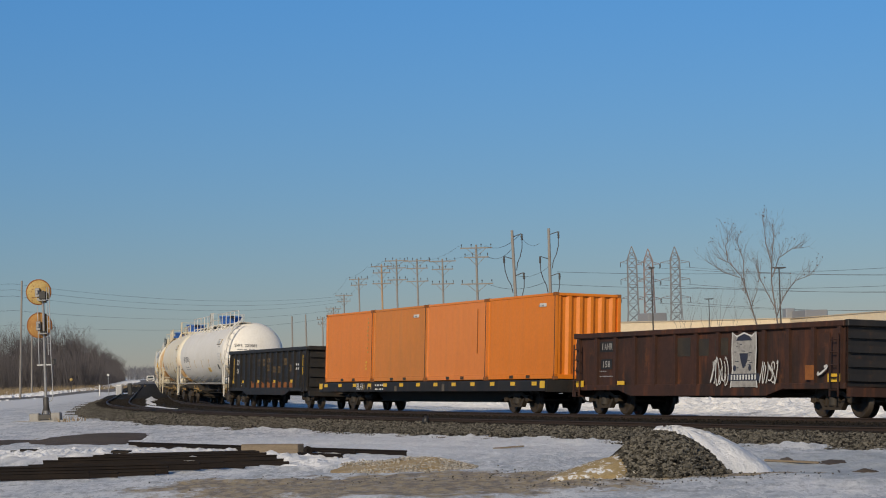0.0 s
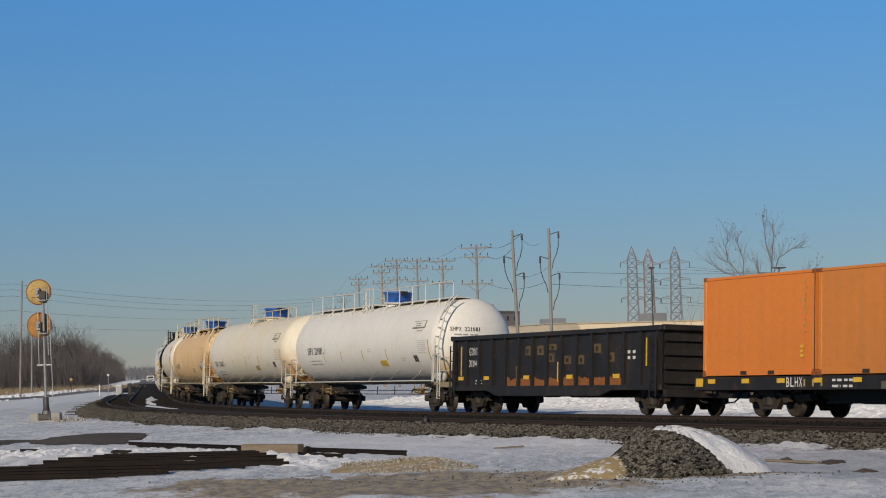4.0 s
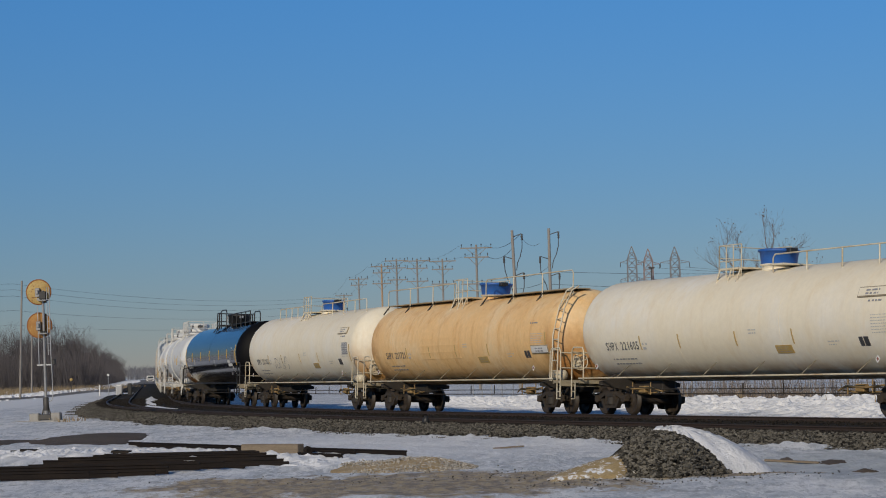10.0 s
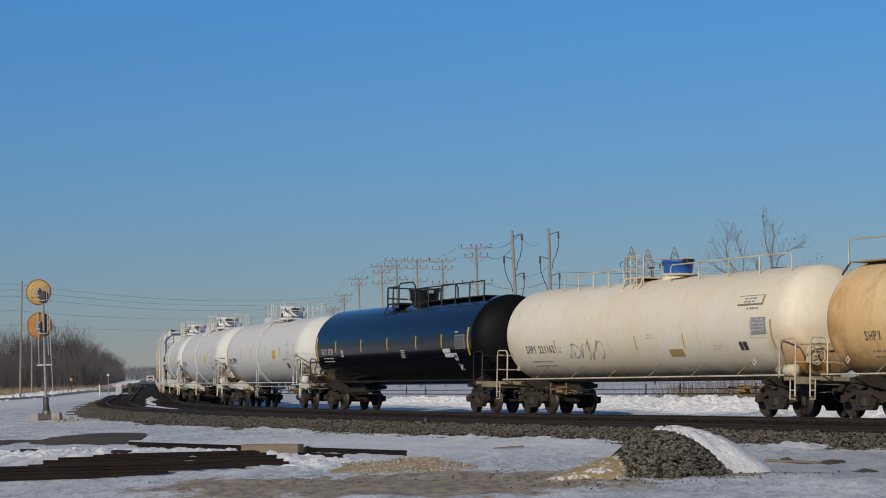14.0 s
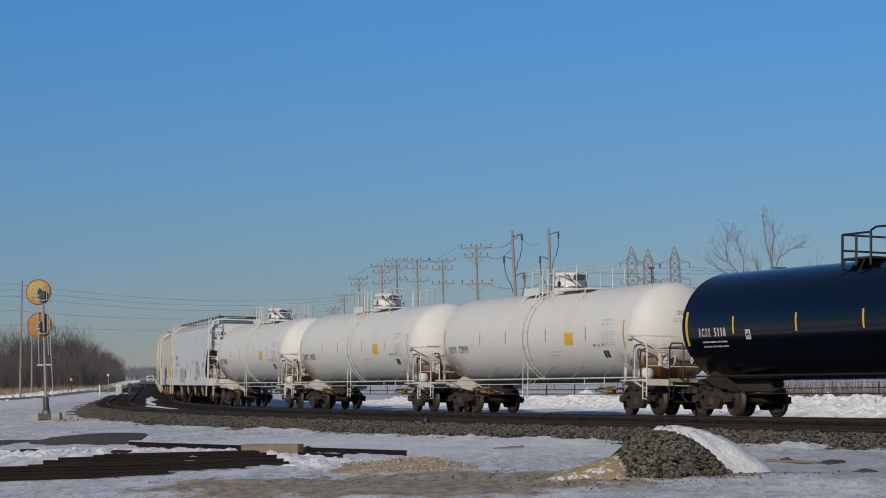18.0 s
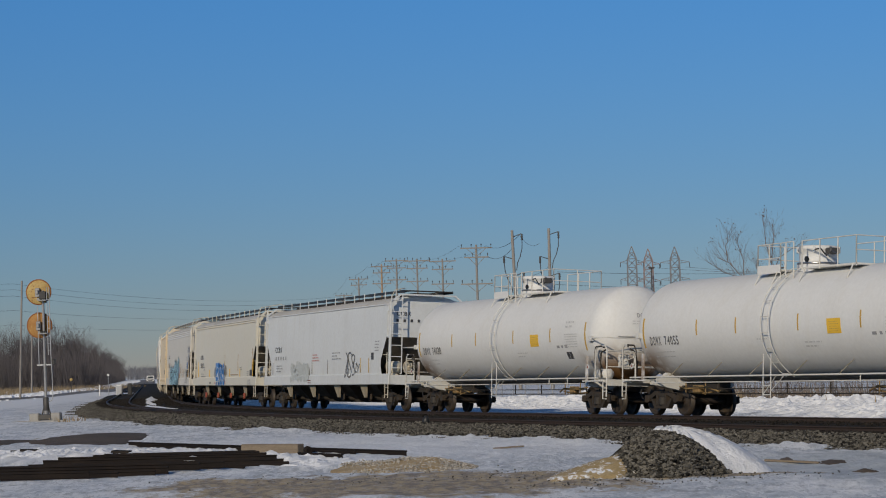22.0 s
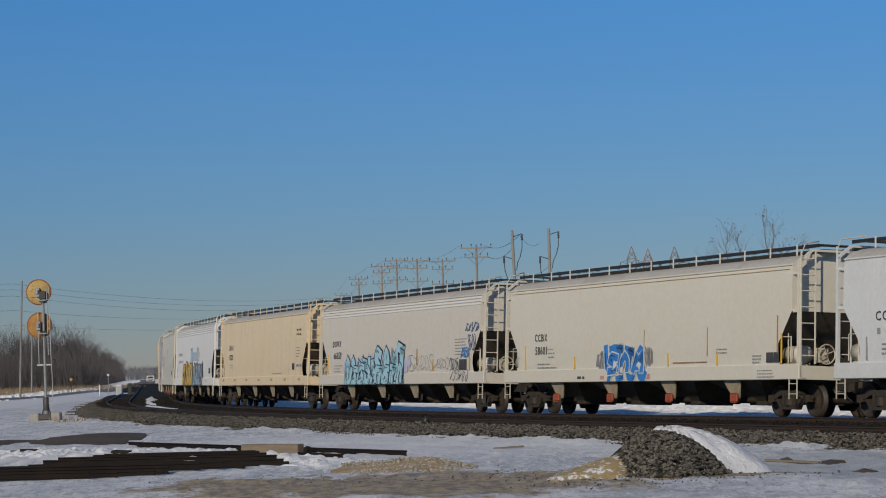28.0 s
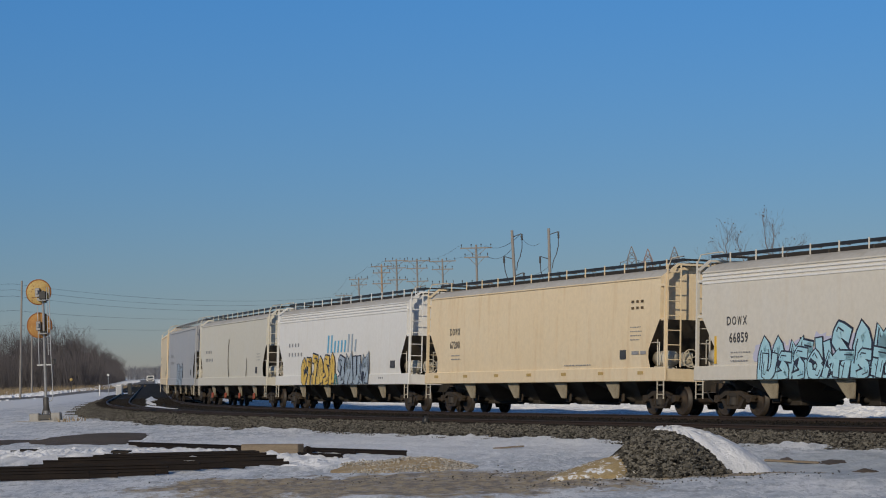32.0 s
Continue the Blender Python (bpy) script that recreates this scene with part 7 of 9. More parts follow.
panel_pts = [(2.08, 0.82), (3.52, 0.82), (3.42, 1.3), (3.46, 1.9), (3.44, 2.38), (3.2, 2.26), (2.8, 2.36), (2.4, 2.26), (2.16, 2.38), (2.14, 1.9), (2.18, 1.3)]
s = Shape().add([gsf(a, b, 0.004) for a, b in panel_pts], [tuple(range(11))])
part("sprayed_panel", s.mesh("sprayed_panel", False), M["graf_ash"], g1, "ash-grey sprayed shape with dark bars")
s = Shape()
stroke(s, panel_pts[1:] + panel_pts[:1], 0.05, gsf, 0.008)
part("sprayed_rim", s.mesh("sprayed_rim", False), M["graf_white"], g1, "white sprayed rim")
s = Shape()
s.add([gsf(a, b, 0.010) for a, b in ((2.56, 1.78), (3.04, 1.78), (2.98, 1.55), (2.82, 1.36), (2.74, 1.36), (2.62, 1.58))], [(0, 1, 2, 3, 4, 5)])
s.add([gsf(a, b, 0.010) for a, b in ((1.95, 1.0), (3.62, 1.0), (3.62, 1.20), (1.95, 1.20))], [(0, 1, 2, 3)])
s.add([gsf(a, b, 0.010) for a, b in ((2.36, 2.14), (3.24, 2.14), (3.1, 2.26), (2.8, 2.33), (2.5, 2.26))], [(0, 1, 2, 3, 4)])
for x in (2.30, 3.12):
    s.add([gsf(x + 0.09 * math.cos(k), 1.36 + 0.09 * math.sin(k), 0.010) for k in (i * 0.7854 for i in range(8))], [tuple(range(8))])
for i in range(16):
    x, z, w = rng.uniform(2.2, 3.1), rng.uniform(1.35, 2.1), rng.uniform(0.06, 0.22)
    s.add([gsf(x, z, 0.009), gsf(x + w, z - 0.01, 0.009), gsf(x + w, z + 0.018, 0.009), gsf(x, z + 0.015, 0.009)], [(0, 1, 2, 3)])
tagged(part("sprayed_bars", s.mesh("sprayed_bars", False), M["graf_dark"], g1), kind="stuff")
s = Shape()
for i in range(9):
    x = 2.1 + i * 0.16
    s.add([gsf(x, 1.03, 0.014), gsf(x + 0.09, 1.03, 0.014), gsf(x + 0.09, 1.17, 0.014), gsf(x, 1.17, 0.014)], [(0, 1, 2, 3)])
tagged(part("sprayed_teeth", s.mesh("sprayed_teeth", False), M["graf_white"], g1, "row of white sprayed bars"), kind="stuff")
scrawl(g1, 0.95, 1.95, 0.85, 1.7, gsf, "graf_white", 9, 6, 0.020)
scrawl(g1, 3.65, 4.6, 0.85, 1.6, gsf, "graf_white", 10, 6, 0.020)
scrawl(g1, 6.6, 7.05, 1.12, 1.4, gsf, "graf_white", 12, 1, 0.03)
# black gondola
writing(g3, "GONX", -6.56, 2.03, 0.27, gs, WH, 0.88)
writing(g3, "31044", -6.56, 1.62, 0.24, gs, WH, 0.88)
bars(g3, -5.95, 1.1, [(0.25, 0.25), (0.2, 0.3)], 0.05, 0.06, gs, WH)
for x in (-7.5, -5.25, -1.92, 1.42, 4.75):
    plate(g3, "reflector", x, x + 0.45, 1.14, 1.27, gs, M["yellow"], "yellow reflector", n=1)
for x, z0, z1 in ((-7.3, 1.3, 2.36), (-2.50, 1.05, 1.6), (0.72, 1.05, 1.7), (6.95, 1.5, 2.36)):
    plate(g3, "reflector_strip", x, x + 0.07, z0, z1, gs, M["yellow"], "yellow reflective strip", n=1)
for x, z, w, h in ((-1.78, 1.95, 0.4, 0.32), (-0.83, 1.95, 0.5, 0.32), (0.0, 1.7, 0.5, 0.3), (0.1, 2.1, 0.55, 0.2), (1.25, 1.62, 0.5, 0.28), (2.3, 1.6, 0.4, 0.3), (3.4, 1.95, 0.5, 0.3), (4.4, 1.65, 0.45, 0.3)):
    plate(g3, "faded_letter_bar", x, x + w, z, z + h, gs, M["faded_tan"], n=1)
    plate(g3, "letter_gap", x + w * 0.32, x + w * 0.62, z + h * 0.25, z + h * 0.7, gs, M["blacksteel"], out=0.014, n=1)
rng = random.Random(2)
pitch = (16.1 - 0.5) / 14
for i in range(4, 12):
    x0 = -8.05 + 0.25 + pitch * i + 0.09
    n, w = 7, pitch - 0.16
    tops = [1.12 + rng.uniform(-0.02, 0.12) * (0.5 + abs(k - n / 2) / n) for k in range(n + 1)]
    s = Shape()
    for k in range(n):
        a, b = x0 + w * k / n, x0 + w * (k + 1) / n
        s.add([gs(a, 0.90, 0.004), gs(b, 0.90, 0.004), gs(b, tops[k + 1], 0.004), gs(a, tops[k], 0.004)], [(0, 1, 2, 3)])
    part("rust_band", s.mesh("rust_band", False), M["rustpatch"], g3, "orange rust above the sill")
bars(g3, 5.75, 1.9, [(0.18, 0.18), (0.18, 0.18)], 0.12, 0.06, gs, WH)

writing(h12, "CCBX", 0.25, 3.75, 0.16, lambda a, z, o: (9.06 + o, -1.45 + a, z), DK, 0.62)
bars(h12, 0.25, 3.5, [(0.1, 0.1, 0.1, 0.1, 0.1)], 0.14, 0.05, lambda a, z, o: (9.06 + o, -1.45 + a, z), DK)

# ---- signal, line poles, wires, lamps, towers ----
def signal_mast(x, y, z):
    """Two-headed searchlight signal seen from behind: rusty discs on an aluminium mast."""
    t = thing("railway_signal", "railway signal mast with two rusty yellow discs seen from behind", "railway signal", at=pose(x, y, z, 0, -0.6, -4))
    part("mast", Shape().rod((0, 0, 0.3), (0, 0, 6.1), 0.06, 12).rod((0, 0, 0.3), (0, 0, 0.55), 0.13, 12), M["silver"], t)
    part("mast_lower", Shape().rod((0, 0, 0.55), (0, 0, 2.6), 0.068, 12), M["silver"], t)
    for k, zc in enumerate((6.05, 4.50)):
        s = Shape()
        s.lathe([(0.0, 0.02), (0.0, 0.585), (0.02, 0.60), (0.035, 0.60), (0.035, 0.02)], 40, "y", (-0.24, 0.16, zc))
        d = part("disc", s, M["rustdisc" if k == 0 else "rustdisc_low"], t, "round rusty background disc")
        rim = Shape().lathe([(-0.006, 0.555), (-0.012, 0.595), (0.02, 0.606), (0.036, 0.604)], 40, "y", (-0.24, 0.16, zc))
        rim.f, rim.s = rim.f[:-2], rim.s[:-2]
        part("disc_rim", rim, M["rustpatch"], d, "rust-eaten edge")
        s = Shape().cbox(-0.34, -0.14, -0.12, 0.17, zc - 0.24, zc + 0.18, 0.02)
        s.cbox(-0.30, -0.18, -0.2, -0.1, zc - 0.1, zc + 0.1, 0.02)
        part("lamp_case", s, M["silver"], d)
        s = Shape().box(-0.28, 0.12, -0.04, 0.04, zc - 0.36, zc - 0.28).box(-0.2, 0.2, -0.3, 0.1, zc - 0.42, zc - 0.38)
        part("bracket", s, M["silver"], t)
        part("relay_box", Shape().cbox(-0.16, 0.16, -0.12, 0.16, zc - 0.34, zc + 0.02 - 0.3 * k, 0.02), M["black"], t, "black relay case")
    s = Shape()
    for dx in (0.19, 0.31):
        s.rod((dx, -0.05, 3.1), (dx, -0.05, 6.25), 0.022, 6)
    s.path([(0.31, -0.05, 3.1), (0.34, -0.05, 2.2), (0.34, -0.05, 1.15), (0.28, -0.05, 0.98), (0.14, -0.05, 0.95)], 0.022, 6)
    for i in range(9):
        s.rod((0.19, -0.05, 3.3 + 0.34 * i), (0.31, -0.05, 3.3 + 0.34 * i), 0.014, 5)
    part("ladder", s, M["galv"], t)
    s = Shape()
    s.path([(-0.27, 0, 2.66), (-0.27, 0, 5.4)], 0.022, 6)
    s.box(-0.36, 0.30, -0.03, 0.03, 2.62, 2.68)
    part("conduit", s, M["galv"], t)
    part("junction_box", Shape().cbox(0.33, 0.50, -0.1, 0.1, 2.65, 2.9, 0.02), M["black"], t)
    part("collar", Shape().lathe([(0.5, 0.12), (0.55, 0.14), (1.1, 0.14), (1.15, 0.1)], 12, "z"), M["lamp_pole"], t)
    part("foot", Shape().cbox(-0.3, 0.3, -0.3, 0.3, 0.1, 0.36, 0.03).rod((-0.2, 0, 0.36), (0, 0, 1.0), 0.04, 6).rod((0.2, 0, 0.36), (0, 0, 1.0), 0.04, 6), M["lamp_pole"], t)
    for dx in (-0.62, 0.38):
        part("footing", Shape().cbox(dx - 0.12, dx + 0.32, -0.3, 0.2, -0.2, 0.42, 0.04), M["concrete"], t, "concrete footing block")
    part("base_slab", Shape().cbox(-1.5, 0.9, -0.5, 0.5, -0.35, 0.08, 0.03), M["concrete"], t)
    return t


signal_mast(-18.46, 108.0, -0.36)


def line_pole(x, y, top, arms, lean=0.0, wood="pole", radius=0.125, base=-0.5, label="weathered wooden line pole with cross arms and insulators"):
    """arms: (height, width) of each cross arm."""
    t = thing("utility_pole", label, "utility pole", "line poles", at=pose(x, y, base, 0, lean, 0))
    h = top - base
    part("pole", Shape().rod((0, 0, 0), (0, 0, h), radius, 10, radius * 0.72), M[wood], t)
    for z, w in arms:
        za = z - base
        a = part("cross_arm", Shape().box(-w / 2, w / 2, -0.2, -0.09, za - 0.055, za + 0.055), M["pole"], t)
        b = Shape()
        for k in (-1, 1):
            b.rod((k * w * 0.3, -0.14, za - 0.05), (0, -0.16, za - 0.75), 0.025, 5)
        part("brace", b, M["pole"], a)
        n = 4
        for i in range(n):
            xx = -w / 2 + 0.1 + (w - 0.2) * i / (n - 1)
            if abs(xx) > 0.15:
                part("insulator", Shape().lathe([(za + 0.05, 0.02), (za + 0.22, 0.025), (za + 0.24, 0.05), (za + 0.32, 0.05), (za + 0.36, 0.02)], 8, "z", (xx, -0.135, 0)), M["lamp_pole"], a)
    return t


def riser_pole(x, y, top, brackets, lean):
    """Tall pole with hanging cable loops on both sides."""
    t = line_pole(x, y, top, (), lean, radius=0.16, label="tall wooden pole with looped riser cables")
    for z, k in brackets:
        za = z + 0.5
        s = Shape().rod((0, 0, za - 0.25), (k * 0.75, -0.1, za), 0.035, 6)
        part("bracket", s, M["lamp_pole"], t)
        s = Shape().lathe([(za - 0.55, 0.05), (za - 0.5, 0.1), (za - 0.4, 0.06), (za - 0.3, 0.1), (za - 0.2, 0.06), (za - 0.1, 0.09), (za, 0.04)], 8, "z", (k * 0.78, -0.1, 0))
        part("insulator", s, M["lamp_pole"], t)
        pts = [(k * 0.78, -0.1, za - 0.5), (k * 0.74, -0.12, za - 1.2), (k * 0.55, -0.15, za - 1.9), (k * 0.3, -0.2, za - 2.4), (k * 0.2, -0.22, za - 3.0)]
        part("cable", Shape().path(pts, 0.035, 6), M["wire"], t)
    return t


POLES = []
for px, py, pt, arms, lean, wood in (
        (2.85, 200.0, 12.15, ((11.85, 2.75), (11.05, 2.15), (8.75, 2.75)), 0.0, "pole"),
        (-0.10, 245.0, 13.1, ((12.85, 2.85), (12.0, 2.25), (10.45, 2.4)), 0.1, "pole"),
        (-2.78, 250.0, 13.44, ((13.19, 2.85), (12.39, 2.3), (10.99, 2.4)), -0.2, "pole"),
        (-5.18, 255.0, 13.72, ((13.5, 2.6), (12.7, 2.1), (11.4, 2.1)), 0.2, "pole"),
        (-6.86, 258.0, 13.3, ((13.05, 2.4), (12.35, 2.0), (11.15, 2.1)), 0.0, "newpole"),
        (-10.85, 300.0, 13.6, ((13.35, 2.5), (12.6, 2.1)), -0.3, "pole"),
        (-15.0, 350.0, 13.1, ((12.9, 2.6), (12.05, 2.0)), 0.2, "pole"),
        (-16.58, 350.0, 11.2, ((10.95, 2.3), (10.3, 1.8)), 0.1, "pole"),
        (-17.2, 330.0, 9.3, ((9.0, 1.6), (8.3, 1.4)), 0.4, "pole"),
        (-17.7, 300.0, 9.0, (), -0.4, "pole"),
        (-19.6, 300.0, 8.8, (), 0.5, "pole"),
        (-44.0, 240.0, 11.85, (), 1.9, "pole"),
        (-53.3, 300.0, 7.5, (), 1.4, "pole"),
        (-47.6, 420.0, 8.3, ((8.0, 1.8),), 0.0, "pole")):
    POLES.append((px, py, pt))
    line_pole(px + 0.0286 * (pt - 1.6), py, pt, arms, lean, wood)
riser_pole(6.31, 190.0, 12.72, ((12.4, 1), (10.6, -1), (9.2, 1)), -1.48)
riser_pole(8.94, 190.0, 12.78, ((12.5, 1), (10.5, -1), (9.1, 1)), 0.2)


def wire(a, b, sag, r=0.014):
    s = Shape()
    n = 14
    pts = []
    for i in range(n + 1):
        t = i / n
        pts.append((a[0] + (b[0] - a[0]) * t, a[1] + (b[1] - a[1]) * t, a[2] + (b[2] - a[2]) * t - 4 * sag * t * (1 - t)))
    s.path(pts, r, 4)
    return solid("overhead_wire", s, M["wire"], "thin sagging overhead wire between line poles", "wire", "overhead wires")


for dz, sag in ((-0.15, 1.2), (-0.75, 1.3), (-1.4, 1.4), (-2.9, 1.2), (-4.4, 1.2)):
    wire((-44.2, 240.0, 11.7 + dz), (-15.0, 350.0, 12.9 + dz * 0.7), sag)
    wire((-44.2, 240.0, 11.7 + dz), (-80.0, 150.0, 11.4 + dz), 1.0)
chain = [(-15.0, 350.0, 13.1), (-10.85, 300.0, 13.55), (-6.9, 258.0, 13.05), (-5.1, 255.0, 13.5), (-2.7, 250.0, 13.15), (-0.1, 245.0, 13.05), (2.85, 200.0, 12.05)]
for a, b in zip(chain, chain[1:]):
    for dx in (-1.2, 1.2):
        wire((a[0] + dx, a[1], a[2]), (b[0] + dx, b[1], b[2]), 0.25, 0.011)
for a, b in (((4.1, 200.0, 11.95), (6.6, 190.0, 12.35)), ((4.1, 200.0, 11.1), (6.0, 190.0, 11.3)), ((6.6, 190.0, 12.3), (8.2, 190.0, 11.6)), ((6.2, 190.0, 9.0), (9.3, 190.0, 10.0)), ((4.1, 200.0, 8.7), (8.6, 190.0, 8.4)), ((9.5, 190.0, 9.2), (46.0, 205.0, 9.6)), ((9.0, 190.0, 8.2), (46.0, 205.0, 7.9))):
    wire(a, b, 0.5, 0.018)


def street_lamp(x, y, top, arm, label):
    t = thing("street_lamp", label, "street lamp", "street lamps", at=pose(x, y, -0.5))
    h = top + 0.5
    part("pole", Shape().rod((0, 0, 0), (0, 0, h), 0.08, 8, 0.05), M["lamp_pole"], t)
    part("head", Shape().cbox(-arm * 0.5, arm * 0.5, -0.2, 0.2, h - 0.02, h + 0.07, 0.02), M["lamp_pole"], t, "flat lamp head")
    part("head_arm", Shape().box(-arm * 0.35, arm * 0.35, -0.05, 0.05, h - 0.06, h - 0.021), M["lamp_pole"], t)
    return t


street_lamp(18.2, 200.0, 9.7, 0.62, "dark steel lamp post with a flat double head")
street_lamp(27.75, 190.0, 9.0, 1.1, "dark lamp post with a double head beside a bare tree")
street_lamp(34.6, 300.0, 9.5, 1.2, "slim dark lamp post before the warehouse")


def lattice_tower(x, y, h, mat, label, arm):
    """Steel transmission tower: four tapering legs, lattice, three pairs of arms, peak."""
    t = thing("transmission_tower", label, "pylon", "transmission towers", at=pose(x, y, -1.0))
    levels = [(0, 4.2), (0.30, 2.3), (0.46, 1.8), (0.62, 1.65), (0.76, 1.6), (0.90, 1.5), (1.0, 0.05)]
    leg, lace = Shape(), Shape()
    r = 0.19
    for (za, wa), (zb, wb) in zip(levels, levels[1:]):
        for sx in (-1, 1):
            for sy in (-1, 1):
                leg.rod((sx * wa, sy * wa, za * h), (sx * wb, sy * wb, zb * h), r, 4, smooth=False)
        n = 2 if zb - za < 0.2 else 3
        for i in range(n):
            t0, t1 = i / n, (i + 1) / n
            w0, w1 = wa + (wb - wa) * t0, wa + (wb - wa) * t1
            z0, z1 = h * (za + (zb - za) * t0), h * (za + (zb - za) * t1)
            for sy in (-1, 1):
                lace.rod((-w0, sy * w0, z0), (w1, sy * w1, z1), 0.10, 4, smooth=False)
                lace.rod((w0, sy * w0, z0), (-w1, sy * w1, z1), 0.10, 4, smooth=False)
                lace.rod((-w1, sy * w1, z1), (w1, sy * w1, z1), 0.10, 4, smooth=False)
    part("leg_frame", leg, M[mat], t)
    part("lattice", lace, M[mat], t)
    for f in (0.58, 0.73, 0.87):
        for k in (-1, 1):
            s = Shape()
            s.rod((k * 1.3, 0, f * h + 0.9), (k * arm, 0, f * h + 0.1), 0.13, 4, smooth=False)
            s.rod((k * 1.3, 0, f * h - 0.3), (k * arm, 0, f * h + 0.1), 0.13, 4, smooth=False)
            s.rod((k * 2.4, 0, f * h - 0.1), (k * 2.4, 0, f * h + 0.7), 0.08, 4)
            a = part("arm", s, M[mat], t)
            part("insulator", Shape().rod((k * arm, 0, f * h), (k * arm, 0, f * h - 1.6), 0.12, 5), M["lamp_pole"], a)
    return t


lattice_tower(66.2, 800.0, 42.5, "towersteel", "grey steel transmission tower far behind the line", 4.0)
lattice_tower(73.6, 820.0, 42.5, "rusttower", "faded red steel transmission tower far behind the line", 4.0)
lattice_tower(81.0, 800.0, 42.0, "towersteel", "grey steel transmission tower with long arms", 5.0)
for k in (-1, 1):
    for f in (0.54, 0.69, 0.83):
        wire((79.8 + 5 * k, 800.0, 42 * f - 1), (190.0, 780.0 + 8 * k, 42 * f - 6), 2.0, 0.06)


# ---- buildings beyond the line ----
def wall_block(name, label, category, a, b, depth, height, mat, base=-0.6):
    """A flat-roofed block whose face runs from a to b."""
    t = thing(name, label, category)
    ax, ay, bx, by = *a, *b
    L = math.hypot(bx - ax, by - ay)
    m = Matrix.Translation((ax, ay, base)) @ Matrix.Rotation(math.atan2(by - ay, bx - ax), 4, "Z")
    t.matrix_basis = m
    h = height - base
    part("wall", Shape().box(0, L, 0, depth, 0, h), mat, t)
    part("roof", Shape().box(-0.2, L + 0.2, -0.2, depth + 0.2, h, h + 0.12), M["wall_beige"], t)
    return t, L, h


beige, bl, bh = wall_block("warehouse", "long low beige warehouse with a flat roof", "warehouse", (18.4, 376.0), (54.9, 392.0), 60.0, 8.2, M["wall_beige"])
for i in range(13):
    part("wall_panel", Shape().box(i * bl / 13 + 0.06, (i + 1) * bl / 13 - 0.06, -0.08, -0.002, 0.2, bh - 0.5), M["wall_beige"], beige)
part("roof_unit", Shape().cbox(20.5, 24.0, 6, 10, bh + 0.12, bh + 1.6, 0.1), M["roofgrey"], beige)
part("roof_unit", Shape().cbox(2.0, 5.0, 6, 10, bh + 0.12, bh + 1.0, 0.1), M["galv"], beige)
cream, cl, ch = wall_block("warehouse", "cream warehouse wall with panel joints and a flat roof", "warehouse", (57.3, 407.0), (85.0, 262.0), 60.0, 8.25, M["wall_cream"])
for i in range(24):
    part("wall_panel", Shape().box(i * cl / 24 + 0.05, (i + 1) * cl / 24 - 0.05, -0.07, -0.002, 0.2, ch - 0.4), M["wall_cream"], cream)
part("roof_unit", Shape().cbox(6.6, 13.4, 2, 6, ch + 0.12, ch + 1.4, 0.1), M["roofgrey"], cream)
part("roof_unit", Shape().cbox(4.4, 6.5, 1.0, 2.6, ch + 0.12, ch + 1.9, 0.1), M["galv"], cream)
low, ll, lh = wall_block("warehouse", "pale cream warehouse wing that runs into the distance", "warehouse", (-6.0, 530.0), (18.0, 377.0), 40.0, 8.1, M["wall_cream"])
for i in range(20):
    part("wall_panel", Shape().box(i * ll / 20 + 0.05, (i + 1) * ll / 20 - 0.05, -0.07, -0.002, 0.2, lh - 0.4), M["wall_cream"], low)

flats, fl, fh = wall_block("apartment_building", "tan brick apartment block with white balconies", "apartment building", (-7.6, 563.0), (9.3, 552.0), 18.0, 14.8, M["brick"])
for r in range(6):
    for c in range(9):
        x, z = 0.45 + c * 2.2, 1.0 + r * 2.35
        if c in (0, 2, 3, 5, 6, 8):
            part("balcony", Shape().box(x - 0.1, x + 1.9, -0.9, 0, z, z + 0.12).box(x - 0.1, x + 1.9, -0.9, -0.82, z + 0.12, z + 0.95), M["hop_white"], flats, "white balcony front")
        w = part("window", Shape().box(x + 0.15, x + 1.45, -0.04, 0.02, z + 0.3, z + 1.65), M["glass"], flats)
        part("window_frame", Shape().box(x + 0.1, x + 1.5, -0.07, -0.03, z + 0.2, z + 0.3).box(x + 0.1, x + 1.5, -0.07, -0.03, z + 1.65, z + 1.75).box(x + 0.77, x + 0.83, -0.07, -0.03, z + 0.3, z + 1.65), M["hop_white"], w)
for r in range(6):
    for c in range(5):
        y, z = 1.6 + c * 3.4, 1.4 + r * 2.35
        part("window", Shape().box(fl - 0.02, fl + 0.04, y, y + 1.0, z, z + 1.15), M["glass"], flats)
part("penthouse", Shape().box(14.5, 18.5, 4, 9, fh + 0.1, fh + 1.7), M["hop_white"], flats)
part("penthouse", Shape().box(0.5, 5, 4, 10, fh + 0.1, fh + 1.2), M["hop_white"], flats)
s = Shape()
for i in range(4):
    s.rod((13 + i * 1.5, 3, fh), (13 + i * 1.5, 3, fh + 2.4 + 0.6 * (i % 2)), 0.08, 5)
part("antenna", s, M["galv"], flats)


# ---- bare trees ----
def grow(s, p, d, length, r, depth, rng, tips, spread=0.55, n=5, up=0.08):
    """A limb that forks into thinner ones."""
    q = p
    for _ in range(2):
        d = (d + Vector((rng.uniform(-0.14, 0.14), rng.uniform(-0.14, 0.14), up))).normalized()
        e = q + d * (length / 2)
        s.rod(q, e, r, n, r * 0.8, caps=False)
        q, r = e, r * 0.8
    if depth == 0:
        tips.append(q)
        return
    for _ in range(rng.choice((2, 2, 3))):
        axis = Vector((rng.uniform(-1, 1), rng.uniform(-1, 1), rng.uniform(-0.4, 0.9))).normalized()
        grow(s, q, (d + axis * spread).normalized(), length * rng.uniform(0.62, 0.85), r * rng.uniform(0.55, 0.75), depth - 1, rng, tips, spread, n, up)


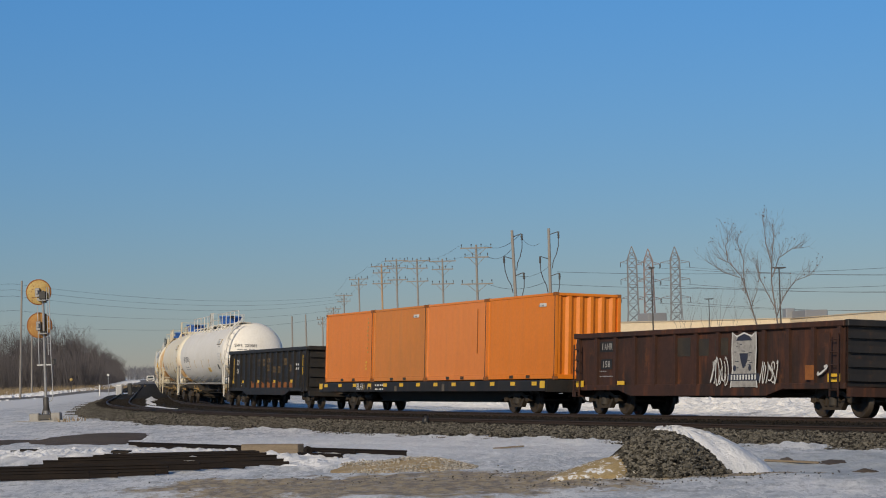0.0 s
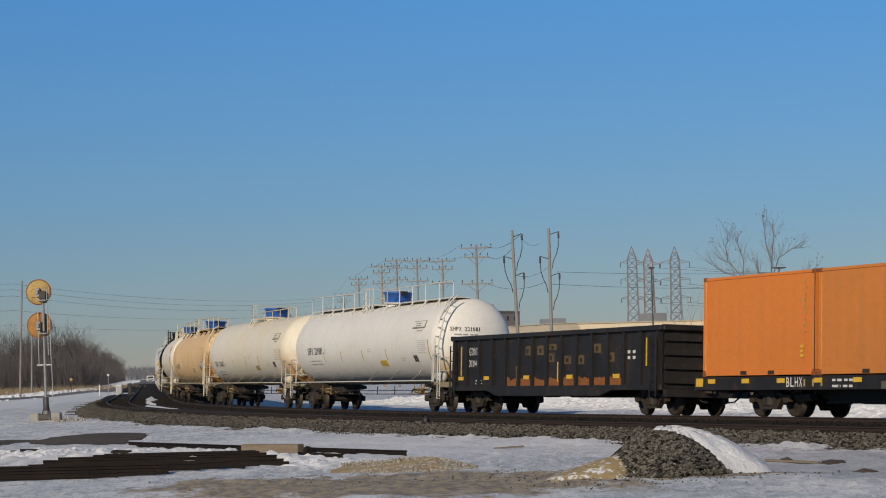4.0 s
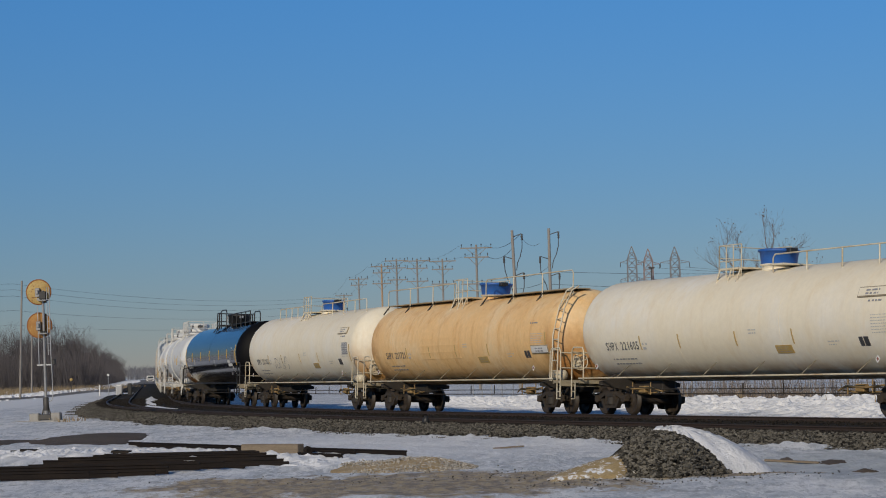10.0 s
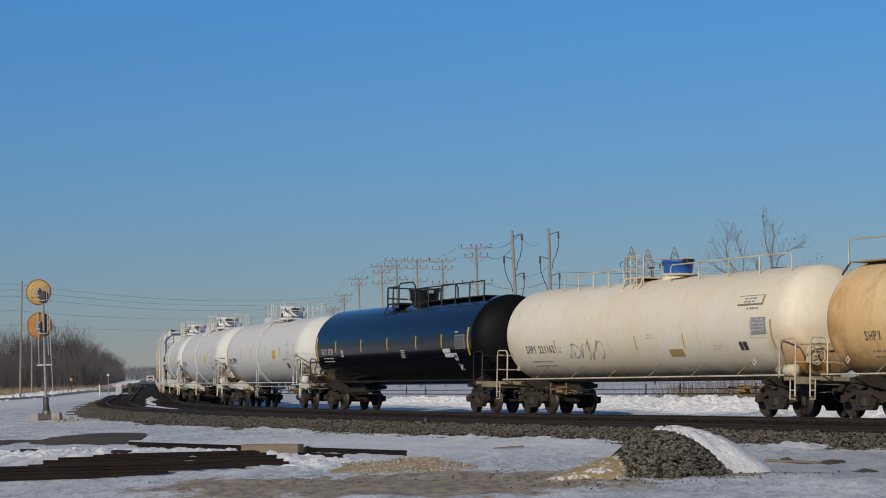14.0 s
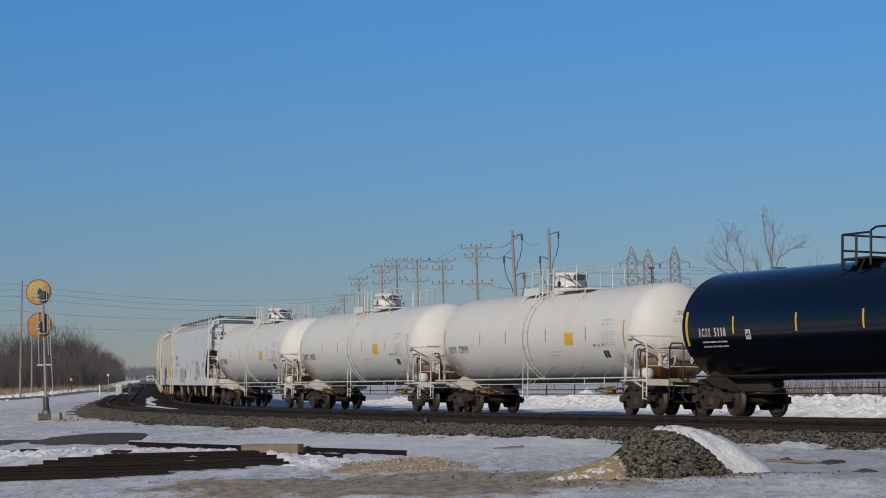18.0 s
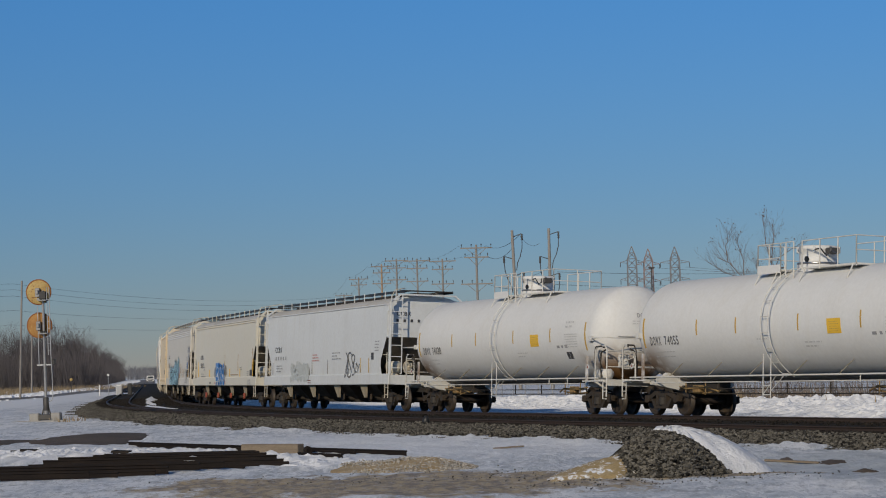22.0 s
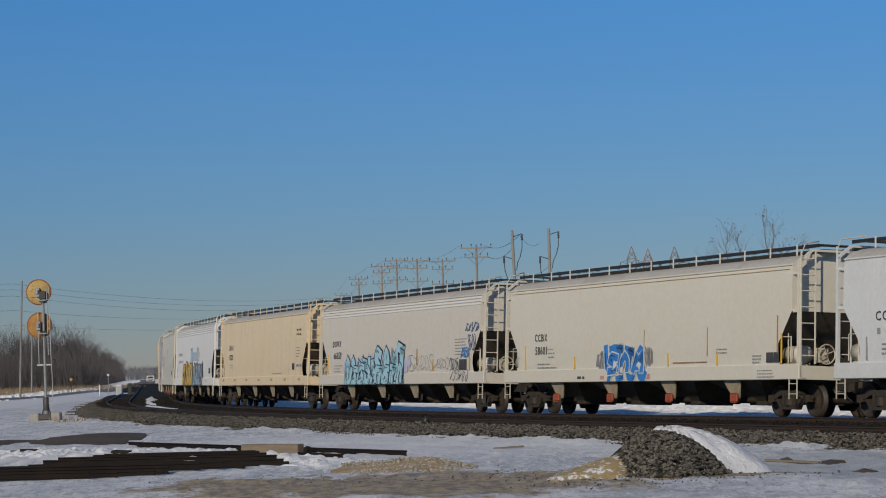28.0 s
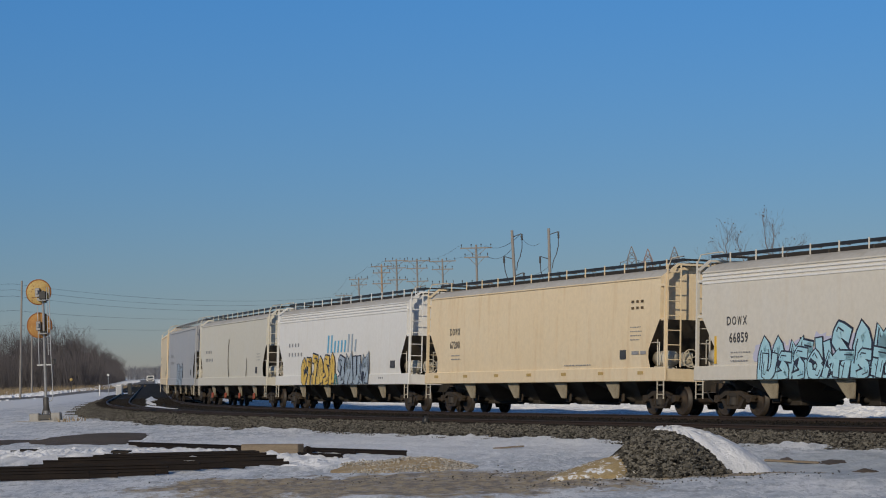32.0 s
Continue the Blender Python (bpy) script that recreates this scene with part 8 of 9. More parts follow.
def bare_tree(x, y, h, seed, depth=5, lean=(0, 0), leaves=True, label="slender bare tree with a few dry leaves", r=0.12):
    rng = random.Random(seed)
    t = thing("bare_tree", label, "tree", "bare trees", at=pose(x, y, -0.45))
    s, tips = Shape(), []
    trunk = Shape().rod((0, 0, 0), (lean[0] * 0.3, lean[1] * 0.3, h * 0.3), r, 8, r * 0.8)
    part("trunk", trunk, M["branch"], t)
    grow(s, Vector((lean[0] * 0.3, lean[1] * 0.3, h * 0.29)), Vector((lean[0] / h, lean[1] / h, 1)).normalized(), h * 0.24, r * 0.8, depth, rng, tips, 0.42, 5, 0.12)
    part("crown", s.mesh("crown", False), M["branch"], t, "bare branches")
    if leaves:
        pts = []
        for p in tips:
            if rng.random() < 0.5:
                for _ in range(rng.choice((1, 1, 2))):
                    pts.append((p.x + rng.gauss(0, 0.12), p.y + rng.gauss(0, 0.12), p.z + rng.gauss(0, 0.12)))
        v, f = [], []
        for a, b, c in pts:
            w = rng.uniform(0.05, 0.1)
            k = len(v)
            e = rng.uniform(0, 3)
            v += [(a - w * math.cos(e), b - w * math.sin(e), c), (a, b, c - w), (a + w * math.cos(e), b + w * math.sin(e), c + 0.02), (a, b + 0.02, c + w)]
            f.append((k, k + 1, k + 2, k + 3))
        if v:
            tagged(part("leaves", arrays("leaves", v, f), M["deadleaf"], t, "few dry brown leaves"), kind="stuff")
    return t


def guided_tree(x, y, stems, seed, label):
    """A tree whose main stems follow given bends (across, up), with twigs along them."""
    rng = random.Random(seed)
    t = thing("bare_tree", label, "tree", "bare trees", at=pose(x, y, -0.45))
    tips = []
    twigs = Shape()
    for pts, r in stems:
        q = [Vector((a, rng.uniform(-0.25, 0.25) * i, b)) for i, (a, b) in enumerate(pts)]
        s = Shape()
        n = len(q) - 1
        for i in range(n):
            s.rod(q[i], q[i + 1], r * (1 - 0.75 * i / n), 7, r * (1 - 0.75 * (i + 1) / n), caps=False)
        part("stem", s.mesh("stem", False), M["branch"], t)
        for i in range(1, len(q)):
            for _ in range(7 if i < n else 9):
                f = rng.random()
                p = q[i - 1].lerp(q[i], f)
                d = ((q[i] - q[i - 1]).normalized() + Vector((rng.uniform(-0.8, 0.8), rng.uniform(-0.5, 0.5), rng.uniform(0.0, 0.6)))).normalized()
                grow(twigs, p, d, rng.uniform(0.35, 0.8), 0.015, 2, rng, tips, 0.6, 4, 0.05)
    tagged(part("twig_crown", twigs.mesh("twig_crown", False), M["branch"], t, "fine bare twigs"), kind="stuff")
    V, F = [], []
    for p in tips:
        if rng.random() < 0.10:
            w, e, k = rng.uniform(0.03, 0.06), rng.uniform(0, 3), len(V)
            V += [(p.x - w * math.cos(e), p.y - w * math.sin(e), p.z), (p.x, p.y, p.z - w), (p.x + w * math.cos(e), p.y + w * math.sin(e), p.z + 0.02), (p.x, p.y + 0.02, p.z + w)]
            F.append((k, k + 1, k + 2, k + 3))
    tagged(part("leaves", arrays("leaves", V, F), M["deadleaf"], t, "few dry brown leaves"), kind="stuff")
    return t


guided_tree(22.75, 160.0, (
    (((0, 0), (-0.3, 2.5), (-1.05, 4.5), (-1.6, 6.2), (-2.1, 7.7), (-2.8, 8.7), (-3.7, 9.1)), 0.07),
    (((-1.75, 6.6), (-1.83, 7.8), (-1.83, 8.9), (-2.1, 9.7), (-2.3, 10.4)), 0.04),
    (((-2.1, 7.7), (-3.2, 8.1), (-4.15, 8.7)), 0.035),
    (((-2.9, 8.9), (-3.0, 9.9), (-2.7, 10.6)), 0.035),
    (((-1.4, 5.6), (-0.9, 6.9), (-0.8, 8.2)), 0.03)), 12, "slender bare tree leaning over the fence")
guided_tree(22.9, 158.0, (
    (((0, 0), (-0.05, 2.5), (-0.1, 4.4), (-0.3, 7.35), (-0.4, 9.2), (-0.1, 10.3), (0.0, 11.3)), 0.07),
    (((-0.35, 8.6), (-0.65, 10.0), (-0.75, 11.0)), 0.04),
    (((-0.2, 5.5), (-1.1, 7.5), (-1.2, 8.3)), 0.04),
    (((-0.3, 7.6), (0.2, 8.9), (1.1, 9.5), (1.8, 9.5)), 0.04),
    (((-0.1, 4.9), (0.4, 6.2), (1.2, 7.3), (2.4, 7.7)), 0.045)), 9, "slender bare tree with a few dry leaves")
for i, (bx, by, bh_) in enumerate(((17.0, 165, 6.6), (17.9, 168, 7.4), (18.8, 166, 6.8), (19.6, 163, 7.6), (20.6, 166, 6.6), (25.6, 160, 4.6))):
    bare_tree(bx, by, bh_, 40 + i, 4, (0.3, 0), False, "low bare shrub behind the tracks", 0.05)


# far woods: one stand of grey bare trees along the road
def woods():
    rng = random.Random(77)
    V, F = [], []

    def twig(a, b, r):
        a, b = Vector(a), Vector(b)
        d = (b - a).normalized()
        u = d.cross(Vector((0, 1, 0.01))).normalized() * r
        w = d.cross(u).normalized() * r
        k = len(V)
        for p, sc in ((a, 1.0), (b, 0.55)):
            V.extend([tuple(p + u * sc), tuple(p - u * 0.5 * sc + w * 0.87 * sc), tuple(p - u * 0.5 * sc - w * 0.87 * sc)])
        F.extend([(k, k + 1, k + 4, k + 3), (k + 1, k + 2, k + 5, k + 4), (k + 2, k, k + 3, k + 5)])

    def limb(p, d, ln, r, depth):
        e = p + d * ln
        twig(p, e, r)
        if depth == 0:
            return
        for _ in range(3):
            dd = (d + Vector((rng.uniform(-0.7, 0.7), rng.uniform(-0.7, 0.7), rng.uniform(-0.1, 0.5)))).normalized()
            limb(p + d * ln * rng.uniform(0.5, 1.0), dd, ln * rng.uniform(0.5, 0.8), r * 0.6, depth - 1)

    for i in range(620):
        t = rng.random() ** 1.3
        y = 415 + 800 * t
        x = -66 - (y - 420) * 0.128 - rng.uniform(0, 50) * (1 - 0.3 * t)
        h = rng.uniform(10.0, 14.5) * (1.0 if x > -82 - (y - 420) * 0.133 else 0.86)
        base = Vector((x, y, -0.6))
        twig(base, base + Vector((0, 0, h * 0.35)), 0.10)
        for _ in range(5):
            d = Vector((rng.uniform(-0.6, 0.6), rng.uniform(-0.6, 0.6), 1)).normalized()
            limb(base + Vector((0, 0, h * rng.uniform(0.15, 0.35))), d, h * 0.3, 0.055, 3)
    # brush below
    for i in range(60000):
        t = rng.random() ** 1.5
        y = 405 + 800 * t
        x = -64 - (y - 420) * 0.128 - rng.uniform(0, 48)
        h = rng.uniform(1.5, 6.5)
        twig((x, y, -0.6), (x + rng.uniform(-1.6, 1.6), y, h), 0.034)
    solid("far_woods", arrays("far_woods", V, F), M["farbranch"], "grey-brown bare winter woods along the road", "woods", kind="stuff")


woods()


def tufts(name, label, places, h, mat):
    """Many thin blades."""
    rng = random.Random(len(places))
    V, F = [], []
    for x, y, z in places:
        a, hh = rng.uniform(0, 3.14), h * rng.uniform(0.5, 1.3)
        dx, dy = 0.03 * math.cos(a), 0.03 * math.sin(a)
        lx, ly = rng.uniform(-0.3, 0.3) * hh, rng.uniform(-0.3, 0.3) * hh
        k = len(V)
        V += [(x - dx, y - dy, z), (x + dx, y + dy, z), (x + lx, y + ly, z + hh)]
        F.append((k, k + 1, k + 2))
    solid(name, arrays(name, V, F), mat, label, "grass", kind="stuff")


rng = random.Random(6)
pl = [(rng.uniform(-98, -52), rng.uniform(290, 410), -0.45) for _ in range(9000)]
tufts("field_grass", "dry tan grass at the edge of the woods", pl, 0.9, M["grass"])
pl = []
for _ in range(7000):
    s_, d_ = rng.uniform(-20, 75), rng.gauss(18.8, 1.6)
    x, y, _a = on_line(s_, -d_)
    pl.append((x, y, gz(x, y) - 0.02))
tufts("bank_grass", "dry grass stalks behind the snow bank", pl, 0.6, M["grass"])

# low fence behind the snow bank
f = thing("fence", "low wire fence with thin posts behind the snow", "fence")
pts = [on_line(s_, -17.5)[:2] for s_ in np.arange(-60, 60, 3.0)]
for x, y in pts:
    part("post", Shape().rod((x, y, -0.6), (x, y, 0.62), 0.035, 6), M["galv"], f)
for z in (0.2, 0.55):
    part("fence_wire", Shape().path([(x, y, z) for x, y in pts], 0.018, 4), M["galv"], f)

# ---- beside the line on the far left ----
b = thing("relay_cabinet", "white trackside relay cabinet with a grey door on a footing", "cabinet", at=pose(-32.9, 236.0, -0.4))
part("cabinet_body", Shape().cbox(-0.30, 0.30, -0.35, 0.35, 0.15, 1.25, 0.03), M["hop_white"], b)
part("cabinet_door", Shape().box(-0.26, 0.26, -0.375, -0.352, 0.25, 1.15), M["hop_slate"], b)
part("footing", Shape().box(-0.5, 0.5, -0.4, 0.4, -0.2, 0.15), M["concrete"], b)
c = thing("relay_cabinet", "slim dark trackside case", "cabinet", at=pose(-31.9, 236.5, -0.4))
part("cabinet_body", Shape().cbox(-0.2, 0.2, -0.2, 0.2, 0, 1.35, 0.03), M["black"], c)
part("footing", Shape().box(-0.25, 0.25, -0.25, 0.25, -0.2, 0.02), M["concrete"], c)
for px, py, h, lab in ((-34.0, 236.0, 2.2, "white marker post with a round top"), (-34.3, 232.0, 1.35, "short white marker post")):
    p = thing("marker_post", lab, "post", "marker posts", at=pose(px, py, -0.45))
    part("post", Shape().rod((0, 0, 0), (0, 0, h), 0.03 if h > 2 else 0.06, 8), M["galv" if h > 2 else "hop_white"], p)
    if h > 2:
        part("top_disc", Shape().lathe([(-0.03, 0.02), (-0.03, 0.12), (0.03, 0.12), (0.03, 0.02)], 14, "y", (0, 0, h + 0.1)), M["hop_white"], p)
p = thing("road_sign", "round yellow road sign on a thin post", "road sign", at=pose(-48.0, 300.0, -0.45))
part("post", Shape().rod((0, 0, 0), (0, 0, 1.9), 0.05, 6), M["lamp_pole"], p)
part("sign_disc", Shape().lathe([(-0.02, 0.02), (-0.02, 0.2), (0.02, 0.2), (0.02, 0.02)], 18, "y", (0, -0.06, 1.9)), M["mustard"], p)


def strip(name, pts, width, z, mat, label, category):
    V, F = [], []
    for i, (x, y) in enumerate(pts):
        a, c_ = pts[max(i - 1, 0)], pts[min(i + 1, len(pts) - 1)]
        dx, dy = c_[0] - a[0], c_[1] - a[1]
        n = math.hypot(dx, dy)
        V += [(x - dy / n * width / 2, y + dx / n * width / 2, z), (x + dy / n * width / 2, y - dx / n * width / 2, z)]
    F = [(2 * i, 2 * i + 1, 2 * i + 3, 2 * i + 2) for i in range(len(pts) - 1)]
    solid(name, arrays(name, V, F), mat, label, category, kind="structure")


M["road"] = material("salted_asphalt", (0.14, 0.13, 0.125), 0.85, second=(0.28, 0.28, 0.28), scale=0.2, amount=0.8, fine=0.1)
strip("road", [(-100.0, 183.0), (-60.0, 190.0), (-47.0, 212.0), (-43.0, 262.0), (-52.0, 370.0), (-74.0, 570.0), (-146.0, 1150.0)], 6.5, -0.28, M["road"], "narrow salted road beside the line", "road")

# far trees tinted with haze beyond the end of the line, a van on the road, ploughed snow along it
def far_stand():
    rng = random.Random(31)
    s = Shape()
    for _ in range(260):
        y = rng.uniform(1300, 1700)
        x = y * rng.uniform(-0.136, -0.104)
        h = rng.uniform(3.5, 9.0) * (1.0 if x / y < -0.115 else 0.7)
        s.rod((x, y, -0.6), (x, y, h * 0.5), 0.3, 3, 0.2, caps=False)
        for _ in range(9):
            s.rod((x, y, h * rng.uniform(0.1, 0.5)), (x + rng.gauss(0, 0.26) * h, y, h * rng.uniform(0.6, 1.05)), 0.22, 3, 0.1, caps=False)
    solid("far_tree_line", s.mesh("far_tree_line", False), M["hazebark"], "line of bare trees, distance haze in their grey colour", "woods", kind="stuff")


# The bluish grey of this bark paints in the distance haze.
M["hazebark"] = material("haze_tinted_bark", (0.20, 0.20, 0.215), 0.95, second=(0.13, 0.155, 0.19), scale=0.3, vary=0.2)
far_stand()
v = thing("van", "white delivery van far along the road", "van", at=pose(-88.2, 700.0, -0.28, 0, 0, 8))
part("body", Shape().prism([(-1.1, 0.35), (1.1, 0.35), (1.12, 1.1), (0.95, 2.0), (-0.95, 2.0), (-1.12, 1.1)], -2.4, 2.4), M["hop_white"], v)
part("windscreen", Shape().prism([(-0.88, 1.15), (0.88, 1.15), (0.78, 1.75), (-0.78, 1.75)], -2.44, -2.38), M["glass"], v, "dark windscreen")
part("grille", Shape().box(-0.7, 0.7, -2.45, -2.39, 0.5, 0.85), M["black"], v)
for sx in (-0.9, 0.9):
    part("headlight", Shape().cbox(sx - 0.15, sx + 0.15, -2.46, -2.38, 0.7, 0.95, 0.02), M["galv"], v)
    for sy in (-1.5, 1.5):
        w = part("wheel", Shape().lathe([(-0.1, 0.05), (-0.1, 0.34), (0.1, 0.34), (0.1, 0.05)], 12, "x", (sx, sy, 0.34)), M["black"], v)

# ---- the yard in the foreground ----
OLD_RAIL = [(-0.066, 0.0), (0.066, 0.0), (0.066, 0.014), (0.011, 0.03), (0.011, 0.115), (0.034, 0.125), (0.034, 0.152), (-0.034, 0.152), (-0.034, 0.125), (-0.011, 0.115), (-0.011, 0.03), (-0.066, 0.014)]
M["oldrail"] = material("dark_scrap_rail", (0.017, 0.014, 0.013), 0.85, second=(0.028, 0.021, 0.017), scale=2.0, amount=0.8, fine=0.15, spec=0.1)


def loose_rail(x0, y0, x1, y1, lift=0.0, tip=0.0, label="dark old rail lying in the snow", group="stored rails"):
    L = math.hypot(x1 - x0, y1 - y0)
    s = Shape().prism(OLD_RAIL, 0.0, L, "yz")
    zm = max(gz(x0, y0), gz(x1, y1), gz((x0 + x1) / 2, (y0 + y1) / 2))
    ob = solid("old_rail", s, M["oldrail"], label, "rail", group, at=Matrix.Translation((x0, y0, zm + lift - 0.075)) @ Matrix.Rotation(math.atan2(y1 - y0, x1 - x0), 4, "Z") @ Matrix.Rotation(radians(tip), 4, "X"))
    return ob


rng = random.Random(15)
for i in range(14):
    y = 47.0 + 0.46 * i
    x1 = -7.0 + (y - 47.0) * 0.95 if y < 50.7 else -3.5 - (y - 50.7) * 0.35
    x0 = -12.6 if y < 50.0 else -10.6 + (y - 50.0) * 0.95
    loose_rail(x0 + rng.uniform(-0.25, 0.25), y + 0.12 * (x1 - x0), x1 + rng.uniform(-0.2, 0.15), y, rng.uniform(0.0, 0.05), rng.choice((0, 0, 0, 90)))
for i, (x0, y0, x1, y1, lift) in enumerate(((-9.1, 67.0, -0.9, 53.4, 0.02), (-8.6, 65.6, -2.1, 54.6, 0.0), (-3.4, 54.0, -2.3, 52.0, 0.0))):
    loose_rail(x0, y0, x1, y1, lift)
t = Shape().cbox(-0.9, 0.9, -0.13, 0.13, 0, 0.24, 0.02)
solid("timber_baulk", t, M["timber"], "squared tan timber lying on the snow", "timber", at=pose(-4.25, 57.2, gz(-4.25, 57.2) + 0.02, 0, 0, -35))
s = Shape().lathe([(-0.14, 0.05), (-0.14, 0.10), (0.14, 0.10), (0.14, 0.05), (-0.14, 0.05)], 16, "y", (0, 0, 0.09))
solid("steel_ring", s, M["oldrail"], "rusty steel ring beside the timber", "ring", at=pose(-3.3, 56.0, gz(-3.3, 56.0), 0, 0, 10))
for i, (x, y, L, w, a) in enumerate(((-10.6, 60.5, 0.9, 0.3, 12), (-8.2, 59.0, 0.5, 0.25, -20), (-11.2, 61.2, 0.45, 0.2, 30))):
    solid("tie_stub", Shape().cbox(-L / 2, L / 2, -w / 2, w / 2, -0.05, 0.14, 0.02), M["tie"], "broken dark tie end in the snow", "timber", "tie stubs", at=pose(x, y, gz(x, y), 4, 3, a))


# bare earth strip by the signal
def mound(name, cx, cy, rx, ry, h, mat, label, category, seed, rough=0.12, n=40, kind="", power=1.25, peak=(0.0, 0.0)):
    """A heap with an uneven foot and surface."""
    rng = np.random.RandomState(seed)
    ph = rng.uniform(0, 6.28, 6)
    V, F = [(cx + peak[0] * rx, cy + peak[1] * ry, gz(cx, cy) + h)], []
    rings = 12
    for k in range(1, rings + 1):
        f = k / rings
        for i in range(n):
            a = 2 * math.pi * i / n
            wob = 1 + rough * (math.sin(2 * a + ph[0]) + 0.7 * math.sin(3 * a + ph[1]) + 0.5 * math.sin(7 * a + ph[2])) * f
            x = cx + rx * f * wob * math.cos(a) + peak[0] * rx * (1 - f)
            y = cy + ry * f * wob * math.sin(a) + peak[1] * ry * (1 - f)
            z = gz(x, y) * f + gz(cx, cy) * (1 - f) + h * (1 - f ** power) * (1 + 0.05 * math.sin(9 * a + 11 * f)) - (0.06 if k == rings else 0.0) + 0.02 * h * math.sin(17 * a + 23 * f)
            V.append((x, y, z))
    for i in range(n):
        F.append((0, 1 + i, 1 + (i + 1) % n))
    s = Shape()
    quads = [(1 + k * n + i, 1 + (k + 1) * n + i, 1 + (k + 1) * n + (i + 1) % n, 1 + k * n + (i + 1) % n) for k in range(rings - 1) for i in range(n)]
    s.add(V, F + quads, True)
    ob = solid(name, s, mat, label, category, kind=kind)
    return ob, V


M["sand"] = material("tan_sand", (0.36, 0.26, 0.13), 0.95, second=(0.46, 0.40, 0.30), scale=2.0, amount=0.6, fine=0.2, bump=0.01, bump_scale=30.0)
M["earth"] = material("dark_bare_earth", (0.075, 0.056, 0.042), 0.95, second=(0.12, 0.09, 0.065), scale=1.0, amount=0.8, fine=0.3, bump=0.02, bump_scale=15.0)
mound("earth_strip", -11.4, 76.0, 2.0, 7.5, 0.10, M["earth"], "flat heap of dark bare earth", "earth", 3)
mound("earth_strip", -14.4, 73.5, 1.4, 4.0, 0.08, M["earth"], "flat heap of dark bare earth in the snow", "earth", 8)
M["snowysand"] = material("sand_under_snow", (0.34, 0.25, 0.12), 0.95, second=(0.44, 0.36, 0.22), scale=1.5, amount=0.6, fine=0.2, spots=(0.78, 0.79, 0.80), spot_amount=1.0, spot_range=(0.51, 0.57), bump=0.012, bump_scale=20.0)
PX, PY, PRX, PRY, PH = 3.88, 41.35, 1.10, 1.45, 0.74
mound("sand_mound", 2.85, 41.2, 1.05, 1.25, 0.40, M["snowysand"], "low tan sand heap with snow patches", "sand", 4, 0.2, peak=(0.4, 0))
core, cv = mound("gravel_pile", PX, PY, PRX, PRY, PH, M["bed"], "heap of grey crushed stone half under snow", "gravel pile", 5, 0.10, power=2.0, peak=(-0.1, 0.12))
snowcap, sv = mound("snow_drift", 4.66, 42.5, 1.40, 1.2, 0.84, M["cleansnow"], "smooth white snow drift lying over the gravel pile", "snow", 6, 0.07, power=2.1, peak=(-0.48, -0.04))
mound("snow_patch", 3.98, 41.95, 0.72, 0.55, 0.82, M["cleansnow"], "rounded cap of snow on top of the gravel pile", "snow", 16, 0.1, power=3.0, peak=(0.1, 0.0))
rs = np.random.RandomState(9)
pts = []
while len(pts) < 6200:
    a, f = rs.uniform(0, 6.28), math.sqrt(rs.uniform(0, 1.12))
    x, y = PX + PRX * f * math.cos(a) - 0.1 * PRX * (1 - f), PY + PRY * f * math.sin(a) + 0.12 * PRY * (1 - f)
    if y > PY + 0.75:
        continue
    z = gz(x, y) * min(f, 1) + gz(PX, PY) * (1 - min(f, 1)) + PH * max(0.0, 1 - f ** 2.0)
    pts.append((x, y, z + rs.uniform(0.0, 0.05)))
stones("crushed_stone", pts, 0.042, M["stone"], "grey crushed stones", core, seed=12)
pts = []
for _ in range(420):
    x, y = rs.normal(3.6, 1.2), rs.normal(40.2, 1.1)
    pts.append((x, y, gz(x, y) + 0.012))
for _ in range(160):
    x, y = rs.normal(-0.6, 2.2), rs.normal(43.2, 1.4)
    pts.append((x, y, gz(x, y) + 0.01))
stones("scattered_pebbles", pts, 0.018, M["stone"], "grey pebbles scattered over the trodden snow", seed=19)
HX, HY = -0.75, 47.0
heap, hv = mound("gravel_mound", HX, HY, 1.4, 1.7, 0.22, M["sand"], "low heap of pale gravel dusted with snow", "gravel heap", 7, 0.15, peak=(0.35, 0.0))
pts = []
for _ in range(3000):
    a, f = rs.uniform(0, 6.28), math.sqrt(rs.uniform(0, 1.0))
    x, y = HX + 1.4 * f * math.cos(a) + 0.45 * (1 - f), HY + 1.7 * f * math.sin(a)
    pts.append((x, y, gz(x, y) + 0.22 * max(0, 1 - f ** 1.25) + rs.uniform(-0.005, 0.02)))
stones("pea_gravel", pts, 0.024, M["gravel"], "small pale stones", heap, seed=13)


# lumps of ploughed snow
def snow_lumps(places, name, label):
    rng = np.random.RandomState(len(places))
    base = np.array([(1, 0, 0), (0.5, 0.87, 0), (-0.5, 0.87, 0), (-1, 0, 0), (-0.5, -0.87, 0), (0.5, -0.87, 0), (0.55, 0.3, 0.6), (-0.2, 0.55, 0.65), (-0.5, -0.2, 0.6), (0.25, -0.55, 0.62)])
    F0 = [(0, 1, 6), (1, 7, 6), (1, 2, 7), (2, 3, 7), (3, 8, 7), (3, 4, 8), (4, 9, 8), (4, 5, 9), (5, 0, 9), (0, 6, 9), (6, 7, 8), (6, 8, 9)]
    V, F = [], []
    for x, y, z, r in places:
        k = len(V)
        a = rng.uniform(0, 6.28)
        for b in base:
            q = b * r * rng.uniform(0.75, 1.25, 3)
            V.append((x + q[0] * math.cos(a) - q[1] * math.sin(a), y + q[0] * math.sin(a) + q[1] * math.cos(a), z + q[2] - 0.15 * r))
        F += [tuple(i + k for i in f_) for f_ in F0]
    solid(name, arrays(name, V, F), M["cleansnow"], label, "snow", kind="stuff")


rr = random.Random(3)
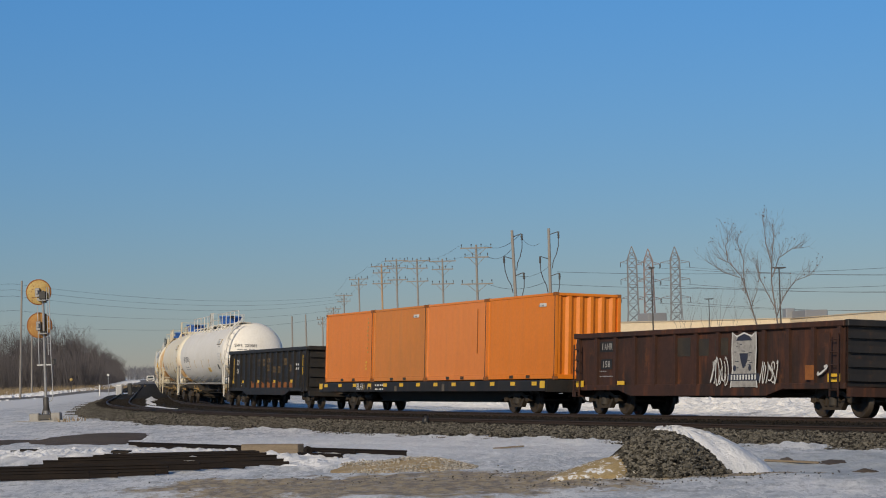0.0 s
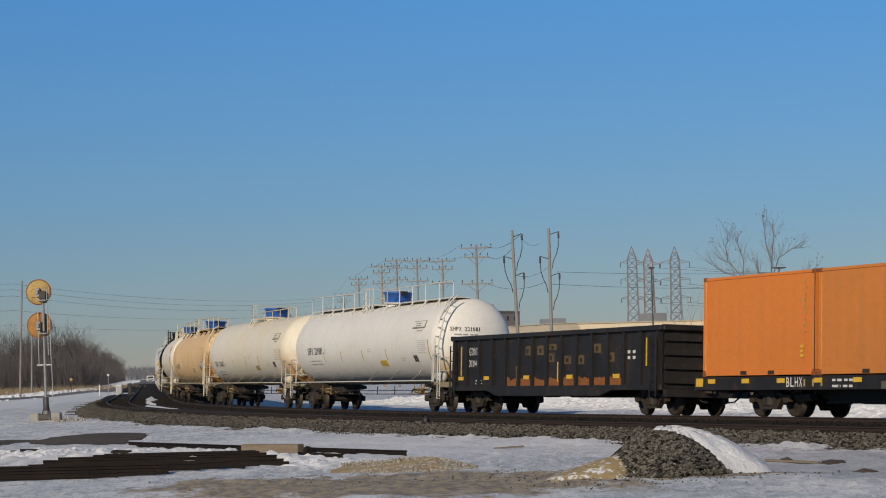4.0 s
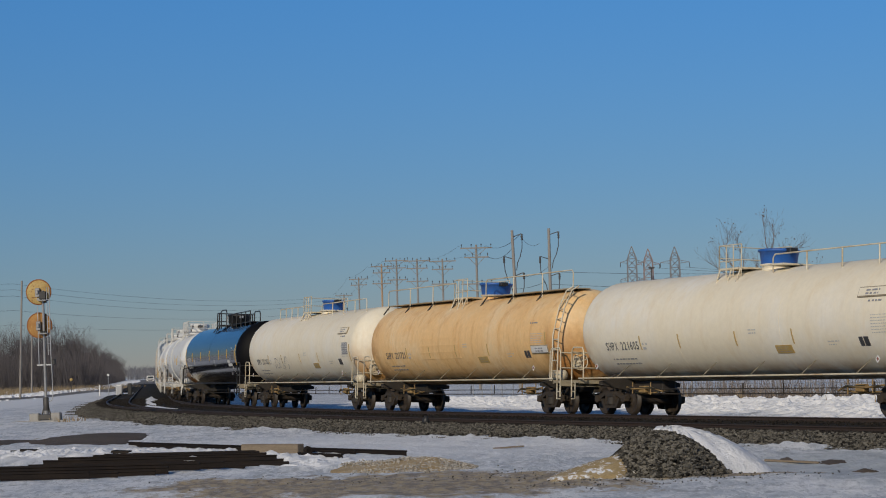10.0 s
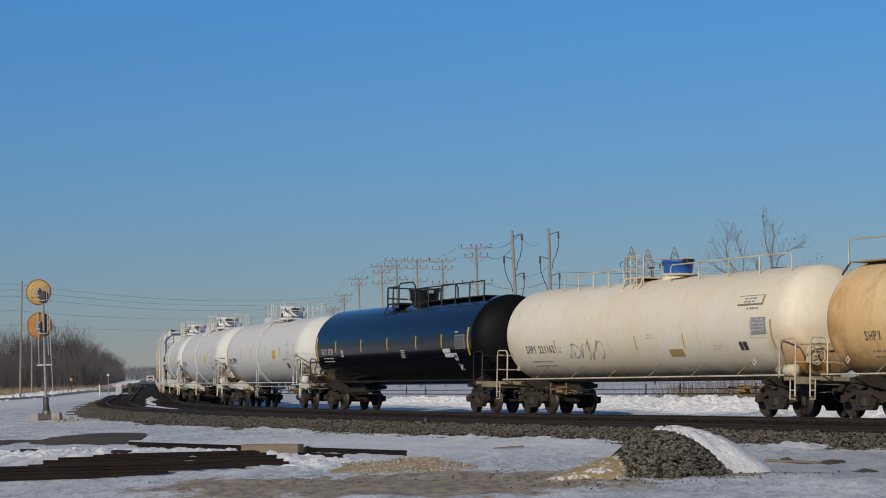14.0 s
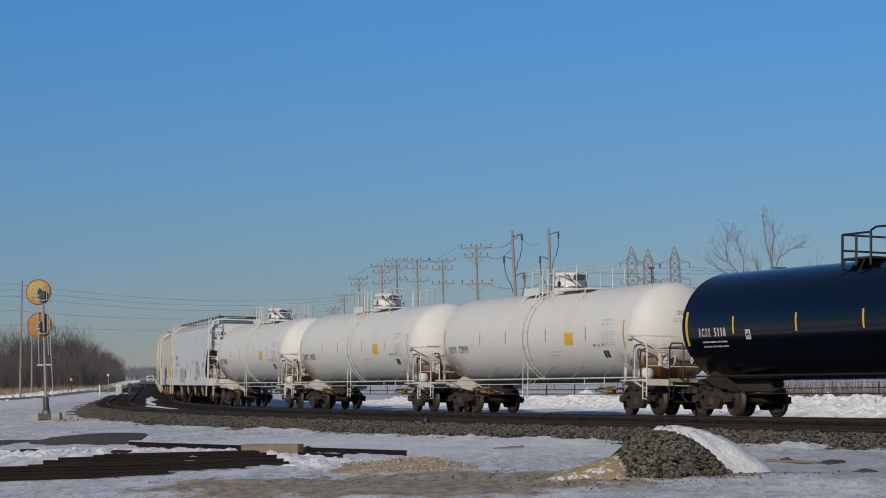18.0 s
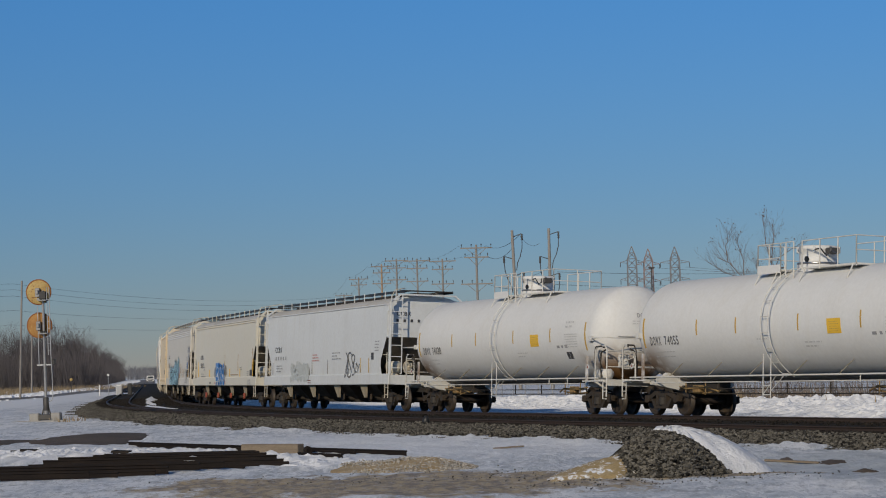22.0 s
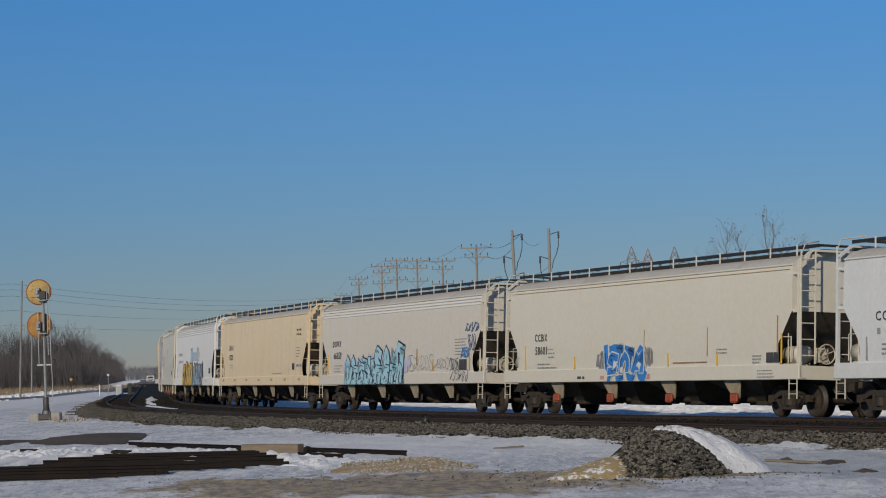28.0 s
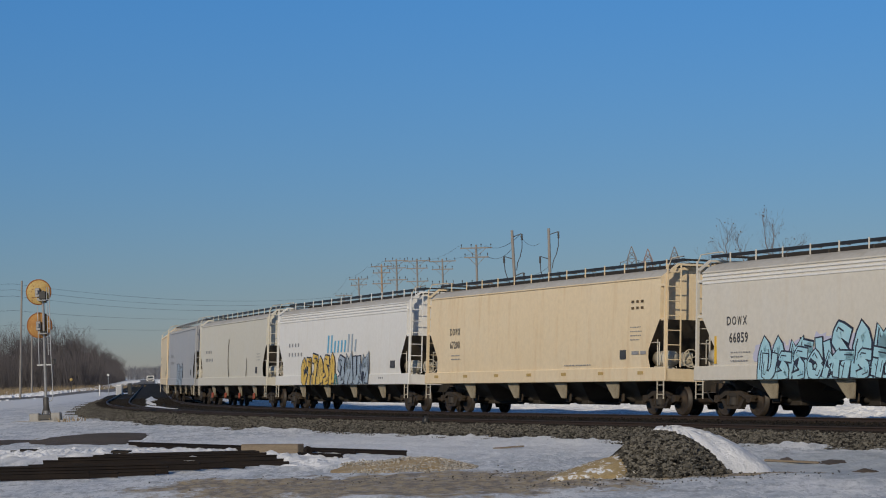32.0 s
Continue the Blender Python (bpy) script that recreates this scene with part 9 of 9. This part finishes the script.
# the ploughed bank on the far side of the line, fresh broken snow over the ground sheet
bank_s, bank_d = np.arange(-66, 78, 0.14), np.concatenate([np.arange(8.4, 16.6, 0.16), [17.0, 17.6]])
BS, BD = np.meshgrid(bank_s, bank_d, indexing="ij")
BX, BY, _t = on_line(BS, -BD)
clod = np.abs(waves(BX, BY, 41, ((0.9, 0.15),))) + np.abs(waves(BX, BY, 42, ((0.5, 0.12),))) + 0.5 * np.abs(waves(BX, BY, 43, ((0.3, 0.08),)))
rise = np.clip((BD - 8.4) / 2.0, 0, 1) * np.clip((17.4 - BD) / 1.5, 0, 1) * np.clip((BS + 66) / 10, 0, 1)
BZ = ground_z(BX, BY) - 0.05 + rise * (0.02 + clod * 0.6 + 0.4 * np.clip(waves(BX, BY, 45, ((3.0, 0.16), (1.1, 0.18))), -0.1, 0.5) * np.exp(-((BD - 13.0) / 1.8) ** 2))
ii = np.arange(BS.size).reshape(BS.shape)
bf = np.stack([ii[:-1, :-1], ii[1:, :-1], ii[1:, 1:], ii[:-1, 1:]], -1).reshape(-1, 4)
solid("snow_bank", arrays("snow_bank", np.stack([BX, BY, BZ], -1).reshape(-1, 3), bf, False), M["cleansnow"], "bank of ploughed broken white snow beside the line", "snow", kind="structure")
def broken_snow(cx, cy, rx, ry, h, turn, seed):
    """A low heap of shovelled snow with a clod-broken surface."""
    u, w = np.arange(-1.0, 1.001, 0.075 / rx), np.arange(-1.0, 1.001, 0.13 / ry)
    U, W = np.meshgrid(u, w, indexing="ij")
    c, s_ = math.cos(radians(turn)), math.sin(radians(turn))
    X, Y = cx + U * rx * c - W * ry * s_, cy + U * rx * s_ + W * ry * c
    lumps = np.abs(waves(X, Y, seed, ((0.9, 0.30),))) + np.abs(waves(X, Y, seed + 1, ((0.4, 0.24),))) + np.abs(waves(X, Y, seed + 2, ((0.22, 0.14),)))
    fall = 1.0 - (U ** 2 + W ** 2) * (1.0 + waves(X, Y, seed + 3, ((1.6, 0.16),)))
    Z = ground_z(X, Y) + np.where(fall > 0, h * np.sqrt(np.clip(fall, 0, 1)) * (0.25 + lumps) - 0.03, -0.08)
    k = np.arange(U.size).reshape(U.shape)
    f = np.stack([k[:-1, :-1], k[1:, :-1], k[1:, 1:], k[:-1, 1:]], -1).reshape(-1, 4)
    solid("snow_heap", arrays("snow_heap", np.stack([X, Y, Z], -1).reshape(-1, 3), f, False), M["cleansnow"], "low heap of broken shovelled snow in the yard", "snow", "shovelled snow heaps")


for spec in ((-9.8, 60.5, 4.6, 3.2, 0.20, -8, 61), (-5.6, 55.0, 2.0, 1.5, 0.16, -20, 71), (-2.5, 49.6, 1.0, 2.4, 0.20, -6, 81), (-10.5, 45.3, 2.6, 0.5, 0.07, 0, 91), (-3.4, 52.6, 1.8, 0.9, 0.13, -10, 101)):
    broken_snow(*spec)
solid("scrap_lump", Shape().lathe([(0, 0.02), (0.0, 0.10), (0.18, 0.13), (0.30, 0.07), (0.33, 0.02)], 9, "z"), M["black"], "small black scrap on the ballast shoulder", "scrap", at=pose(*on_line(10.2, 6.4)[:2], -0.22, 6, 9, 0))
# snow between the two tracks where the line straightens
V, F = [], []
for s0_, s1_, m0, m1 in ((-62, -41, 2.3, 3.5), (-112, -66, 1.7, 2.7)):
    k0, n = len(V), 24
    for i in range(n + 1):
        f = i / n
        s_ = s0_ + (s1_ - s0_) * f
        w = math.sin(math.pi * f) ** 0.5
        mid = (m0 + m1) / 2 + 0.08 * math.sin(9 * f)
        for side in (mid - (m1 - m0) / 2 * w, mid, mid + (m1 - m0) / 2 * w):
            x, y, _a = on_line(s_, side)
            V.append((x, y, -0.20 - 1.45 * bank_at(s_) + (0.13 if side == mid else 0.0)))
    for i in range(n):
        for j in (0, 1):
            F.append((k0 + 3 * i + j, k0 + 3 * i + j + 1, k0 + 3 * i + j + 4, k0 + 3 * i + j + 3))
solid("snow_patch", arrays("snow_patch", V, F, True), M["cleansnow"], "patch of snow left between the two tracks", "snow", kind="stuff")

# ploughed snow along the road beyond the signal
pl = []
road_side = [(-100.0, 190.0), (-62.0, 198.0), (-52.0, 216.0), (-48.5, 262.0), (-57.0, 370.0), (-79.0, 570.0), (-130.0, 980.0)]
for (ax, ay), (bx, by) in zip(road_side, road_side[1:]):
    n = int(math.hypot(bx - ax, by - ay) * 6)
    for i in range(n):
        f = rr.random()
        pl.append((ax + (bx - ax) * f + rr.gauss(0, 0.9), ay + (by - ay) * f + rr.gauss(0, 0.9), -0.38, rr.uniform(0.15, 0.6)))
    n = int(math.hypot(bx - ax, by - ay) * 1.5)
    for i in range(n):
        f = rr.random()
        pl.append((ax + 10.5 + (bx - ax) * f + rr.gauss(0, 0.7), ay + (by - ay) * f + rr.gauss(0, 0.7), -0.38, rr.uniform(0.1, 0.3)))
snow_lumps(pl, "road_snow_lumps", "lumps of ploughed snow along the road")

# small dark patches and a broken plank in the trodden snow
for x, y, rx, ry, sd_ in ((7.5, 45.2, 0.26, 0.6, 21), (7.15, 39.8, 0.2, 0.3, 22), (6.75, 46.0, 0.12, 0.4, 23)):
    mound("earth_clod", x, y, rx, ry, 0.06, M["earth"], "small clod of dark earth in the snow", "earth", sd_, 0.2, 24)
solid("plank", Shape().cbox(-0.55, 0.55, -0.06, 0.06, 0.0, 0.04, 0.008), M["timber"], "short broken grey plank lying in the snow", "plank", at=pose(6.75, 45.4, gz(6.75, 45.4) + 0.01, 0, 3, -25))
solid("plank", Shape().cbox(-0.4, 0.4, -0.05, 0.05, 0.0, 0.04, 0.008), M["timber"], "short dark stick lying in the snow", "plank", at=pose(1.55, 57.0, gz(1.55, 57.0) + 0.01, 0, -2, 20))
rg = random.Random(12)
tufts("weeds", "dry weeds round the signal footing", [(-17.4 + rg.gauss(0, 0.35), 107.3 + rg.gauss(0, 0.8), gz(-17.4, 107.3)) for _ in range(60)], 0.26, M["grass"])
rg = random.Random(14)
pl = []
for _ in range(5000):
    x, y, _a = on_line(rg.uniform(-20, 75), -rg.gauss(17.6, 0.9))
    pl.append((x, y, gz(x, y) - 0.02))
tufts("brush", "thin grey-brown brush behind the snow bank", pl, 1.15, M["branch"])


# ---- the train rolls by at a steady pace ----
def motions():
    times = sorted({0.0, 0.1, 0.2, 31.8, 31.9, 32.0} | {round(0.5 * i, 2) for i in range(65)})
    for car, s0, half, *rest in MOVERS:
        off = rest[0] if rest else Matrix.Identity(4)
        walk(car, [(t, car_matrix(s0 + SPEED * (t - 16.0), half) @ off) for t in times])
    for truck, s0, half, k in TRUCKS:
        rows = []
        for t in times[::2] + [32.0]:
            s = s0 + SPEED * (t - 16.0)
            turn = on_line(s + k * half)[2] - math.pi / 2 - car_matrix(s, half).to_euler("ZXY").z
            turn = (turn + math.pi) % (2 * math.pi) - math.pi
            rows.append((t, pose(k * half, 0, 0, 0, 0, math.degrees(turn))))
        walk(truck, rows)
    # rolling wheels: two frames a row, less than a quarter turn
    spins = [(f / FPS, SPEED * f / FPS / WHEEL_R) for f in range(0, 32 * FPS + 1, 2)]
    for ws, x in WHEELSETS:
        walk(ws, [(t, pose(x, 0, WHEEL_R, 0, math.degrees(a), 0)) for t, a in spins])


motions()
